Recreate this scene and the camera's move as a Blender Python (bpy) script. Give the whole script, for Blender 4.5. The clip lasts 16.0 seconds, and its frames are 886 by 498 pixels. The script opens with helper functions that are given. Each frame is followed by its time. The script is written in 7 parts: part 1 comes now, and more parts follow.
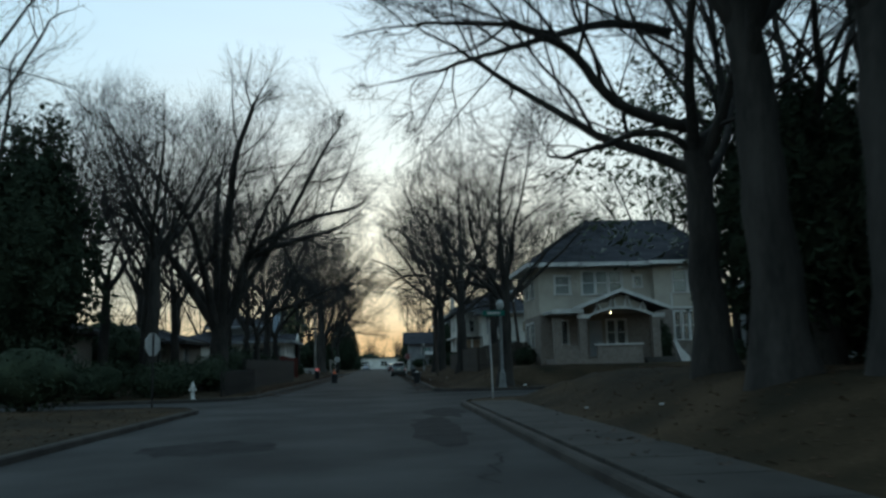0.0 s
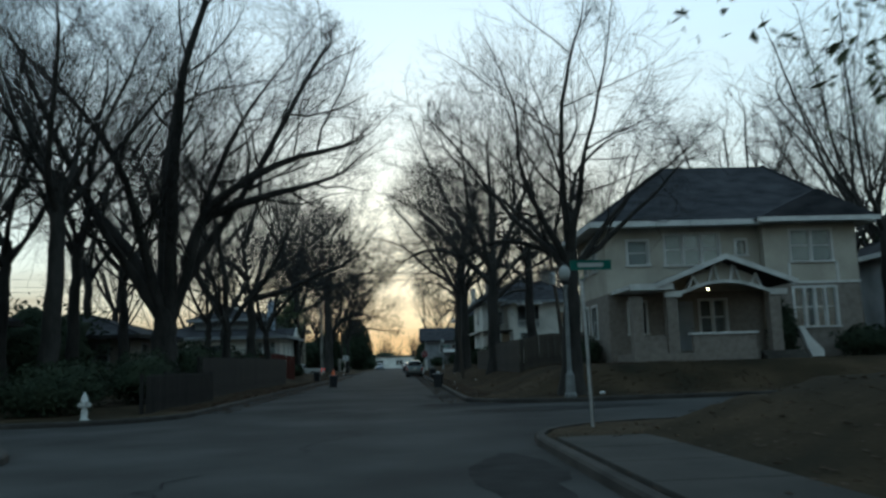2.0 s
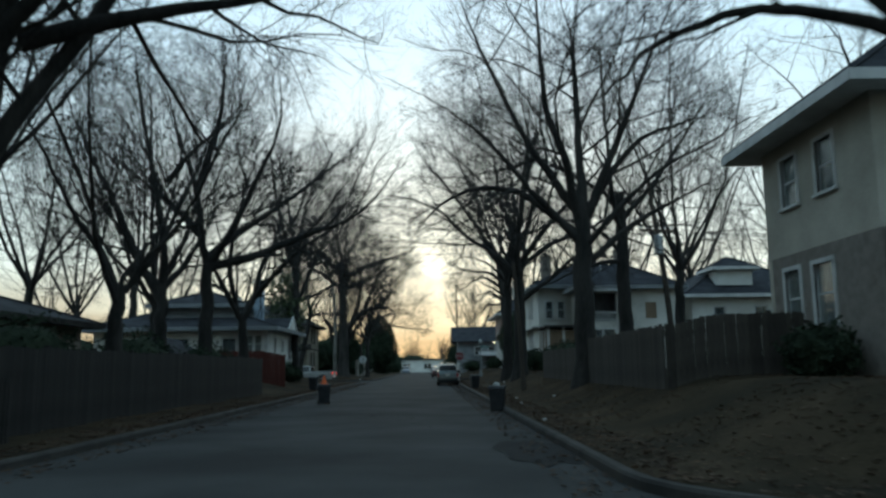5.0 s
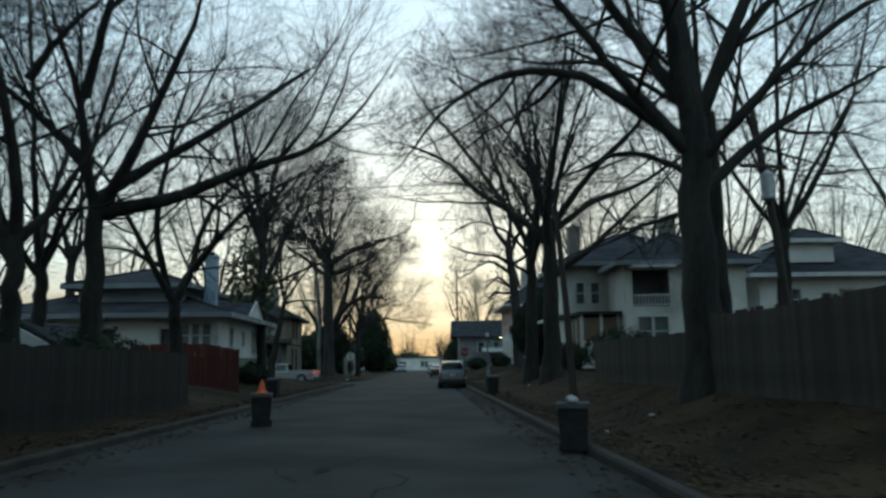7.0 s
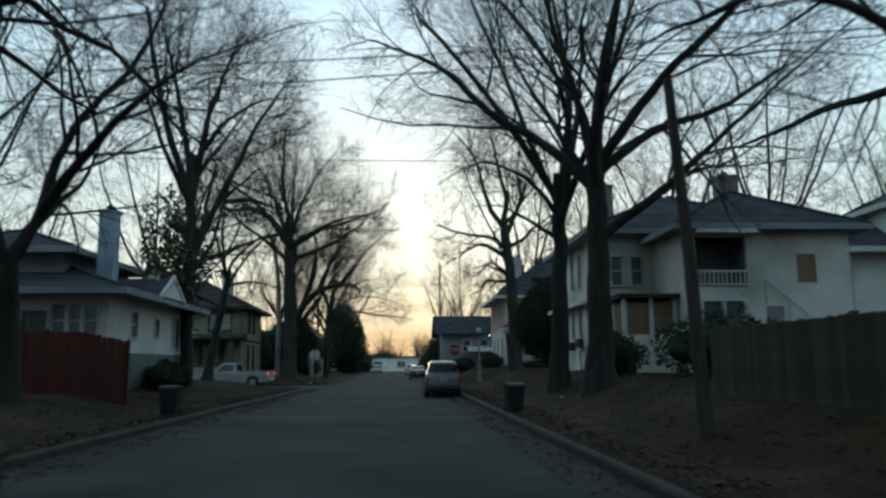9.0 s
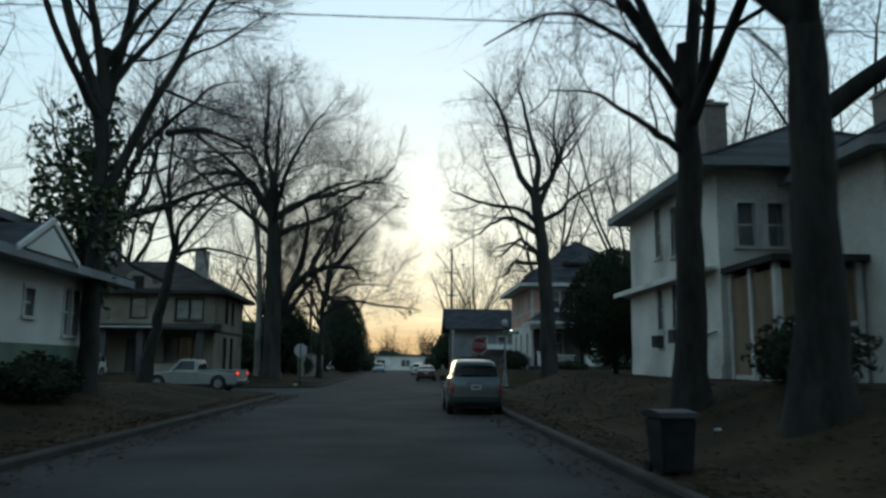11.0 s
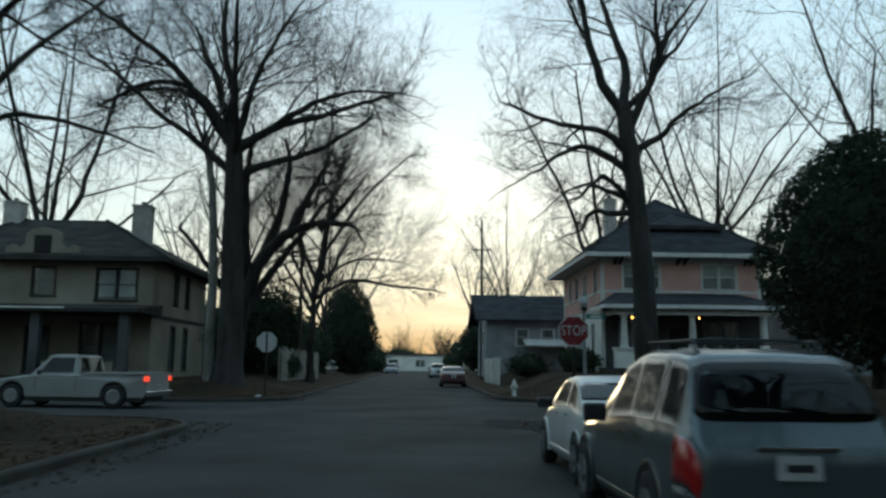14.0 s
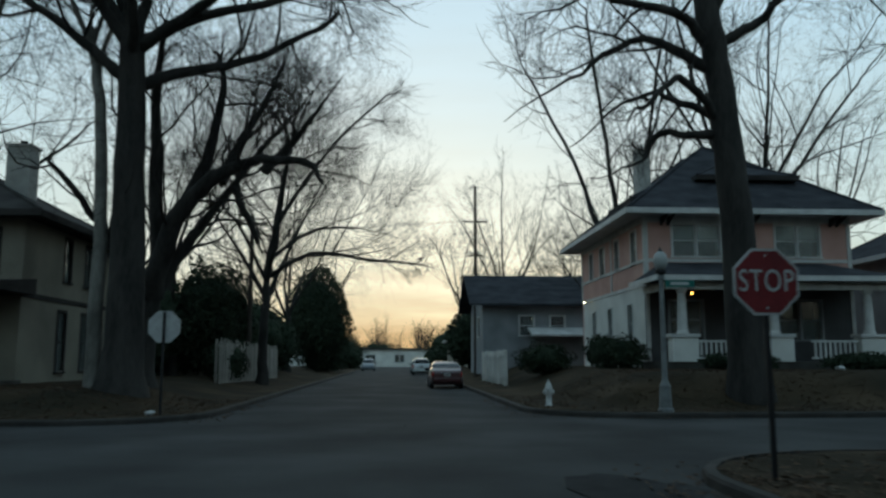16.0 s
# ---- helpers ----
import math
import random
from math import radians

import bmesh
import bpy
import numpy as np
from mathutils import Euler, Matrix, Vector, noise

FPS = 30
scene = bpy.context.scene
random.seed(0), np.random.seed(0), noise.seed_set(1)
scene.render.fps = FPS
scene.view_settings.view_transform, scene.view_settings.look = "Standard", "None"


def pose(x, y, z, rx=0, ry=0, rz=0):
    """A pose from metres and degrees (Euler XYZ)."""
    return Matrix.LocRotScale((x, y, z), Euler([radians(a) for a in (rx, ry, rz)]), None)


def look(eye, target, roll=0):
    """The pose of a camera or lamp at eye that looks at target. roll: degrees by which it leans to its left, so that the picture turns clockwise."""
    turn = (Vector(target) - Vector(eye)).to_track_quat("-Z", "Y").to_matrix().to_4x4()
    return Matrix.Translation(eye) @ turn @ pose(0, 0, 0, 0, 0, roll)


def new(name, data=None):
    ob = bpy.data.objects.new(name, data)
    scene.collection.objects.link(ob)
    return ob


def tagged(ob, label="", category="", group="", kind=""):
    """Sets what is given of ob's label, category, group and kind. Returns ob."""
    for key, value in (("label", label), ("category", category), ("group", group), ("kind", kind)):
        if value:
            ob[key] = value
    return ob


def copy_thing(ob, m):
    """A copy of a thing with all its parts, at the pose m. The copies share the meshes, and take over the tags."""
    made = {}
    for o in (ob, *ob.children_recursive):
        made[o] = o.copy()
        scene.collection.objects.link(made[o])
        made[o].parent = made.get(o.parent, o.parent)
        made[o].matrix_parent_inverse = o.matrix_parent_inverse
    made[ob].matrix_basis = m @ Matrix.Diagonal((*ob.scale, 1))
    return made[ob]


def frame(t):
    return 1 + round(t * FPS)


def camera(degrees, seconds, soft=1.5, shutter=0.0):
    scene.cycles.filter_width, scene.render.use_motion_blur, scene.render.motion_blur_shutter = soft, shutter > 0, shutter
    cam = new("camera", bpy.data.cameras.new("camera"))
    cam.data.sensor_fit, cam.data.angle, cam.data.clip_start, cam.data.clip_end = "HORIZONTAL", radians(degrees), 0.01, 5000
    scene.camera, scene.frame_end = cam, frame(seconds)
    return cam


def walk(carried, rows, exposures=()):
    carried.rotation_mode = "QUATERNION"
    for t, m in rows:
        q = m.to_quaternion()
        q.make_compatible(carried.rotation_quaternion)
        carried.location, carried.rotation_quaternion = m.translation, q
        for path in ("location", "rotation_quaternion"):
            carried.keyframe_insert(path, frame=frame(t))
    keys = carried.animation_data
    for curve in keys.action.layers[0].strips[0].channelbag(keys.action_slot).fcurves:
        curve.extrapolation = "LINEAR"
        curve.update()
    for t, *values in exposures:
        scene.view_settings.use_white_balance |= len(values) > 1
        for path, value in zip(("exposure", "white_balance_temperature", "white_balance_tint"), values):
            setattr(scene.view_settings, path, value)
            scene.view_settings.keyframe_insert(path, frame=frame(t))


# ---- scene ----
cam = camera(58.0, 16.0, soft=2.6, shutter=0.5)
PATH = [
    (0, (1.098, 12.304, 1.358), (1.249, 14.278, 1.64), -1.5),
    (0.5, (1.185, 15.558, 1.357), (1.331, 17.533, 1.635), -1.6),
    (1, (1.27, 18.809, 1.354), (1.409, 20.783, 1.645), -1.5),
    (1.5, (1.34, 22.037, 1.349), (1.469, 24.013, 1.631), -1.9),
    (2, (1.387, 25.229, 1.341), (1.499, 27.206, 1.621), -1.8),
    (2.5, (1.402, 28.379, 1.335), (1.497, 30.358, 1.607), -1.4),
    (3, (1.398, 31.469, 1.33), (1.474, 33.448, 1.612), -0.9),
    (3.5, (1.387, 34.501, 1.334), (1.445, 36.479, 1.627), -0.6),
    (4, (1.357, 37.507, 1.339), (1.392, 39.485, 1.636), -0.8),
    (6.5, (1.129, 52.524, 1.361), (1.178, 54.503, 1.644), -0.7),
    (7, (1.072, 55.53, 1.362), (1.121, 57.509, 1.649), -0.8),
    (7.5, (1.008, 58.537, 1.363), (1.076, 60.516, 1.646), -0.5),
    (8, (0.943, 61.542, 1.367), (1.025, 63.519, 1.658), -0.6),
    (8.5, (0.883, 64.542, 1.374), (0.981, 66.52, 1.653), -0.5),
    (9, (0.822, 67.534, 1.38), (0.928, 69.51, 1.668), -0.4),
    (11.5, (0.567, 82.501, 1.436), (0.659, 84.479, 1.719), 0.4),
    (12, (0.512, 85.475, 1.437), (0.604, 87.455, 1.704), -0.0),
    (12.5, (0.45, 88.423, 1.439), (0.538, 90.403, 1.702), 0.3),
    (13, (0.372, 91.353, 1.441), (0.44, 93.332, 1.723), 0.6),
    (13.5, (0.28, 94.275, 1.44), (0.339, 96.252, 1.733), 0.9),
    (14, (0.177, 97.199, 1.437), (0.239, 99.177, 1.723), 0.6),
    (14.5, (0.074, 100.123, 1.434), (0.151, 102.101, 1.724), 0.1),
    (15, (-0.012, 103.026, 1.432), (0.08, 105.003, 1.722), -0.2),
    (15.5, (-0.07, 105.878, 1.43), (0.035, 107.858, 1.694), 0.3),
    (16, (-0.054, 108.671, 1.437), (0.065, 110.648, 1.711), -0.0),
]
walk(cam, [(t, look(eye, target, roll)) for t, eye, target, roll in PATH], exposures=[(0.0, 0.14, 6100, -6), (2.0, 0.27, 6180, -6), (4.0, 0.4, 6100, -6), (6.5, 0.3, 6250, -6), (8.0, 0.32, 6220, -6), (9.0, 0.26, 6200, -6), (12.0, 0.16, 6250, -6), (14.0, 0.24, 6300, -6), (16.0, -0.04, 6280, -6)])

# ---- light ----
world = bpy.data.worlds.new("dusk_sky")
scene.world = world
world.use_nodes = True
wn = world.node_tree.nodes
wl = world.node_tree.links
sky = wn.new("ShaderNodeTexSky")
sky.sky_type = "NISHITA"
sky.sun_disc = False
sky.sun_elevation = radians(2.6)
sky.sun_rotation = radians(1.5)
sky.air_density, sky.dust_density, sky.ozone_density = 1.0, 1.0, 3.2
wn["Background"].inputs["Strength"].default_value = 0.86
soft_sky, veil = wn.new("ShaderNodeGamma"), wn.new("ShaderNodeHueSaturation")
soft_sky.inputs["Gamma"].default_value = 0.32
veil.inputs["Saturation"].default_value = 0.9
wl.new(sky.outputs["Color"], soft_sky.inputs["Color"])
wl.new(soft_sky.outputs["Color"], veil.inputs["Color"])
# a low bank of streaky haze and cloud all round the horizon
place, rise, bank, streaks, cover, wide = (wn.new("ShaderNode" + k) for k in ("TexCoord", "SeparateXYZ", "ValToRGB", "TexNoise", "Mix", "Mapping"))
wide.inputs["Scale"].default_value = (2.2, 2.2, 16.0)
streaks.inputs["Scale"].default_value, streaks.inputs["Detail"].default_value = 2.4, 5
lift = wn.new("ShaderNodeMath")
lift.operation = "MULTIPLY_ADD"
lift.inputs[1].default_value = 0.16
wl.new(place.outputs["Generated"], rise.inputs[0])
wl.new(place.outputs["Generated"], wide.inputs["Vector"])
wl.new(wide.outputs["Vector"], streaks.inputs["Vector"])
wl.new(streaks.outputs["Fac"], lift.inputs[0])
wl.new(rise.outputs["Z"], lift.inputs[2])
bank.color_ramp.interpolation = "EASE"
be = bank.color_ramp.elements
be[0].position, be[0].color = 0.05, (0.3, 0.22, 0.17, 1)
be[1].position, be[1].color = 0.52, (0.82, 0.86, 0.9, 1)
middle = be.new(0.25)
middle.color = (0.76, 0.74, 0.72, 1)
wl.new(lift.outputs[0], bank.inputs["Fac"])
cover.data_type, cover.blend_type = "RGBA", "MULTIPLY"
cover.inputs["Factor"].default_value = 1.0
wl.new(veil.outputs["Color"], cover.inputs[6])
wl.new(bank.outputs["Color"], cover.inputs[7])
wl.new(cover.outputs[2], wn["Background"].inputs["Color"])
sun_data = bpy.data.lights.new("low_sun", "SUN")
sun_data.energy, sun_data.angle, sun_data.color = 0.12, radians(8), (1.0, 0.72, 0.45)
sun = new("low_sun", sun_data)
sun.matrix_world = look((0, 0, 60), (0, -100, 60 - 100 * math.tan(radians(2.0))))


# ---- materials ----
def noise_mat(name, c1, c2, scale=4.0, rough=0.85, fine=40.0, bump=0.15, metal=0.0, stretch=(1, 1, 1), spec=0.3, rand=0.0, c3=None):
    """A surface of two colours mixed by coarse and fine noise, with relief; sizes in metres."""
    m = bpy.data.materials.new(name)
    m.use_nodes = True
    n, l = m.node_tree.nodes, m.node_tree.links
    b = n["Principled BSDF"]
    b.inputs["Roughness"].default_value, b.inputs["Metallic"].default_value = rough, metal
    b.inputs["Specular IOR Level"].default_value = spec
    tc, mp = n.new("ShaderNodeTexCoord"), n.new("ShaderNodeMapping")
    mp.inputs["Scale"].default_value = stretch
    l.new(tc.outputs["Object"], mp.inputs["Vector"])
    n1, n2 = n.new("ShaderNodeTexNoise"), n.new("ShaderNodeTexNoise")
    n1.inputs["Scale"].default_value, n1.inputs["Detail"].default_value = scale, 5
    n2.inputs["Scale"].default_value, n2.inputs["Detail"].default_value = fine, 3
    for k in (n1, n2):
        l.new(mp.outputs["Vector"], k.inputs["Vector"])
    add = n.new("ShaderNodeMath")
    add.operation = "MULTIPLY_ADD"
    add.inputs[1].default_value = 0.45
    l.new(n2.outputs["Fac"], add.inputs[0])
    l.new(n1.outputs["Fac"], add.inputs[2])
    ramp = n.new("ShaderNodeValToRGB")
    e = ramp.color_ramp.elements
    e[0].position, e[0].color = 0.52, (*c1, 1)
    e[1].position, e[1].color = 0.92, (*c2, 1)
    if c3:
        x = e.new(0.72)
        x.color = (*c3, 1)
    l.new(add.outputs[0], ramp.inputs["Fac"])
    out = ramp.outputs["Color"]
    if rand:
        oi, mr, mul = n.new("ShaderNodeObjectInfo"), n.new("ShaderNodeMapRange"), n.new("ShaderNodeMix")
        mr.inputs["To Min"].default_value, mr.inputs["To Max"].default_value = 1 - rand, 1 + rand
        l.new(oi.outputs["Random"], mr.inputs["Value"])
        mul.data_type, mul.blend_type = "RGBA", "MULTIPLY"
        mul.inputs["Factor"].default_value = 1
        l.new(out, mul.inputs[6])
        l.new(mr.outputs["Result"], mul.inputs[7])
        out = mul.outputs[2]
    l.new(out, b.inputs["Base Color"])
    if bump:
        bp = n.new("ShaderNodeBump")
        bp.inputs["Strength"].default_value, bp.inputs["Distance"].default_value = bump, 0.02
        l.new(add.outputs[0], bp.inputs["Height"])
        l.new(bp.outputs["Normal"], b.inputs["Normal"])
    return m


def plain_mat(name, colour, rough=0.5, metal=0.0, coat=0.0, glow=None, strength=0.0):
    m = bpy.data.materials.new(name)
    m.use_nodes = True
    b = m.node_tree.nodes["Principled BSDF"]
    b.inputs["Base Color"].default_value = (*colour, 1)
    b.inputs["Roughness"].default_value, b.inputs["Metallic"].default_value = rough, metal
    b.inputs["Coat Weight"].default_value = coat
    if glow:
        b.inputs["Emission Color"].default_value = (*glow, 1)
        b.inputs["Emission Strength"].default_value = strength
    return m


ASPHALT = noise_mat("asphalt", (0.025, 0.025, 0.0248), (0.06, 0.06, 0.0585), 0.35, 0.95, 60, 0.3, spec=0.15, c3=(0.04, 0.04, 0.0392))
PATCH = noise_mat("tar_patch", (0.018, 0.018, 0.018), (0.036, 0.036, 0.036), 2.0, 0.95, 50, 0.2, spec=0.08)
CONCRETE = noise_mat("concrete", (0.032, 0.03, 0.027), (0.075, 0.071, 0.064), 1.2, 0.9, 40, 0.2)
PAVING = noise_mat("worn_paving", (0.02, 0.019, 0.017), (0.05, 0.047, 0.042), 0.8, 0.92, 40, 0.25)
KERB = noise_mat("dirty_kerb", (0.018, 0.0162, 0.0145), (0.05, 0.045, 0.04), 1.2, 0.9, 20, 0.3)
GRASS = noise_mat("winter_grass", (0.015, 0.013, 0.0075), (0.058, 0.041, 0.024), 0.5, 0.95, 18, 0.7, spec=0.1, c3=(0.03, 0.022, 0.012))
LEAVES = noise_mat("fallen_leaves", (0.034, 0.02, 0.012), (0.105, 0.06, 0.033), 3.0, 0.85, 30, 0.3, rand=0.2)
BARK = noise_mat("bark", (0.013, 0.012, 0.011), (0.043, 0.039, 0.035), 2.0, 0.95, 14, 0.9, stretch=(1, 1, 0.25))
PALE_BARK = noise_mat("pale_bark", (0.07, 0.066, 0.058), (0.2, 0.19, 0.17), 1.5, 0.9, 8, 0.4, stretch=(1, 1, 0.4))
TWIG = noise_mat("twig_bark", (0.018, 0.016, 0.0155), (0.042, 0.037, 0.035), 3.0, 0.95, 20, 0.0)
EVERGREEN = noise_mat("evergreen_leaf", (0.016, 0.023, 0.015), (0.042, 0.055, 0.034), 1.5, 0.95, 12, 0.2, spec=0.1)
MAGNOLIA = noise_mat("magnolia_leaf", (0.02, 0.035, 0.015), (0.07, 0.09, 0.04), 2.0, 0.35, 9, 0.1)
SHINGLE = noise_mat("roof_shingle", (0.02, 0.021, 0.025), (0.052, 0.053, 0.06), 1.0, 0.95, 22, 0.4, stretch=(1, 1, 3), spec=0.15)
BROWN_SHINGLE = noise_mat("brown_shingle", (0.022, 0.02, 0.019), (0.055, 0.05, 0.047), 1.0, 0.95, 22, 0.4, stretch=(1, 1, 3), spec=0.15)
TAN_WALL = noise_mat("tan_siding", (0.3, 0.272, 0.225), (0.43, 0.395, 0.335), 0.8, 0.8, 25, 0.1)
BRICK_BASE = noise_mat("brown_brick", (0.15, 0.13, 0.112), (0.225, 0.197, 0.172), 5.0, 0.9, 30, 0.4)
TAN_STUCCO = noise_mat("tan_stucco", (0.15, 0.133, 0.105), (0.26, 0.237, 0.19), 0.5, 0.85, 20, 0.2, c3=(0.21, 0.188, 0.15))
STUCCO = noise_mat("stained_stucco", (0.37, 0.355, 0.32), (0.68, 0.655, 0.61), 0.45, 0.9, 14, 0.2, c3=(0.56, 0.54, 0.495))
PINK = noise_mat("pink_siding", (0.42, 0.24, 0.2), (0.54, 0.33, 0.28), 0.8, 0.75, 20, 0.1)
OFFWHITE = noise_mat("offwhite_siding", (0.5, 0.49, 0.46), (0.66, 0.65, 0.61), 0.7, 0.75, 20, 0.08)
TRIM = noise_mat("white_trim", (0.42, 0.415, 0.4), (0.6, 0.595, 0.575), 2.0, 0.6, 30, 0.05)
GREY_WALL = noise_mat("grey_siding", (0.17, 0.18, 0.19), (0.27, 0.28, 0.29), 0.8, 0.8, 25, 0.1)
# siding darkened in its colour to stand for the shade under porches
PORCH_SHADE = noise_mat("porch_shade_siding", (0.045, 0.045, 0.047), (0.085, 0.085, 0.088), 0.8, 0.8, 25, 0.1)
GREEN_BASE = noise_mat("green_foundation", (0.08, 0.12, 0.09), (0.15, 0.19, 0.14), 1.0, 0.85, 20, 0.1)
PLYWOOD = noise_mat("plywood", (0.13, 0.092, 0.06), (0.22, 0.16, 0.11), 1.5, 0.85, 20, 0.1, stretch=(1, 1, 0.2))
GREY_BOARD = noise_mat("bleached_board", (0.16, 0.148, 0.13), (0.34, 0.315, 0.28), 2.5, 0.95, 25, 0.4, stretch=(1, 1, 0.15), rand=0.3)
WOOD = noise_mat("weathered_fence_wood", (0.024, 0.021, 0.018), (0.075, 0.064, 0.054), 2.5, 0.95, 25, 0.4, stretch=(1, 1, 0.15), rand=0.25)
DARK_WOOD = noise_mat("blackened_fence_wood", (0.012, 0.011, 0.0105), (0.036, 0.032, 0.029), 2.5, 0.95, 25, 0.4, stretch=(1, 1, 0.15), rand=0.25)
RED_WOOD = noise_mat("red_stained_fence", (0.06, 0.018, 0.014), (0.11, 0.034, 0.026), 2.0, 0.9, 25, 0.3, stretch=(1, 1, 0.15), rand=0.15)
POLE_WOOD = noise_mat("creosote_pole", (0.03, 0.024, 0.02), (0.085, 0.07, 0.058), 2.0, 0.95, 25, 0.4, stretch=(1, 1, 0.1))
CHIMNEY = noise_mat("chimney_render", (0.26, 0.25, 0.23), (0.42, 0.4, 0.37), 1.5, 0.9, 20, 0.2)
BLUE_CHIMNEY = noise_mat("blue_grey_chimney", (0.22, 0.27, 0.33), (0.34, 0.4, 0.46), 1.5, 0.9, 20, 0.2)
GALV = noise_mat("galvanised_steel", (0.3, 0.31, 0.32), (0.48, 0.49, 0.5), 6.0, 0.45, 40, 0.05, metal=0.8)
LAMP_PAINT = noise_mat("grey_lamp_paint", (0.1, 0.105, 0.105), (0.19, 0.2, 0.2), 4.0, 0.5, 40, 0.05)
DARK_METAL = plain_mat("dark_metal", (0.02, 0.02, 0.022), 0.5, 0.6)
RED_SIGN = noise_mat("stop_sign_red", (0.11, 0.01, 0.013), (0.17, 0.017, 0.019), 3.0, 0.6, 20, 0.0)
GREEN_SIGN = noise_mat("street_sign_green", (0.002, 0.075, 0.06), (0.014, 0.125, 0.1), 3.0, 0.4, 20, 0.0)
SIGN_WHITE = noise_mat("sign_white", (0.34, 0.34, 0.33), (0.44, 0.44, 0.43), 3.0, 0.6, 20, 0.0)
SIGN_BACK = noise_mat("bare_sign_back", (0.28, 0.28, 0.275), (0.4, 0.4, 0.39), 5.0, 0.5, 40, 0.0, metal=0.2)
HYDRANT = noise_mat("hydrant_silver_paint", (0.36, 0.36, 0.35), (0.54, 0.54, 0.52), 6.0, 0.5, 40, 0.1)
BIN = noise_mat("bin_plastic", (0.008, 0.009, 0.011), (0.022, 0.023, 0.026), 4.0, 0.55, 40, 0.05)
ORANGE = noise_mat("cone_orange", (0.55, 0.1, 0.03), (0.75, 0.17, 0.06), 5.0, 0.6, 30, 0.0)
TYRE = noise_mat("tyre_rubber", (0.012, 0.012, 0.012), (0.03, 0.03, 0.03), 8.0, 0.85, 50, 0.2)
RIM = plain_mat("wheel_rim", (0.25, 0.255, 0.26), 0.4, 0.9)
CHROME = plain_mat("chrome", (0.6, 0.6, 0.62), 0.15, 1.0)
BLACK = plain_mat("black_plastic", (0.012, 0.012, 0.013), 0.5)
RED_LENS = plain_mat("red_lens", (0.34, 0.012, 0.012), 0.15, coat=0.8)
RED_GLOW = plain_mat("lit_red_lens", (0.4, 0.01, 0.01), 0.2, glow=(1.0, 0.08, 0.04), strength=0.9)
CLEAR_LENS = plain_mat("clear_lens", (0.6, 0.6, 0.6), 0.1, coat=0.8)
BULB = plain_mat("warm_bulb", (0.9, 0.8, 0.6), 0.3, glow=(1.0, 0.82, 0.5), strength=12.0)
ORANGE_BULB = plain_mat("orange_bulb", (0.9, 0.5, 0.2), 0.3, glow=(1.0, 0.4, 0.08), strength=10.0)
FROST = plain_mat("frosted_globe", (0.3, 0.31, 0.3), 0.5)
BLIND = noise_mat("pale_blind", (0.34, 0.34, 0.32), (0.48, 0.47, 0.44), 1.5, 0.9, 10, 0.0)
# near-black colour that stands for missing light in rooms and openings
UNLIT_BLACK = plain_mat("unlit_black", (0.02, 0.02, 0.02), 0.95)
WIRE = plain_mat("cable_black", (0.015, 0.015, 0.015), 0.7)


def paint(name, colour, metal=0.3, rough=0.35):
    m = noise_mat(name, tuple(c * 0.85 for c in colour), colour, 1.5, rough, 60, 0.0, metal=metal, spec=0.5)
    m.node_tree.nodes["Principled BSDF"].inputs["Coat Weight"].default_value = 0.6
    return m


def glass_mat(name, tint):
    m = bpy.data.materials.new(name)
    m.use_nodes = True
    b = m.node_tree.nodes["Principled BSDF"]
    b.inputs["Base Color"].default_value = (*tint, 1)
    b.inputs["Roughness"].default_value = 0.03
    b.inputs["Transmission Weight"].default_value = 0.9
    b.inputs["IOR"].default_value = 1.45
    return m


GLASS = glass_mat("window_glass", (0.55, 0.6, 0.6))
CAR_GLASS = glass_mat("tinted_car_glass", (0.02, 0.022, 0.024))


# ---- building blocks ----
def mesh_ob(name, bm, mat, parent=None, label="", smooth=False):
    me = bpy.data.meshes.new(name)
    bm.normal_update()
    bm.to_mesh(me)
    bm.free()
    me.materials.append(mat)
    if smooth:
        for p in me.polygons:
            p.use_smooth = True
    ob = new(name, me)
    if parent is not None:
        ob.parent = parent
    return tagged(ob, label) if label else ob


def part(name, bm, mat, parent, label="", smooth=False):
    return mesh_ob(name, bm, mat, parent, label, smooth)


def thing(name, x, y, z, rz=0.0, label="", category="", group="", kind=""):
    e = new(name)
    e.matrix_basis = pose(x, y, z, 0, 0, rz)
    e.empty_display_size = 0.3
    return tagged(e, label, category, group, kind)


def box(bm, x0, x1, y0, y1, z0, z1, bevel=0.0):
    vs = [bm.verts.new((x, y, z)) for z in (z0, z1) for y in (y0, y1) for x in (x0, x1)]
    fs = [bm.faces.new([vs[i] for i in q]) for q in ((0, 2, 3, 1), (4, 5, 7, 6), (0, 1, 5, 4), (2, 6, 7, 3), (0, 4, 6, 2), (1, 3, 7, 5))]
    if bevel:
        es = list({e for f in fs for e in f.edges})
        bmesh.ops.bevel(bm, geom=es, offset=bevel, segments=2, affect="EDGES", profile=0.5)
    return bm


def bx(x0, x1, y0, y1, z0, z1, bevel=0.0):
    return box(bmesh.new(), x0, x1, y0, y1, z0, z1, bevel)


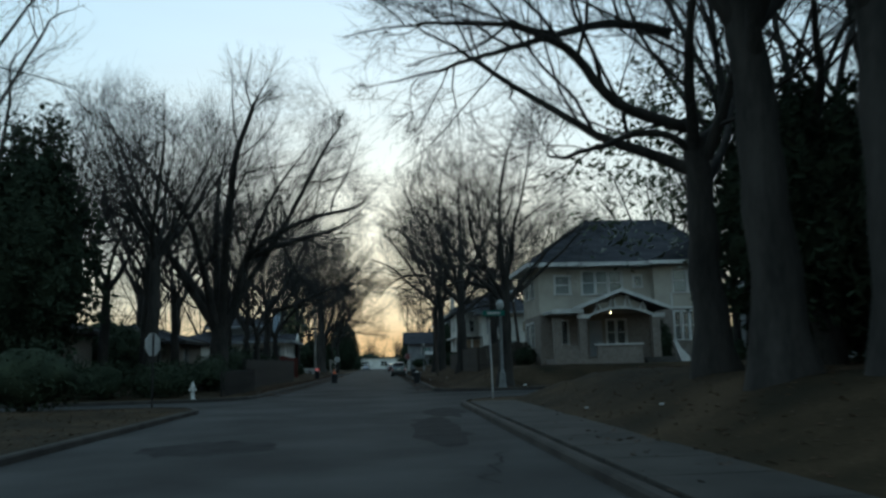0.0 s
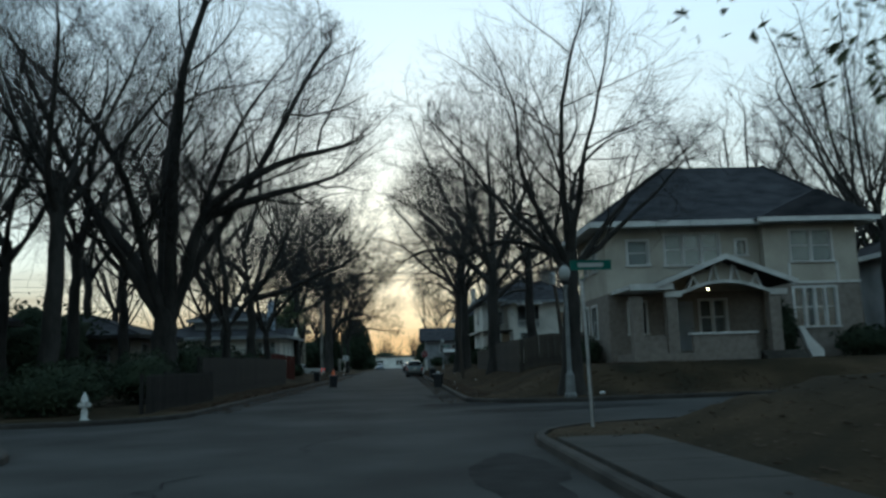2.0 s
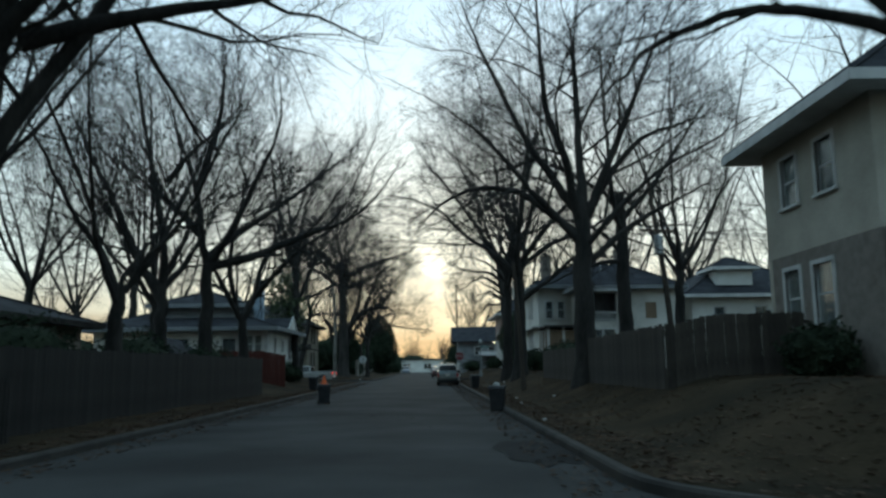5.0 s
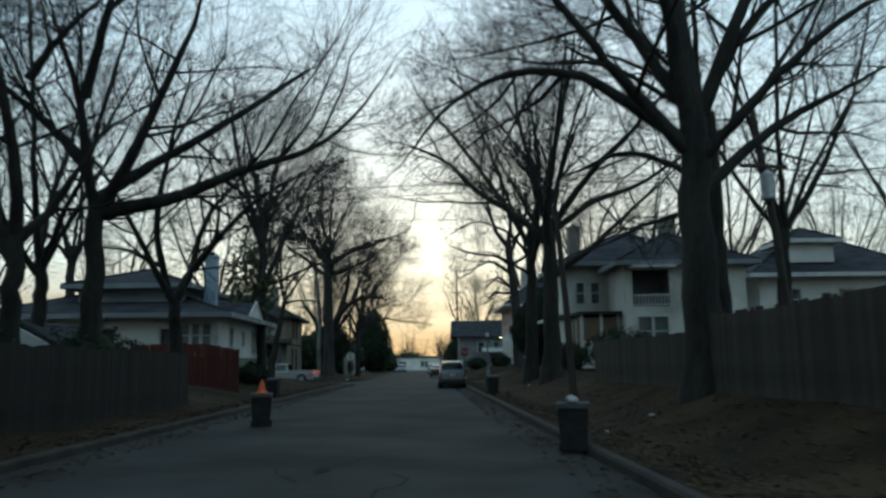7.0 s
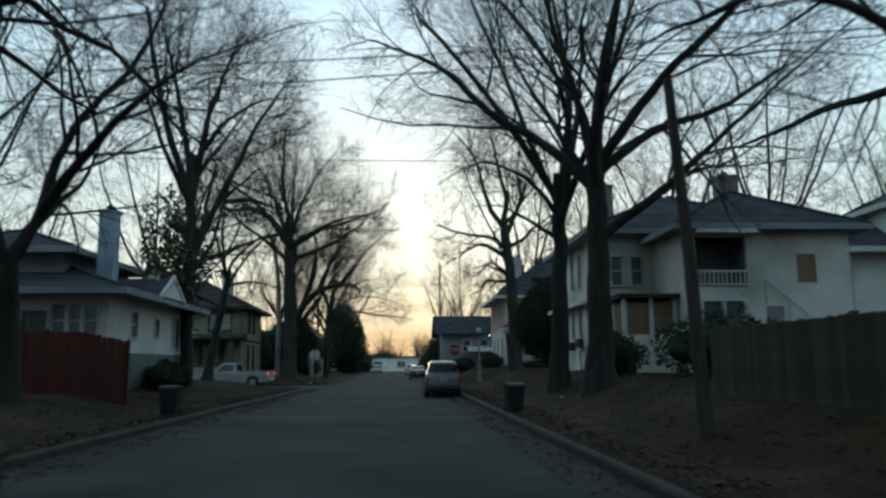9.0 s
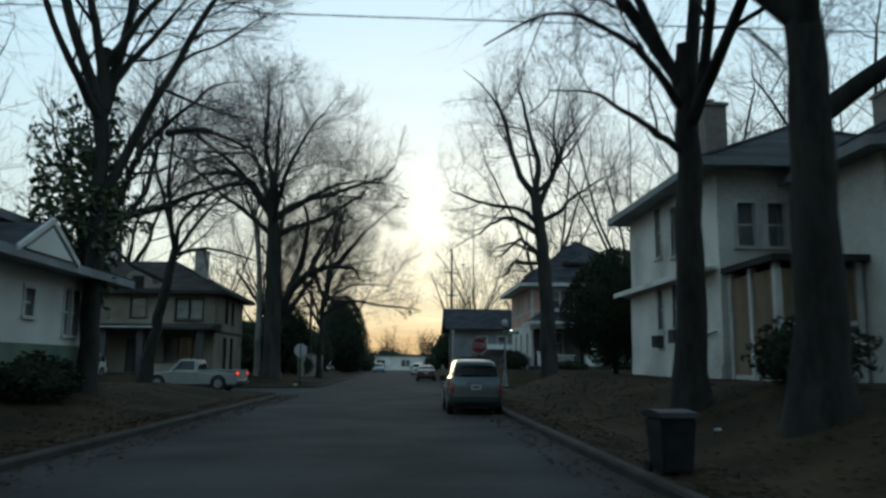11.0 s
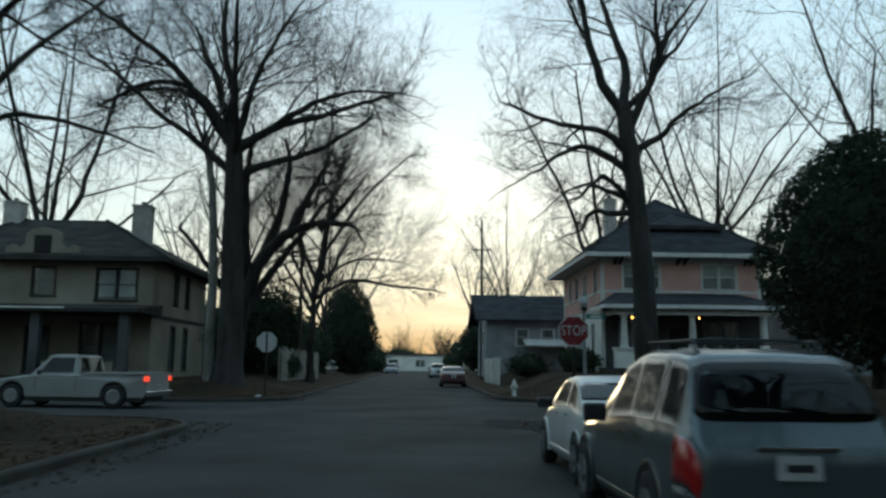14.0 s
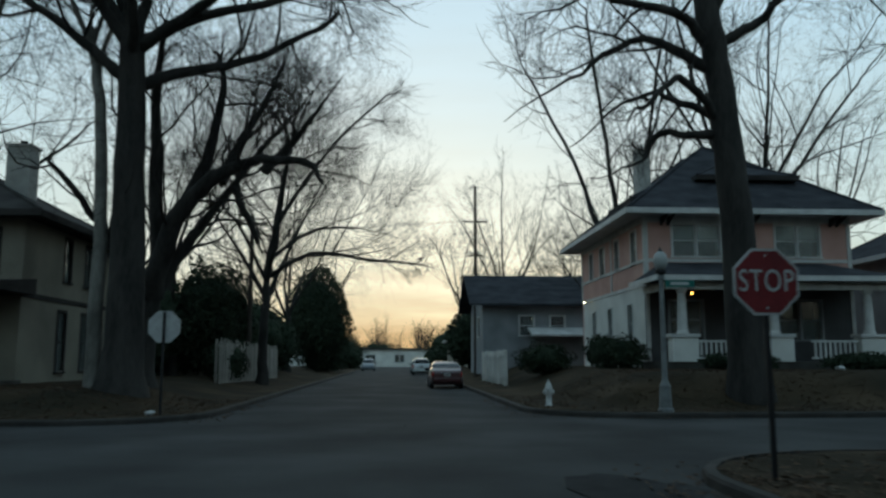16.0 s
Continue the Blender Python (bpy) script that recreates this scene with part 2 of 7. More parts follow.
def prism(bm, pts, axis, a, b):
    """Extrudes a polygon of (u, v) pairs along an axis from a to b."""
    def at(u, v, w):
        return {"x": (w, u, v), "y": (u, w, v), "z": (u, v, w)}[axis]
    lo = [bm.verts.new(at(u, v, a)) for u, v in pts]
    hi = [bm.verts.new(at(u, v, b)) for u, v in pts]
    n = len(pts)
    fs = [bm.faces.new(lo), bm.faces.new(hi[::-1])]
    fs += [bm.faces.new((lo[i], hi[i], hi[(i + 1) % n], lo[(i + 1) % n])) for i in range(n)]
    bmesh.ops.recalc_face_normals(bm, faces=fs)
    return bm


def lathe(bm, profile, segs=16, cx=0.0, cy=0.0):
    """A turned form from (radius, z) pairs."""
    rings = []
    for r, z in profile:
        rings.append([bm.verts.new((cx + r * math.cos(2 * math.pi * k / segs), cy + r * math.sin(2 * math.pi * k / segs), z)) for k in range(segs)])
    for a, b in zip(rings, rings[1:]):
        for k in range(segs):
            bm.faces.new((a[k], a[(k + 1) % segs], b[(k + 1) % segs], b[k]))
    bm.faces.new(rings[0][::-1])
    bm.faces.new(rings[-1])
    return bm


def tube(bm, pts, r, segs=6):
    """A round bar through points."""
    pts = [Vector(p) for p in pts]
    rings = []
    for i, p in enumerate(pts):
        d = (pts[min(i + 1, len(pts) - 1)] - pts[max(i - 1, 0)]).normalized()
        u = d.cross(Vector((0, 0, 1)) if abs(d.z) < 0.9 else Vector((1, 0, 0))).normalized()
        v = d.cross(u)
        rings.append([bm.verts.new(p + r * (math.cos(2 * math.pi * k / segs) * u + math.sin(2 * math.pi * k / segs) * v)) for k in range(segs)])
    for a, b in zip(rings, rings[1:]):
        for k in range(segs):
            bm.faces.new((a[k], a[(k + 1) % segs], b[(k + 1) % segs], b[k]))
    bm.faces.new(rings[0][::-1])
    bm.faces.new(rings[-1])
    return bm


# ---- ground ----
KL, KR = -4.6, 3.5
SIDE = {-1: ((40.4, 46.3), (117.2, 126.8)), 1: ((41.0, 50.0), (120.4, 128.4))}
BLOCKS = []
for side_ in (-1, 1):
    (a0, a1), (b0, b1) = SIDE[side_]
    BLOCKS += [(side_, -60.0, a0), (side_, a1, b0), (side_, b1, 262.0)]


def smooth01(v):
    v = min(max(v, 0.0), 1.0)
    return v * v * (3 - 2 * v)


def inside(x, y):
    """Metres inside the nearest block, from its rounded kerb line; negative on the road."""
    best = -99.0
    for sd, y0, y1 in BLOCKS:
        x0, x1 = (KR, 400.0) if sd > 0 else (-400.0, KL)
        qx = abs(x - (x0 + x1) / 2) - (x1 - x0) / 2 + 3.0
        qy = abs(y - (y0 + y1) / 2) - (y1 - y0) / 2 + 3.0
        d = math.hypot(max(qx, 0), max(qy, 0)) + min(max(qx, qy), 0) - 3.0
        best = max(best, -d)
    return best


def height(x, y):
    d = inside(x, y)
    z = -0.1 + 0.22 * smooth01((d - 0.02) / 0.16)
    rise = 0.95 if x > 0 else 0.5
    if x < 0 and y < 60:
        rise = 0.15
    z += rise * smooth01((d - 1.3) / 3.4)
    if d > 0.5:
        z += 0.05 * noise.noise((x * 0.35, y * 0.35, 0.0)) + 0.03 * noise.noise((x * 1.3, y * 1.3, 4.0))
    return z


def axis_steps(lo, hi, fine, near, coarse):
    vals, v = [], lo
    while v < hi:
        vals.append(v)
        gap = min(abs(v - f) for f in fine)
        v += near if gap < 3.2 else (0.8 if gap < 18 else coarse)
    return vals + [hi]


xs = axis_steps(-120, 120, (KL, KR, KL + 0.001), 0.2, 6.0)
ys = axis_steps(-55, 265, tuple(v for sd in SIDE.values() for pair in sd for v in pair), 0.3, 1.6)
xs = [-2600, -900, -350] + xs + [350, 900, 2600]
ys = [-2600, -700, -200] + ys + [320, 600, 1200, 2800]
verts = [(x, y, height(x, y)) for y in ys for x in xs]
nx = len(xs)
faces = [(j * nx + i, j * nx + i + 1, (j + 1) * nx + i + 1, (j + 1) * nx + i) for j in range(len(ys) - 1) for i in range(nx - 1)]
me = bpy.data.meshes.new("ground")
me.from_pydata(verts, [], faces)
me.materials.append(GRASS)
for p in me.polygons:
    p.use_smooth = True
tagged(new("ground", me), "winter-brown lawns and verges beside the street", "ground", kind="structure")


def corner_arc(cx, cy, a0, a1, n=8, r=3.0):
    return [(cx + r * math.cos(radians(a0 + (a1 - a0) * k / n)), cy + r * math.sin(radians(a0 + (a1 - a0) * k / n))) for k in range(n + 1)]


bm = bmesh.new()


def flat(pts, z=0.0):
    f = bm.faces.new([bm.verts.new((x, y, z)) for x, y in pts])
    if f.normal.z < 0:
        f.normal_flip()


flat([(KL, -60), (KR, -60), (KR, 268), (KL, 268)])
for y0, y1 in SIDE[-1] + ((262.0, 272.0),):
    flat([(-150, y0), (KL, y0), (KL, y1), (-150, y1)])
for y0, y1 in SIDE[1] + ((262.0, 272.0),):
    flat([(KR, y0), (150, y0), (150, y1), (KR, y1)])
flat([(KL, 268), (KR, 268), (KR, 272), (KL, 272)])
arcs = []
for s, y0, y1 in BLOCKS:
    for xk in ((KR,) if s > 0 else (KL,)):
        for yk, u in ((y0, 1), (y1, -1)):
            a = math.degrees(math.atan2(-u, 0)), math.degrees(math.atan2(0, -s))
            if a[1] - a[0] > 180:
                a = (a[0] + 360, a[1])
            if a[0] - a[1] > 180:
                a = (a[0], a[1] + 360)
            arc = corner_arc(xk + 3 * s, yk + 3 * u, *a)
            arcs.append((arc, xk, yk))
            for p, q in zip(arc, arc[1:]):
                flat([(xk, yk), p, q])
bmesh.ops.recalc_face_normals(bm, faces=bm.faces)
for f in bm.faces:
    if f.normal.z < 0:
        f.normal_flip()
road = tagged(mesh_ob("road", bm, ASPHALT), "worn grey asphalt street with patched cracks", "road", kind="structure")


def kerb_run(pts, name="kerb"):
    """A kerb of concrete along points, 15 cm wide, behind the line; the block lies to the left of the way."""
    b = bmesh.new()
    rows = []
    for i, p in enumerate(pts):
        a, c = Vector(pts[max(i - 1, 0)]), Vector(pts[min(i + 1, len(pts) - 1)])
        d = (c - a).normalized()
        nrm = Vector((-d.y, d.x))
        q = Vector(p)
        rows.append([b.verts.new((*(q + nrm * o), z)) for o, z in ((-0.01, -0.12), (0.0, 0.1), (0.03, 0.135), (0.16, 0.135), (0.17, -0.12))])
    for r, s in zip(rows, rows[1:]):
        for k in range(4):
            b.faces.new((r[k], r[k + 1], s[k + 1], s[k]))
    bmesh.ops.recalc_face_normals(b, faces=b.faces)
    return tagged(mesh_ob(name, b, KERB), "weathered concrete kerb beside the street", "kerb", "street kerbs", "structure")


for sd, y0, y1 in BLOCKS:
    mid = [y0 + (y1 - y0) * k / 20 for k in range(2, 19)]
    if sd > 0:
        near = [(90, y0)] + corner_arc(KR + 3, y0 + 3, 270, 180) if y0 > 0 else [(KR, y0)]
        run = near + [(KR, v) for v in mid] + corner_arc(KR + 3, y1 - 3, 180, 90) + [(90, y1)]
        kerb_run(run[::-1])
    else:
        near = [(-90, y0)] + corner_arc(KL - 3, y0 + 3, 270, 360) if y0 > 0 else [(KL, y0)]
        kerb_run(near + [(KL, v) for v in mid] + corner_arc(KL - 3, y1 - 3, 0, 90) + [(-90, y1)])


# ---- trees ----
def unit(v):
    return v / (np.linalg.norm(v, axis=-1, keepdims=True) + 1e-9)


class Wood:
    """Collects tapered limbs, all of one kind at a time, as rings of vertices."""

    def __init__(self):
        self.v, self.quads, self.tris, self.count = [], [], [], 0

    def limbs(self, pts, radii, sides):
        """Many round limbs at once: pts is (limbs, points, 3), radii (limbs, points)."""
        pts, radii = np.asarray(pts, float), np.asarray(radii, float)
        m, n = pts.shape[:2]
        d = unit(np.gradient(pts, axis=1))
        ref = np.where(np.abs(d[:, :1, 2:3]) < 0.8, np.array([0.0, 0.0, 1.0]), np.array([1.0, 0.0, 0.0]))
        u = unit(np.cross(d, ref))
        w = np.cross(d, u)
        a = 2 * math.pi * np.arange(sides) / sides
        ring = pts[:, :, None] + radii[:, :, None, None] * (np.cos(a)[:, None] * u[:, :, None] + np.sin(a)[:, None] * w[:, :, None])
        self.v.append(ring.reshape(-1, 3))
        g = self.count + np.arange(m * n * sides).reshape(m, n, sides)
        h = np.roll(g, -1, axis=2)
        self.quads.append(np.stack([g[:, :-1], h[:, :-1], h[:, 1:], g[:, 1:]], -1).reshape(-1, 4))
        self.count += m * n * sides

    def limb(self, pts, radii, sides):
        self.limbs([pts], [radii], sides)

    def spikes(self, a, b, r):
        """Twigs that end in a point."""
        d = unit(b - a)
        u = unit(np.cross(d, np.array([0.31, 0.27, 0.91])))
        w = np.cross(d, u)
        r = r[:, None]
        self.v.append(np.stack([a + r * u, a + r * (0.87 * w - 0.5 * u), a - r * (0.87 * w + 0.5 * u), b], 1).reshape(-1, 3))
        c = self.count + 4 * np.arange(len(a))[:, None]
        for k in ((0, 1, 3), (1, 2, 3), (2, 0, 3)):
            self.tris.append(c + np.array(k))
        self.count += 4 * len(a)

    def mesh(self, name, mat):
        me = bpy.data.meshes.new(name)
        v = np.concatenate(self.v)
        q = np.concatenate(self.quads) if self.quads else np.zeros((0, 4), int)
        t = np.concatenate(self.tris) if self.tris else np.zeros((0, 3), int)
        me.vertices.add(len(v))
        me.vertices.foreach_set("co", v.astype(np.float32).ravel())
        me.loops.add(q.size + t.size)
        me.loops.foreach_set("vertex_index", np.concatenate([q.ravel(), t.ravel()]).astype(np.int32))
        me.polygons.add(len(q) + len(t))
        me.polygons.foreach_set("loop_start", np.concatenate([4 * np.arange(len(q)), q.size + 3 * np.arange(len(t))]).astype(np.int32))
        me.polygons.foreach_set("use_smooth", np.ones(len(q) + len(t), bool))
        me.update(calc_edges=True)
        me.materials.append(mat)
        return me

    def build(self, name, mat, parent, label=""):
        ob = new(name, self.mesh(name, mat))
        ob.parent = parent
        return tagged(ob, label) if label else ob


def reach(env, p):
    """How far out in the crown a point lies: 1 on its outline. env: x and y of the middle, height of the widest part, half width, rise above and fall below it."""
    cx, cy, zc, w, up, down = env
    q = p - np.array([cx, cy, zc])
    turn, rise = np.arctan2(q[..., 1], q[..., 0]), q[..., 2] / up
    lumps = 1 + 0.07 * np.sin(3 * turn + 5 * rise + cx * 9) + 0.06 * np.sin(7 * turn - 4 * rise + w * 5) + 0.05 * np.sin(9 * rise + 2 * turn + zc)
    return lumps * np.sqrt((q[..., 0] / w) ** 2 + (q[..., 1] / w) ** 2 + (q[..., 2] / np.where(q[..., 2] > 0, up, down)) ** 2)


def sprout(rng, pts, rad, length, kids, angle, ratio, low=0.22):
    """Where the next order of branches springs from each limb, which way, how long and how thick."""
    m, n = pts.shape[:2]
    f = low + (1 - low) * (np.arange(kids) + rng.random((m, kids))) / kids
    f[:, -1] = 1.0
    i = np.minimum((f * (n - 1)).astype(int), n - 2)
    fr = f * (n - 1) - i
    row = np.arange(m)[:, None]
    p, q = pts[row, i], pts[row, i + 1]
    start = p + (q - p) * fr[..., None]
    d = unit(q - p)
    side = rng.normal(0, 1, d.shape)
    side = unit(side - d * (side * d).sum(-1, keepdims=True))
    a = np.radians(rng.uniform(*angle, f.shape)) * np.where(f < 1, 1, 0.35)
    way = d * np.cos(a)[..., None] + side * np.sin(a)[..., None]
    ln = length[:, None] * rng.uniform(*ratio, f.shape) * (1.2 - 0.45 * f)
    r = rad[row, i] + (rad[row, i + 1] - rad[row, i]) * fr
    r = r * np.where(f < 1, rng.uniform(0.34, 0.56, f.shape), 0.95)
    return start.reshape(-1, 3), way.reshape(-1, 3), ln.ravel(), r.ravel()


def stretch(rng, env, start, way, ln, n, wobble, lift):
    """Winding limbs that stay inside the crown's outline."""
    keep = reach(env, start) < 1.02
    start, way, ln = start[keep], way[keep], ln[keep]
    pts, d, p = [start], way, start
    for _ in range(n):
        d = unit(d + rng.normal(0, wobble, d.shape) + np.array([0, 0, lift]))
        p = p + d * (ln / n)[:, None]
        pts.append(p)
    pts = np.stack(pts, 1)
    e0, e1 = reach(env, start), reach(env, pts[:, -1])
    out = rng.uniform(0.84, 1.12, len(e0))
    k = np.where(e1 > out, np.clip((out + 0.03 - e0) / np.maximum(e1 - e0, 0.05), 0.2, 1), 1)
    return start[:, None] + (pts - start[:, None]) * k[:, None, None], ln * k, keep


def bare_tree(x, y, stem, radius, env, seed, boughs=(), extra=0, rise=0.0, kids=(8, 6, 4), mat=None, lift=0.05, wobble=0.16, flare=1.6, label="", group="street trees", thick=0.42, density=1.25, crook=0.035, main=None):
    """A leafless tree. stem and boughs: points (dx, height above the road); env as (dx, widest height, half width, top, foot of the crown); extra: boughs grown freely all round."""
    z0 = height(x, y) - 0.4
    e = thing("tree", x, y, z0, 0, label or "tall bare winter tree with spreading grey-brown branches", "tree", group)
    rng = np.random.default_rng(seed)
    trunk, wood, fine = Wood(), Wood(), Wood()
    dx, zc, w, top, foot = env
    env = (dx, 0.0, zc - z0, w, top - zc, zc - foot)
    s = np.array([(a, 0.0, b - z0) for a, b in stem])
    s[0] = (s[0][0], 0, 0)
    t = np.linspace(0, len(s) - 1, 14)
    q = np.stack([np.interp(t, range(len(s)), s[:, k]) for k in range(3)], 1)
    q[1:-1] = (q[:-2] + 2 * q[1:-1] + q[2:]) / 4
    q[2:-1, :2] += rng.normal(0, 0.03, (11, 2))
    rad = radius * (1 - 0.38 * q[:, 2] / q[-1, 2]) + radius * (flare - 1) * np.exp(-np.maximum(q[:, 2] - 0.28, 0) / 0.4)
    trunk.limb(q, rad, 14)
    lines = []
    for k, line in enumerate(boughs):
        p = np.array([(a, 0.0, b - z0) for a, b in line])
        ln = np.linalg.norm(np.diff(p, axis=0), axis=1).sum()
        p[:, 1] = np.linspace(0, 1, len(p)) * rng.uniform(0.12, 0.38) * ln * (1 if k % 2 else -1)
        lines.append(p)
    for k in range(extra):
        a = 2 * math.pi * (k + rng.uniform(-0.25, 0.25)) / extra + 0.6
        f = rng.uniform(0.78, 1.0) if extra > 1 else 1.0
        p0 = q[int(f * 13)]
        out = rng.uniform(0.5, 0.85) * w
        up = (top - z0 - p0[2]) * (rng.uniform(0.5, 0.85) - 0.25 * rng.random() + rise)
        end = p0 + np.array([out * math.cos(a), out * math.sin(a), up])
        mid = p0 + (end - p0) * 0.5 + np.array([0, 0, -0.06 * up]) + rng.normal(0, 0.2, 3)
        lines.append(np.array([p0, p0 + (mid - p0) * 0.5 + rng.normal(0, 0.12, 3), mid, end]))
    nxt = []
    for k, p in enumerate(lines):
        d = unit(p[-1] - p[-2])
        on = 0.0
        while on < 6 and reach(env, p[-1] + d * (on + 0.5)) < 0.93:
            on += 0.5
        if on:
            p = np.concatenate([p, [p[-1] + d * on * 0.5 + rng.normal(0, 0.1, 3), p[-1] + d * on + rng.normal(0, 0.2, 3)]])
        m = 4 * len(p)
        t = np.linspace(0, len(p) - 1, m)
        g = np.stack([np.interp(t, range(len(p)), p[:, c]) for c in range(3)], 1)
        for _ in range(3):
            g[1:-1] = (g[:-2] + 2 * g[1:-1] + g[2:]) / 4
        g[2:] += np.cumsum(rng.normal(0, crook, (m - 2, 3)), axis=0) * 0.6
        ln = np.linalg.norm(np.diff(g, axis=0), axis=1).sum()
        r0 = radius * thick * min(1.1, 0.45 + ln / 16) * rng.uniform(0.85, 1.05)
        if k == main:
            r0 = radius * 0.85
        r = 0.014 + (r0 - 0.014) * (1 - np.linspace(0, 1, m)) ** (0.8 if k == main else 1.25)
        wood.limb(g, r, 8)
        nxt.append(sprout(rng, g[None], r[None], np.array([min(ln, 9.0)]), max(4, int(ln * density)), (28, 68), (0.34, 0.6), 0.16))
    start, way, ln, r = (np.concatenate(z) for z in zip(*nxt))
    pts, ln, keep = stretch(rng, env, start, way, ln, 5, wobble, lift)
    r = np.clip(r[keep], 0.014, 0.06)
    rr = r[:, None] * np.linspace(1, 0.25, 6)
    wood.limbs(pts, rr, 5)
    start, way, ln, r = sprout(rng, pts, rr, ln, kids[0], (25, 60), (0.42, 0.7))
    pts, ln, keep = stretch(rng, env, start, way, ln, 3, wobble, lift)
    r = np.clip(r[keep], 0.008, 0.02)
    rr = r[:, None] * np.linspace(1, 0.4, 4)
    fine.limbs(pts, rr, 3)
    start, way, ln, r = sprout(rng, pts, rr, ln, kids[1], (22, 55), (0.5, 0.8), 0.1)
    pts, ln, keep = stretch(rng, env, start, way, ln, 1, 0.12, lift * 1.5)
    r = np.clip(r[keep], 0.006, 0.009)
    fine.spikes(pts[:, 0], pts[:, 1], r)
    start, way, ln, r = sprout(rng, pts, r[:, None] * np.array([1, 0.5]), ln, kids[2], (20, 50), (0.6, 1.0), 0.15)
    pts, ln, keep = stretch(rng, env, start, way, ln, 1, 0.1, lift)
    fine.spikes(pts[:, 0], pts[:, 1], np.clip(r[keep], 0.0045, 0.006))
    m = mat or BARK
    trunk.build("trunk", m, e)
    wood.build("branchwork", m, e)
    fine.build("crown", TWIG, e)
    return e


# big trees of the first crossing
bare_tree(6.95, 51.5, [(0, 0.5), (0.1, 3.0), (0.2, 4.9)], 0.37, (-0.2, 7.5, 5.6, 13.6, 3.8), 11, [
    [(0.2, 4.3), (-0.5, 5.3), (-1.3, 6.7), (-1.8, 7.7), (-1.8, 9.3), (-2.6, 11.0)], [(0.1, 4.3), (-0.7, 5.5), (-1.9, 7.0), (-3.3, 7.7), (-4.8, 8.5)],
    [(0.2, 4.4), (0.0, 6.2), (-0.2, 7.9), (-0.2, 9.4), (0.2, 11.2)], [(0.3, 4.7), (0.3, 6.4), (0.7, 7.9), (2.0, 9.0), (3.6, 10.0)],
    [(0.4, 4.3), (1.2, 5.5), (2.2, 6.7), (3.4, 7.5), (4.9, 8.8)], [(0.0, 4.6), (-1.1, 5.2), (-2.1, 5.4), (-3.0, 5.1), (-3.5, 4.6)],
    [(0.2, 4.5), (0.2, 5.9), (0.3, 7.0), (0.5, 8.3)]], extra=2, density=1.0, kids=(7, 5, 4), label="large bare tree on the corner lawn beside the tan house")
bare_tree(-8.5, 58.2, [(0.3, 0.3), (0.4, 2.2), (0.4, 3.8)], 0.66, (1.0, 10.0, 8.7, 19.3, 3.4), 12, [
    [(0.4, 3.3), (-0.3, 6.1), (-0.6, 8.9), (-2.1, 11.4), (-4.0, 13.3), (-5.7, 15.6)], [(0.4, 3.5), (0.0, 7.3), (-0.3, 10.8), (-0.2, 14.0), (0.5, 17.1)],
    [(0.6, 3.3), (1.6, 6.0), (2.1, 7.9), (3.5, 10.8), (4.7, 12.5), (6.8, 15.0)], [(2.0, 7.6), (4.7, 8.8), (7.2, 9.5), (9.2, 11.5)],
    [(0.6, 3.6), (0.9, 8.9), (1.5, 12.5), (2.8, 15.5)], [(0.2, 3.6), (-0.6, 5.4), (-2.7, 7.8), (-4.8, 10.0), (-7.1, 11.2)],
    [(1.2, 5.4), (1.9, 7.6), (4.9, 9.4), (8.0, 9.9)]], extra=2, thick=0.4, kids=(8, 6, 4), label="huge bare multi-stemmed tree rising behind the dark fence")
bare_tree(-7.2, 65.2, [(0, 0.5), (0.1, 3.6)], 0.28, (0, 7.5, 4.4, 13.0, 3.4), 13, extra=6)
bare_tree(-10.3, 52.8, [(0, 0.3), (0.0, 4.0), (0.2, 8.0)], 0.36, (0, 10.5, 5.0, 17.5, 4.5), 14, extra=7)
# trees beside the start of the street
bare_tree(7.7, 28.4, [(0.2, 0.8), (0.1, 3.6), (0.1, 5.9)], 0.4, (-1.2, 8.0, 6.0, 14.5, 4.6), 15, [
    [(0.1, 5.3), (-0.2, 6.5), (-0.3, 7.8), (-0.3, 10.3)], [(0.0, 5.8), (0.9, 6.4), (1.2, 7.8), (1.2, 9.8)],
    [(-0.1, 6.2), (-1.6, 6.5), (-2.7, 7.6), (-3.6, 8.0), (-5.2, 7.9)], [(-0.3, 8.3), (-1.4, 8.8), (-3.2, 8.5), (-4.5, 8.2)],
    [(0.1, 5.6), (-0.9, 6.1), (-1.9, 5.7), (-2.9, 5.4)]], extra=3, label="dark bare tree with low boughs over the street")
bare_tree(7.6, 25.0, [(0, 0.8), (-0.1, 4.0), (-0.2, 8.0)], 0.46, (0, 11.0, 6.0, 17.0, 6.0), 16, extra=6, label="thick dark tree trunk on the raised lawn")
bare_tree(8.3, 22.9, [(0, 0.8), (0.0, 4.0), (0.1, 8.0)], 0.42, (0.5, 11.0, 5.0, 16.0, 6.0), 31, extra=5, kids=(6, 5, 3), label="thick dark tree trunk on the raised lawn")
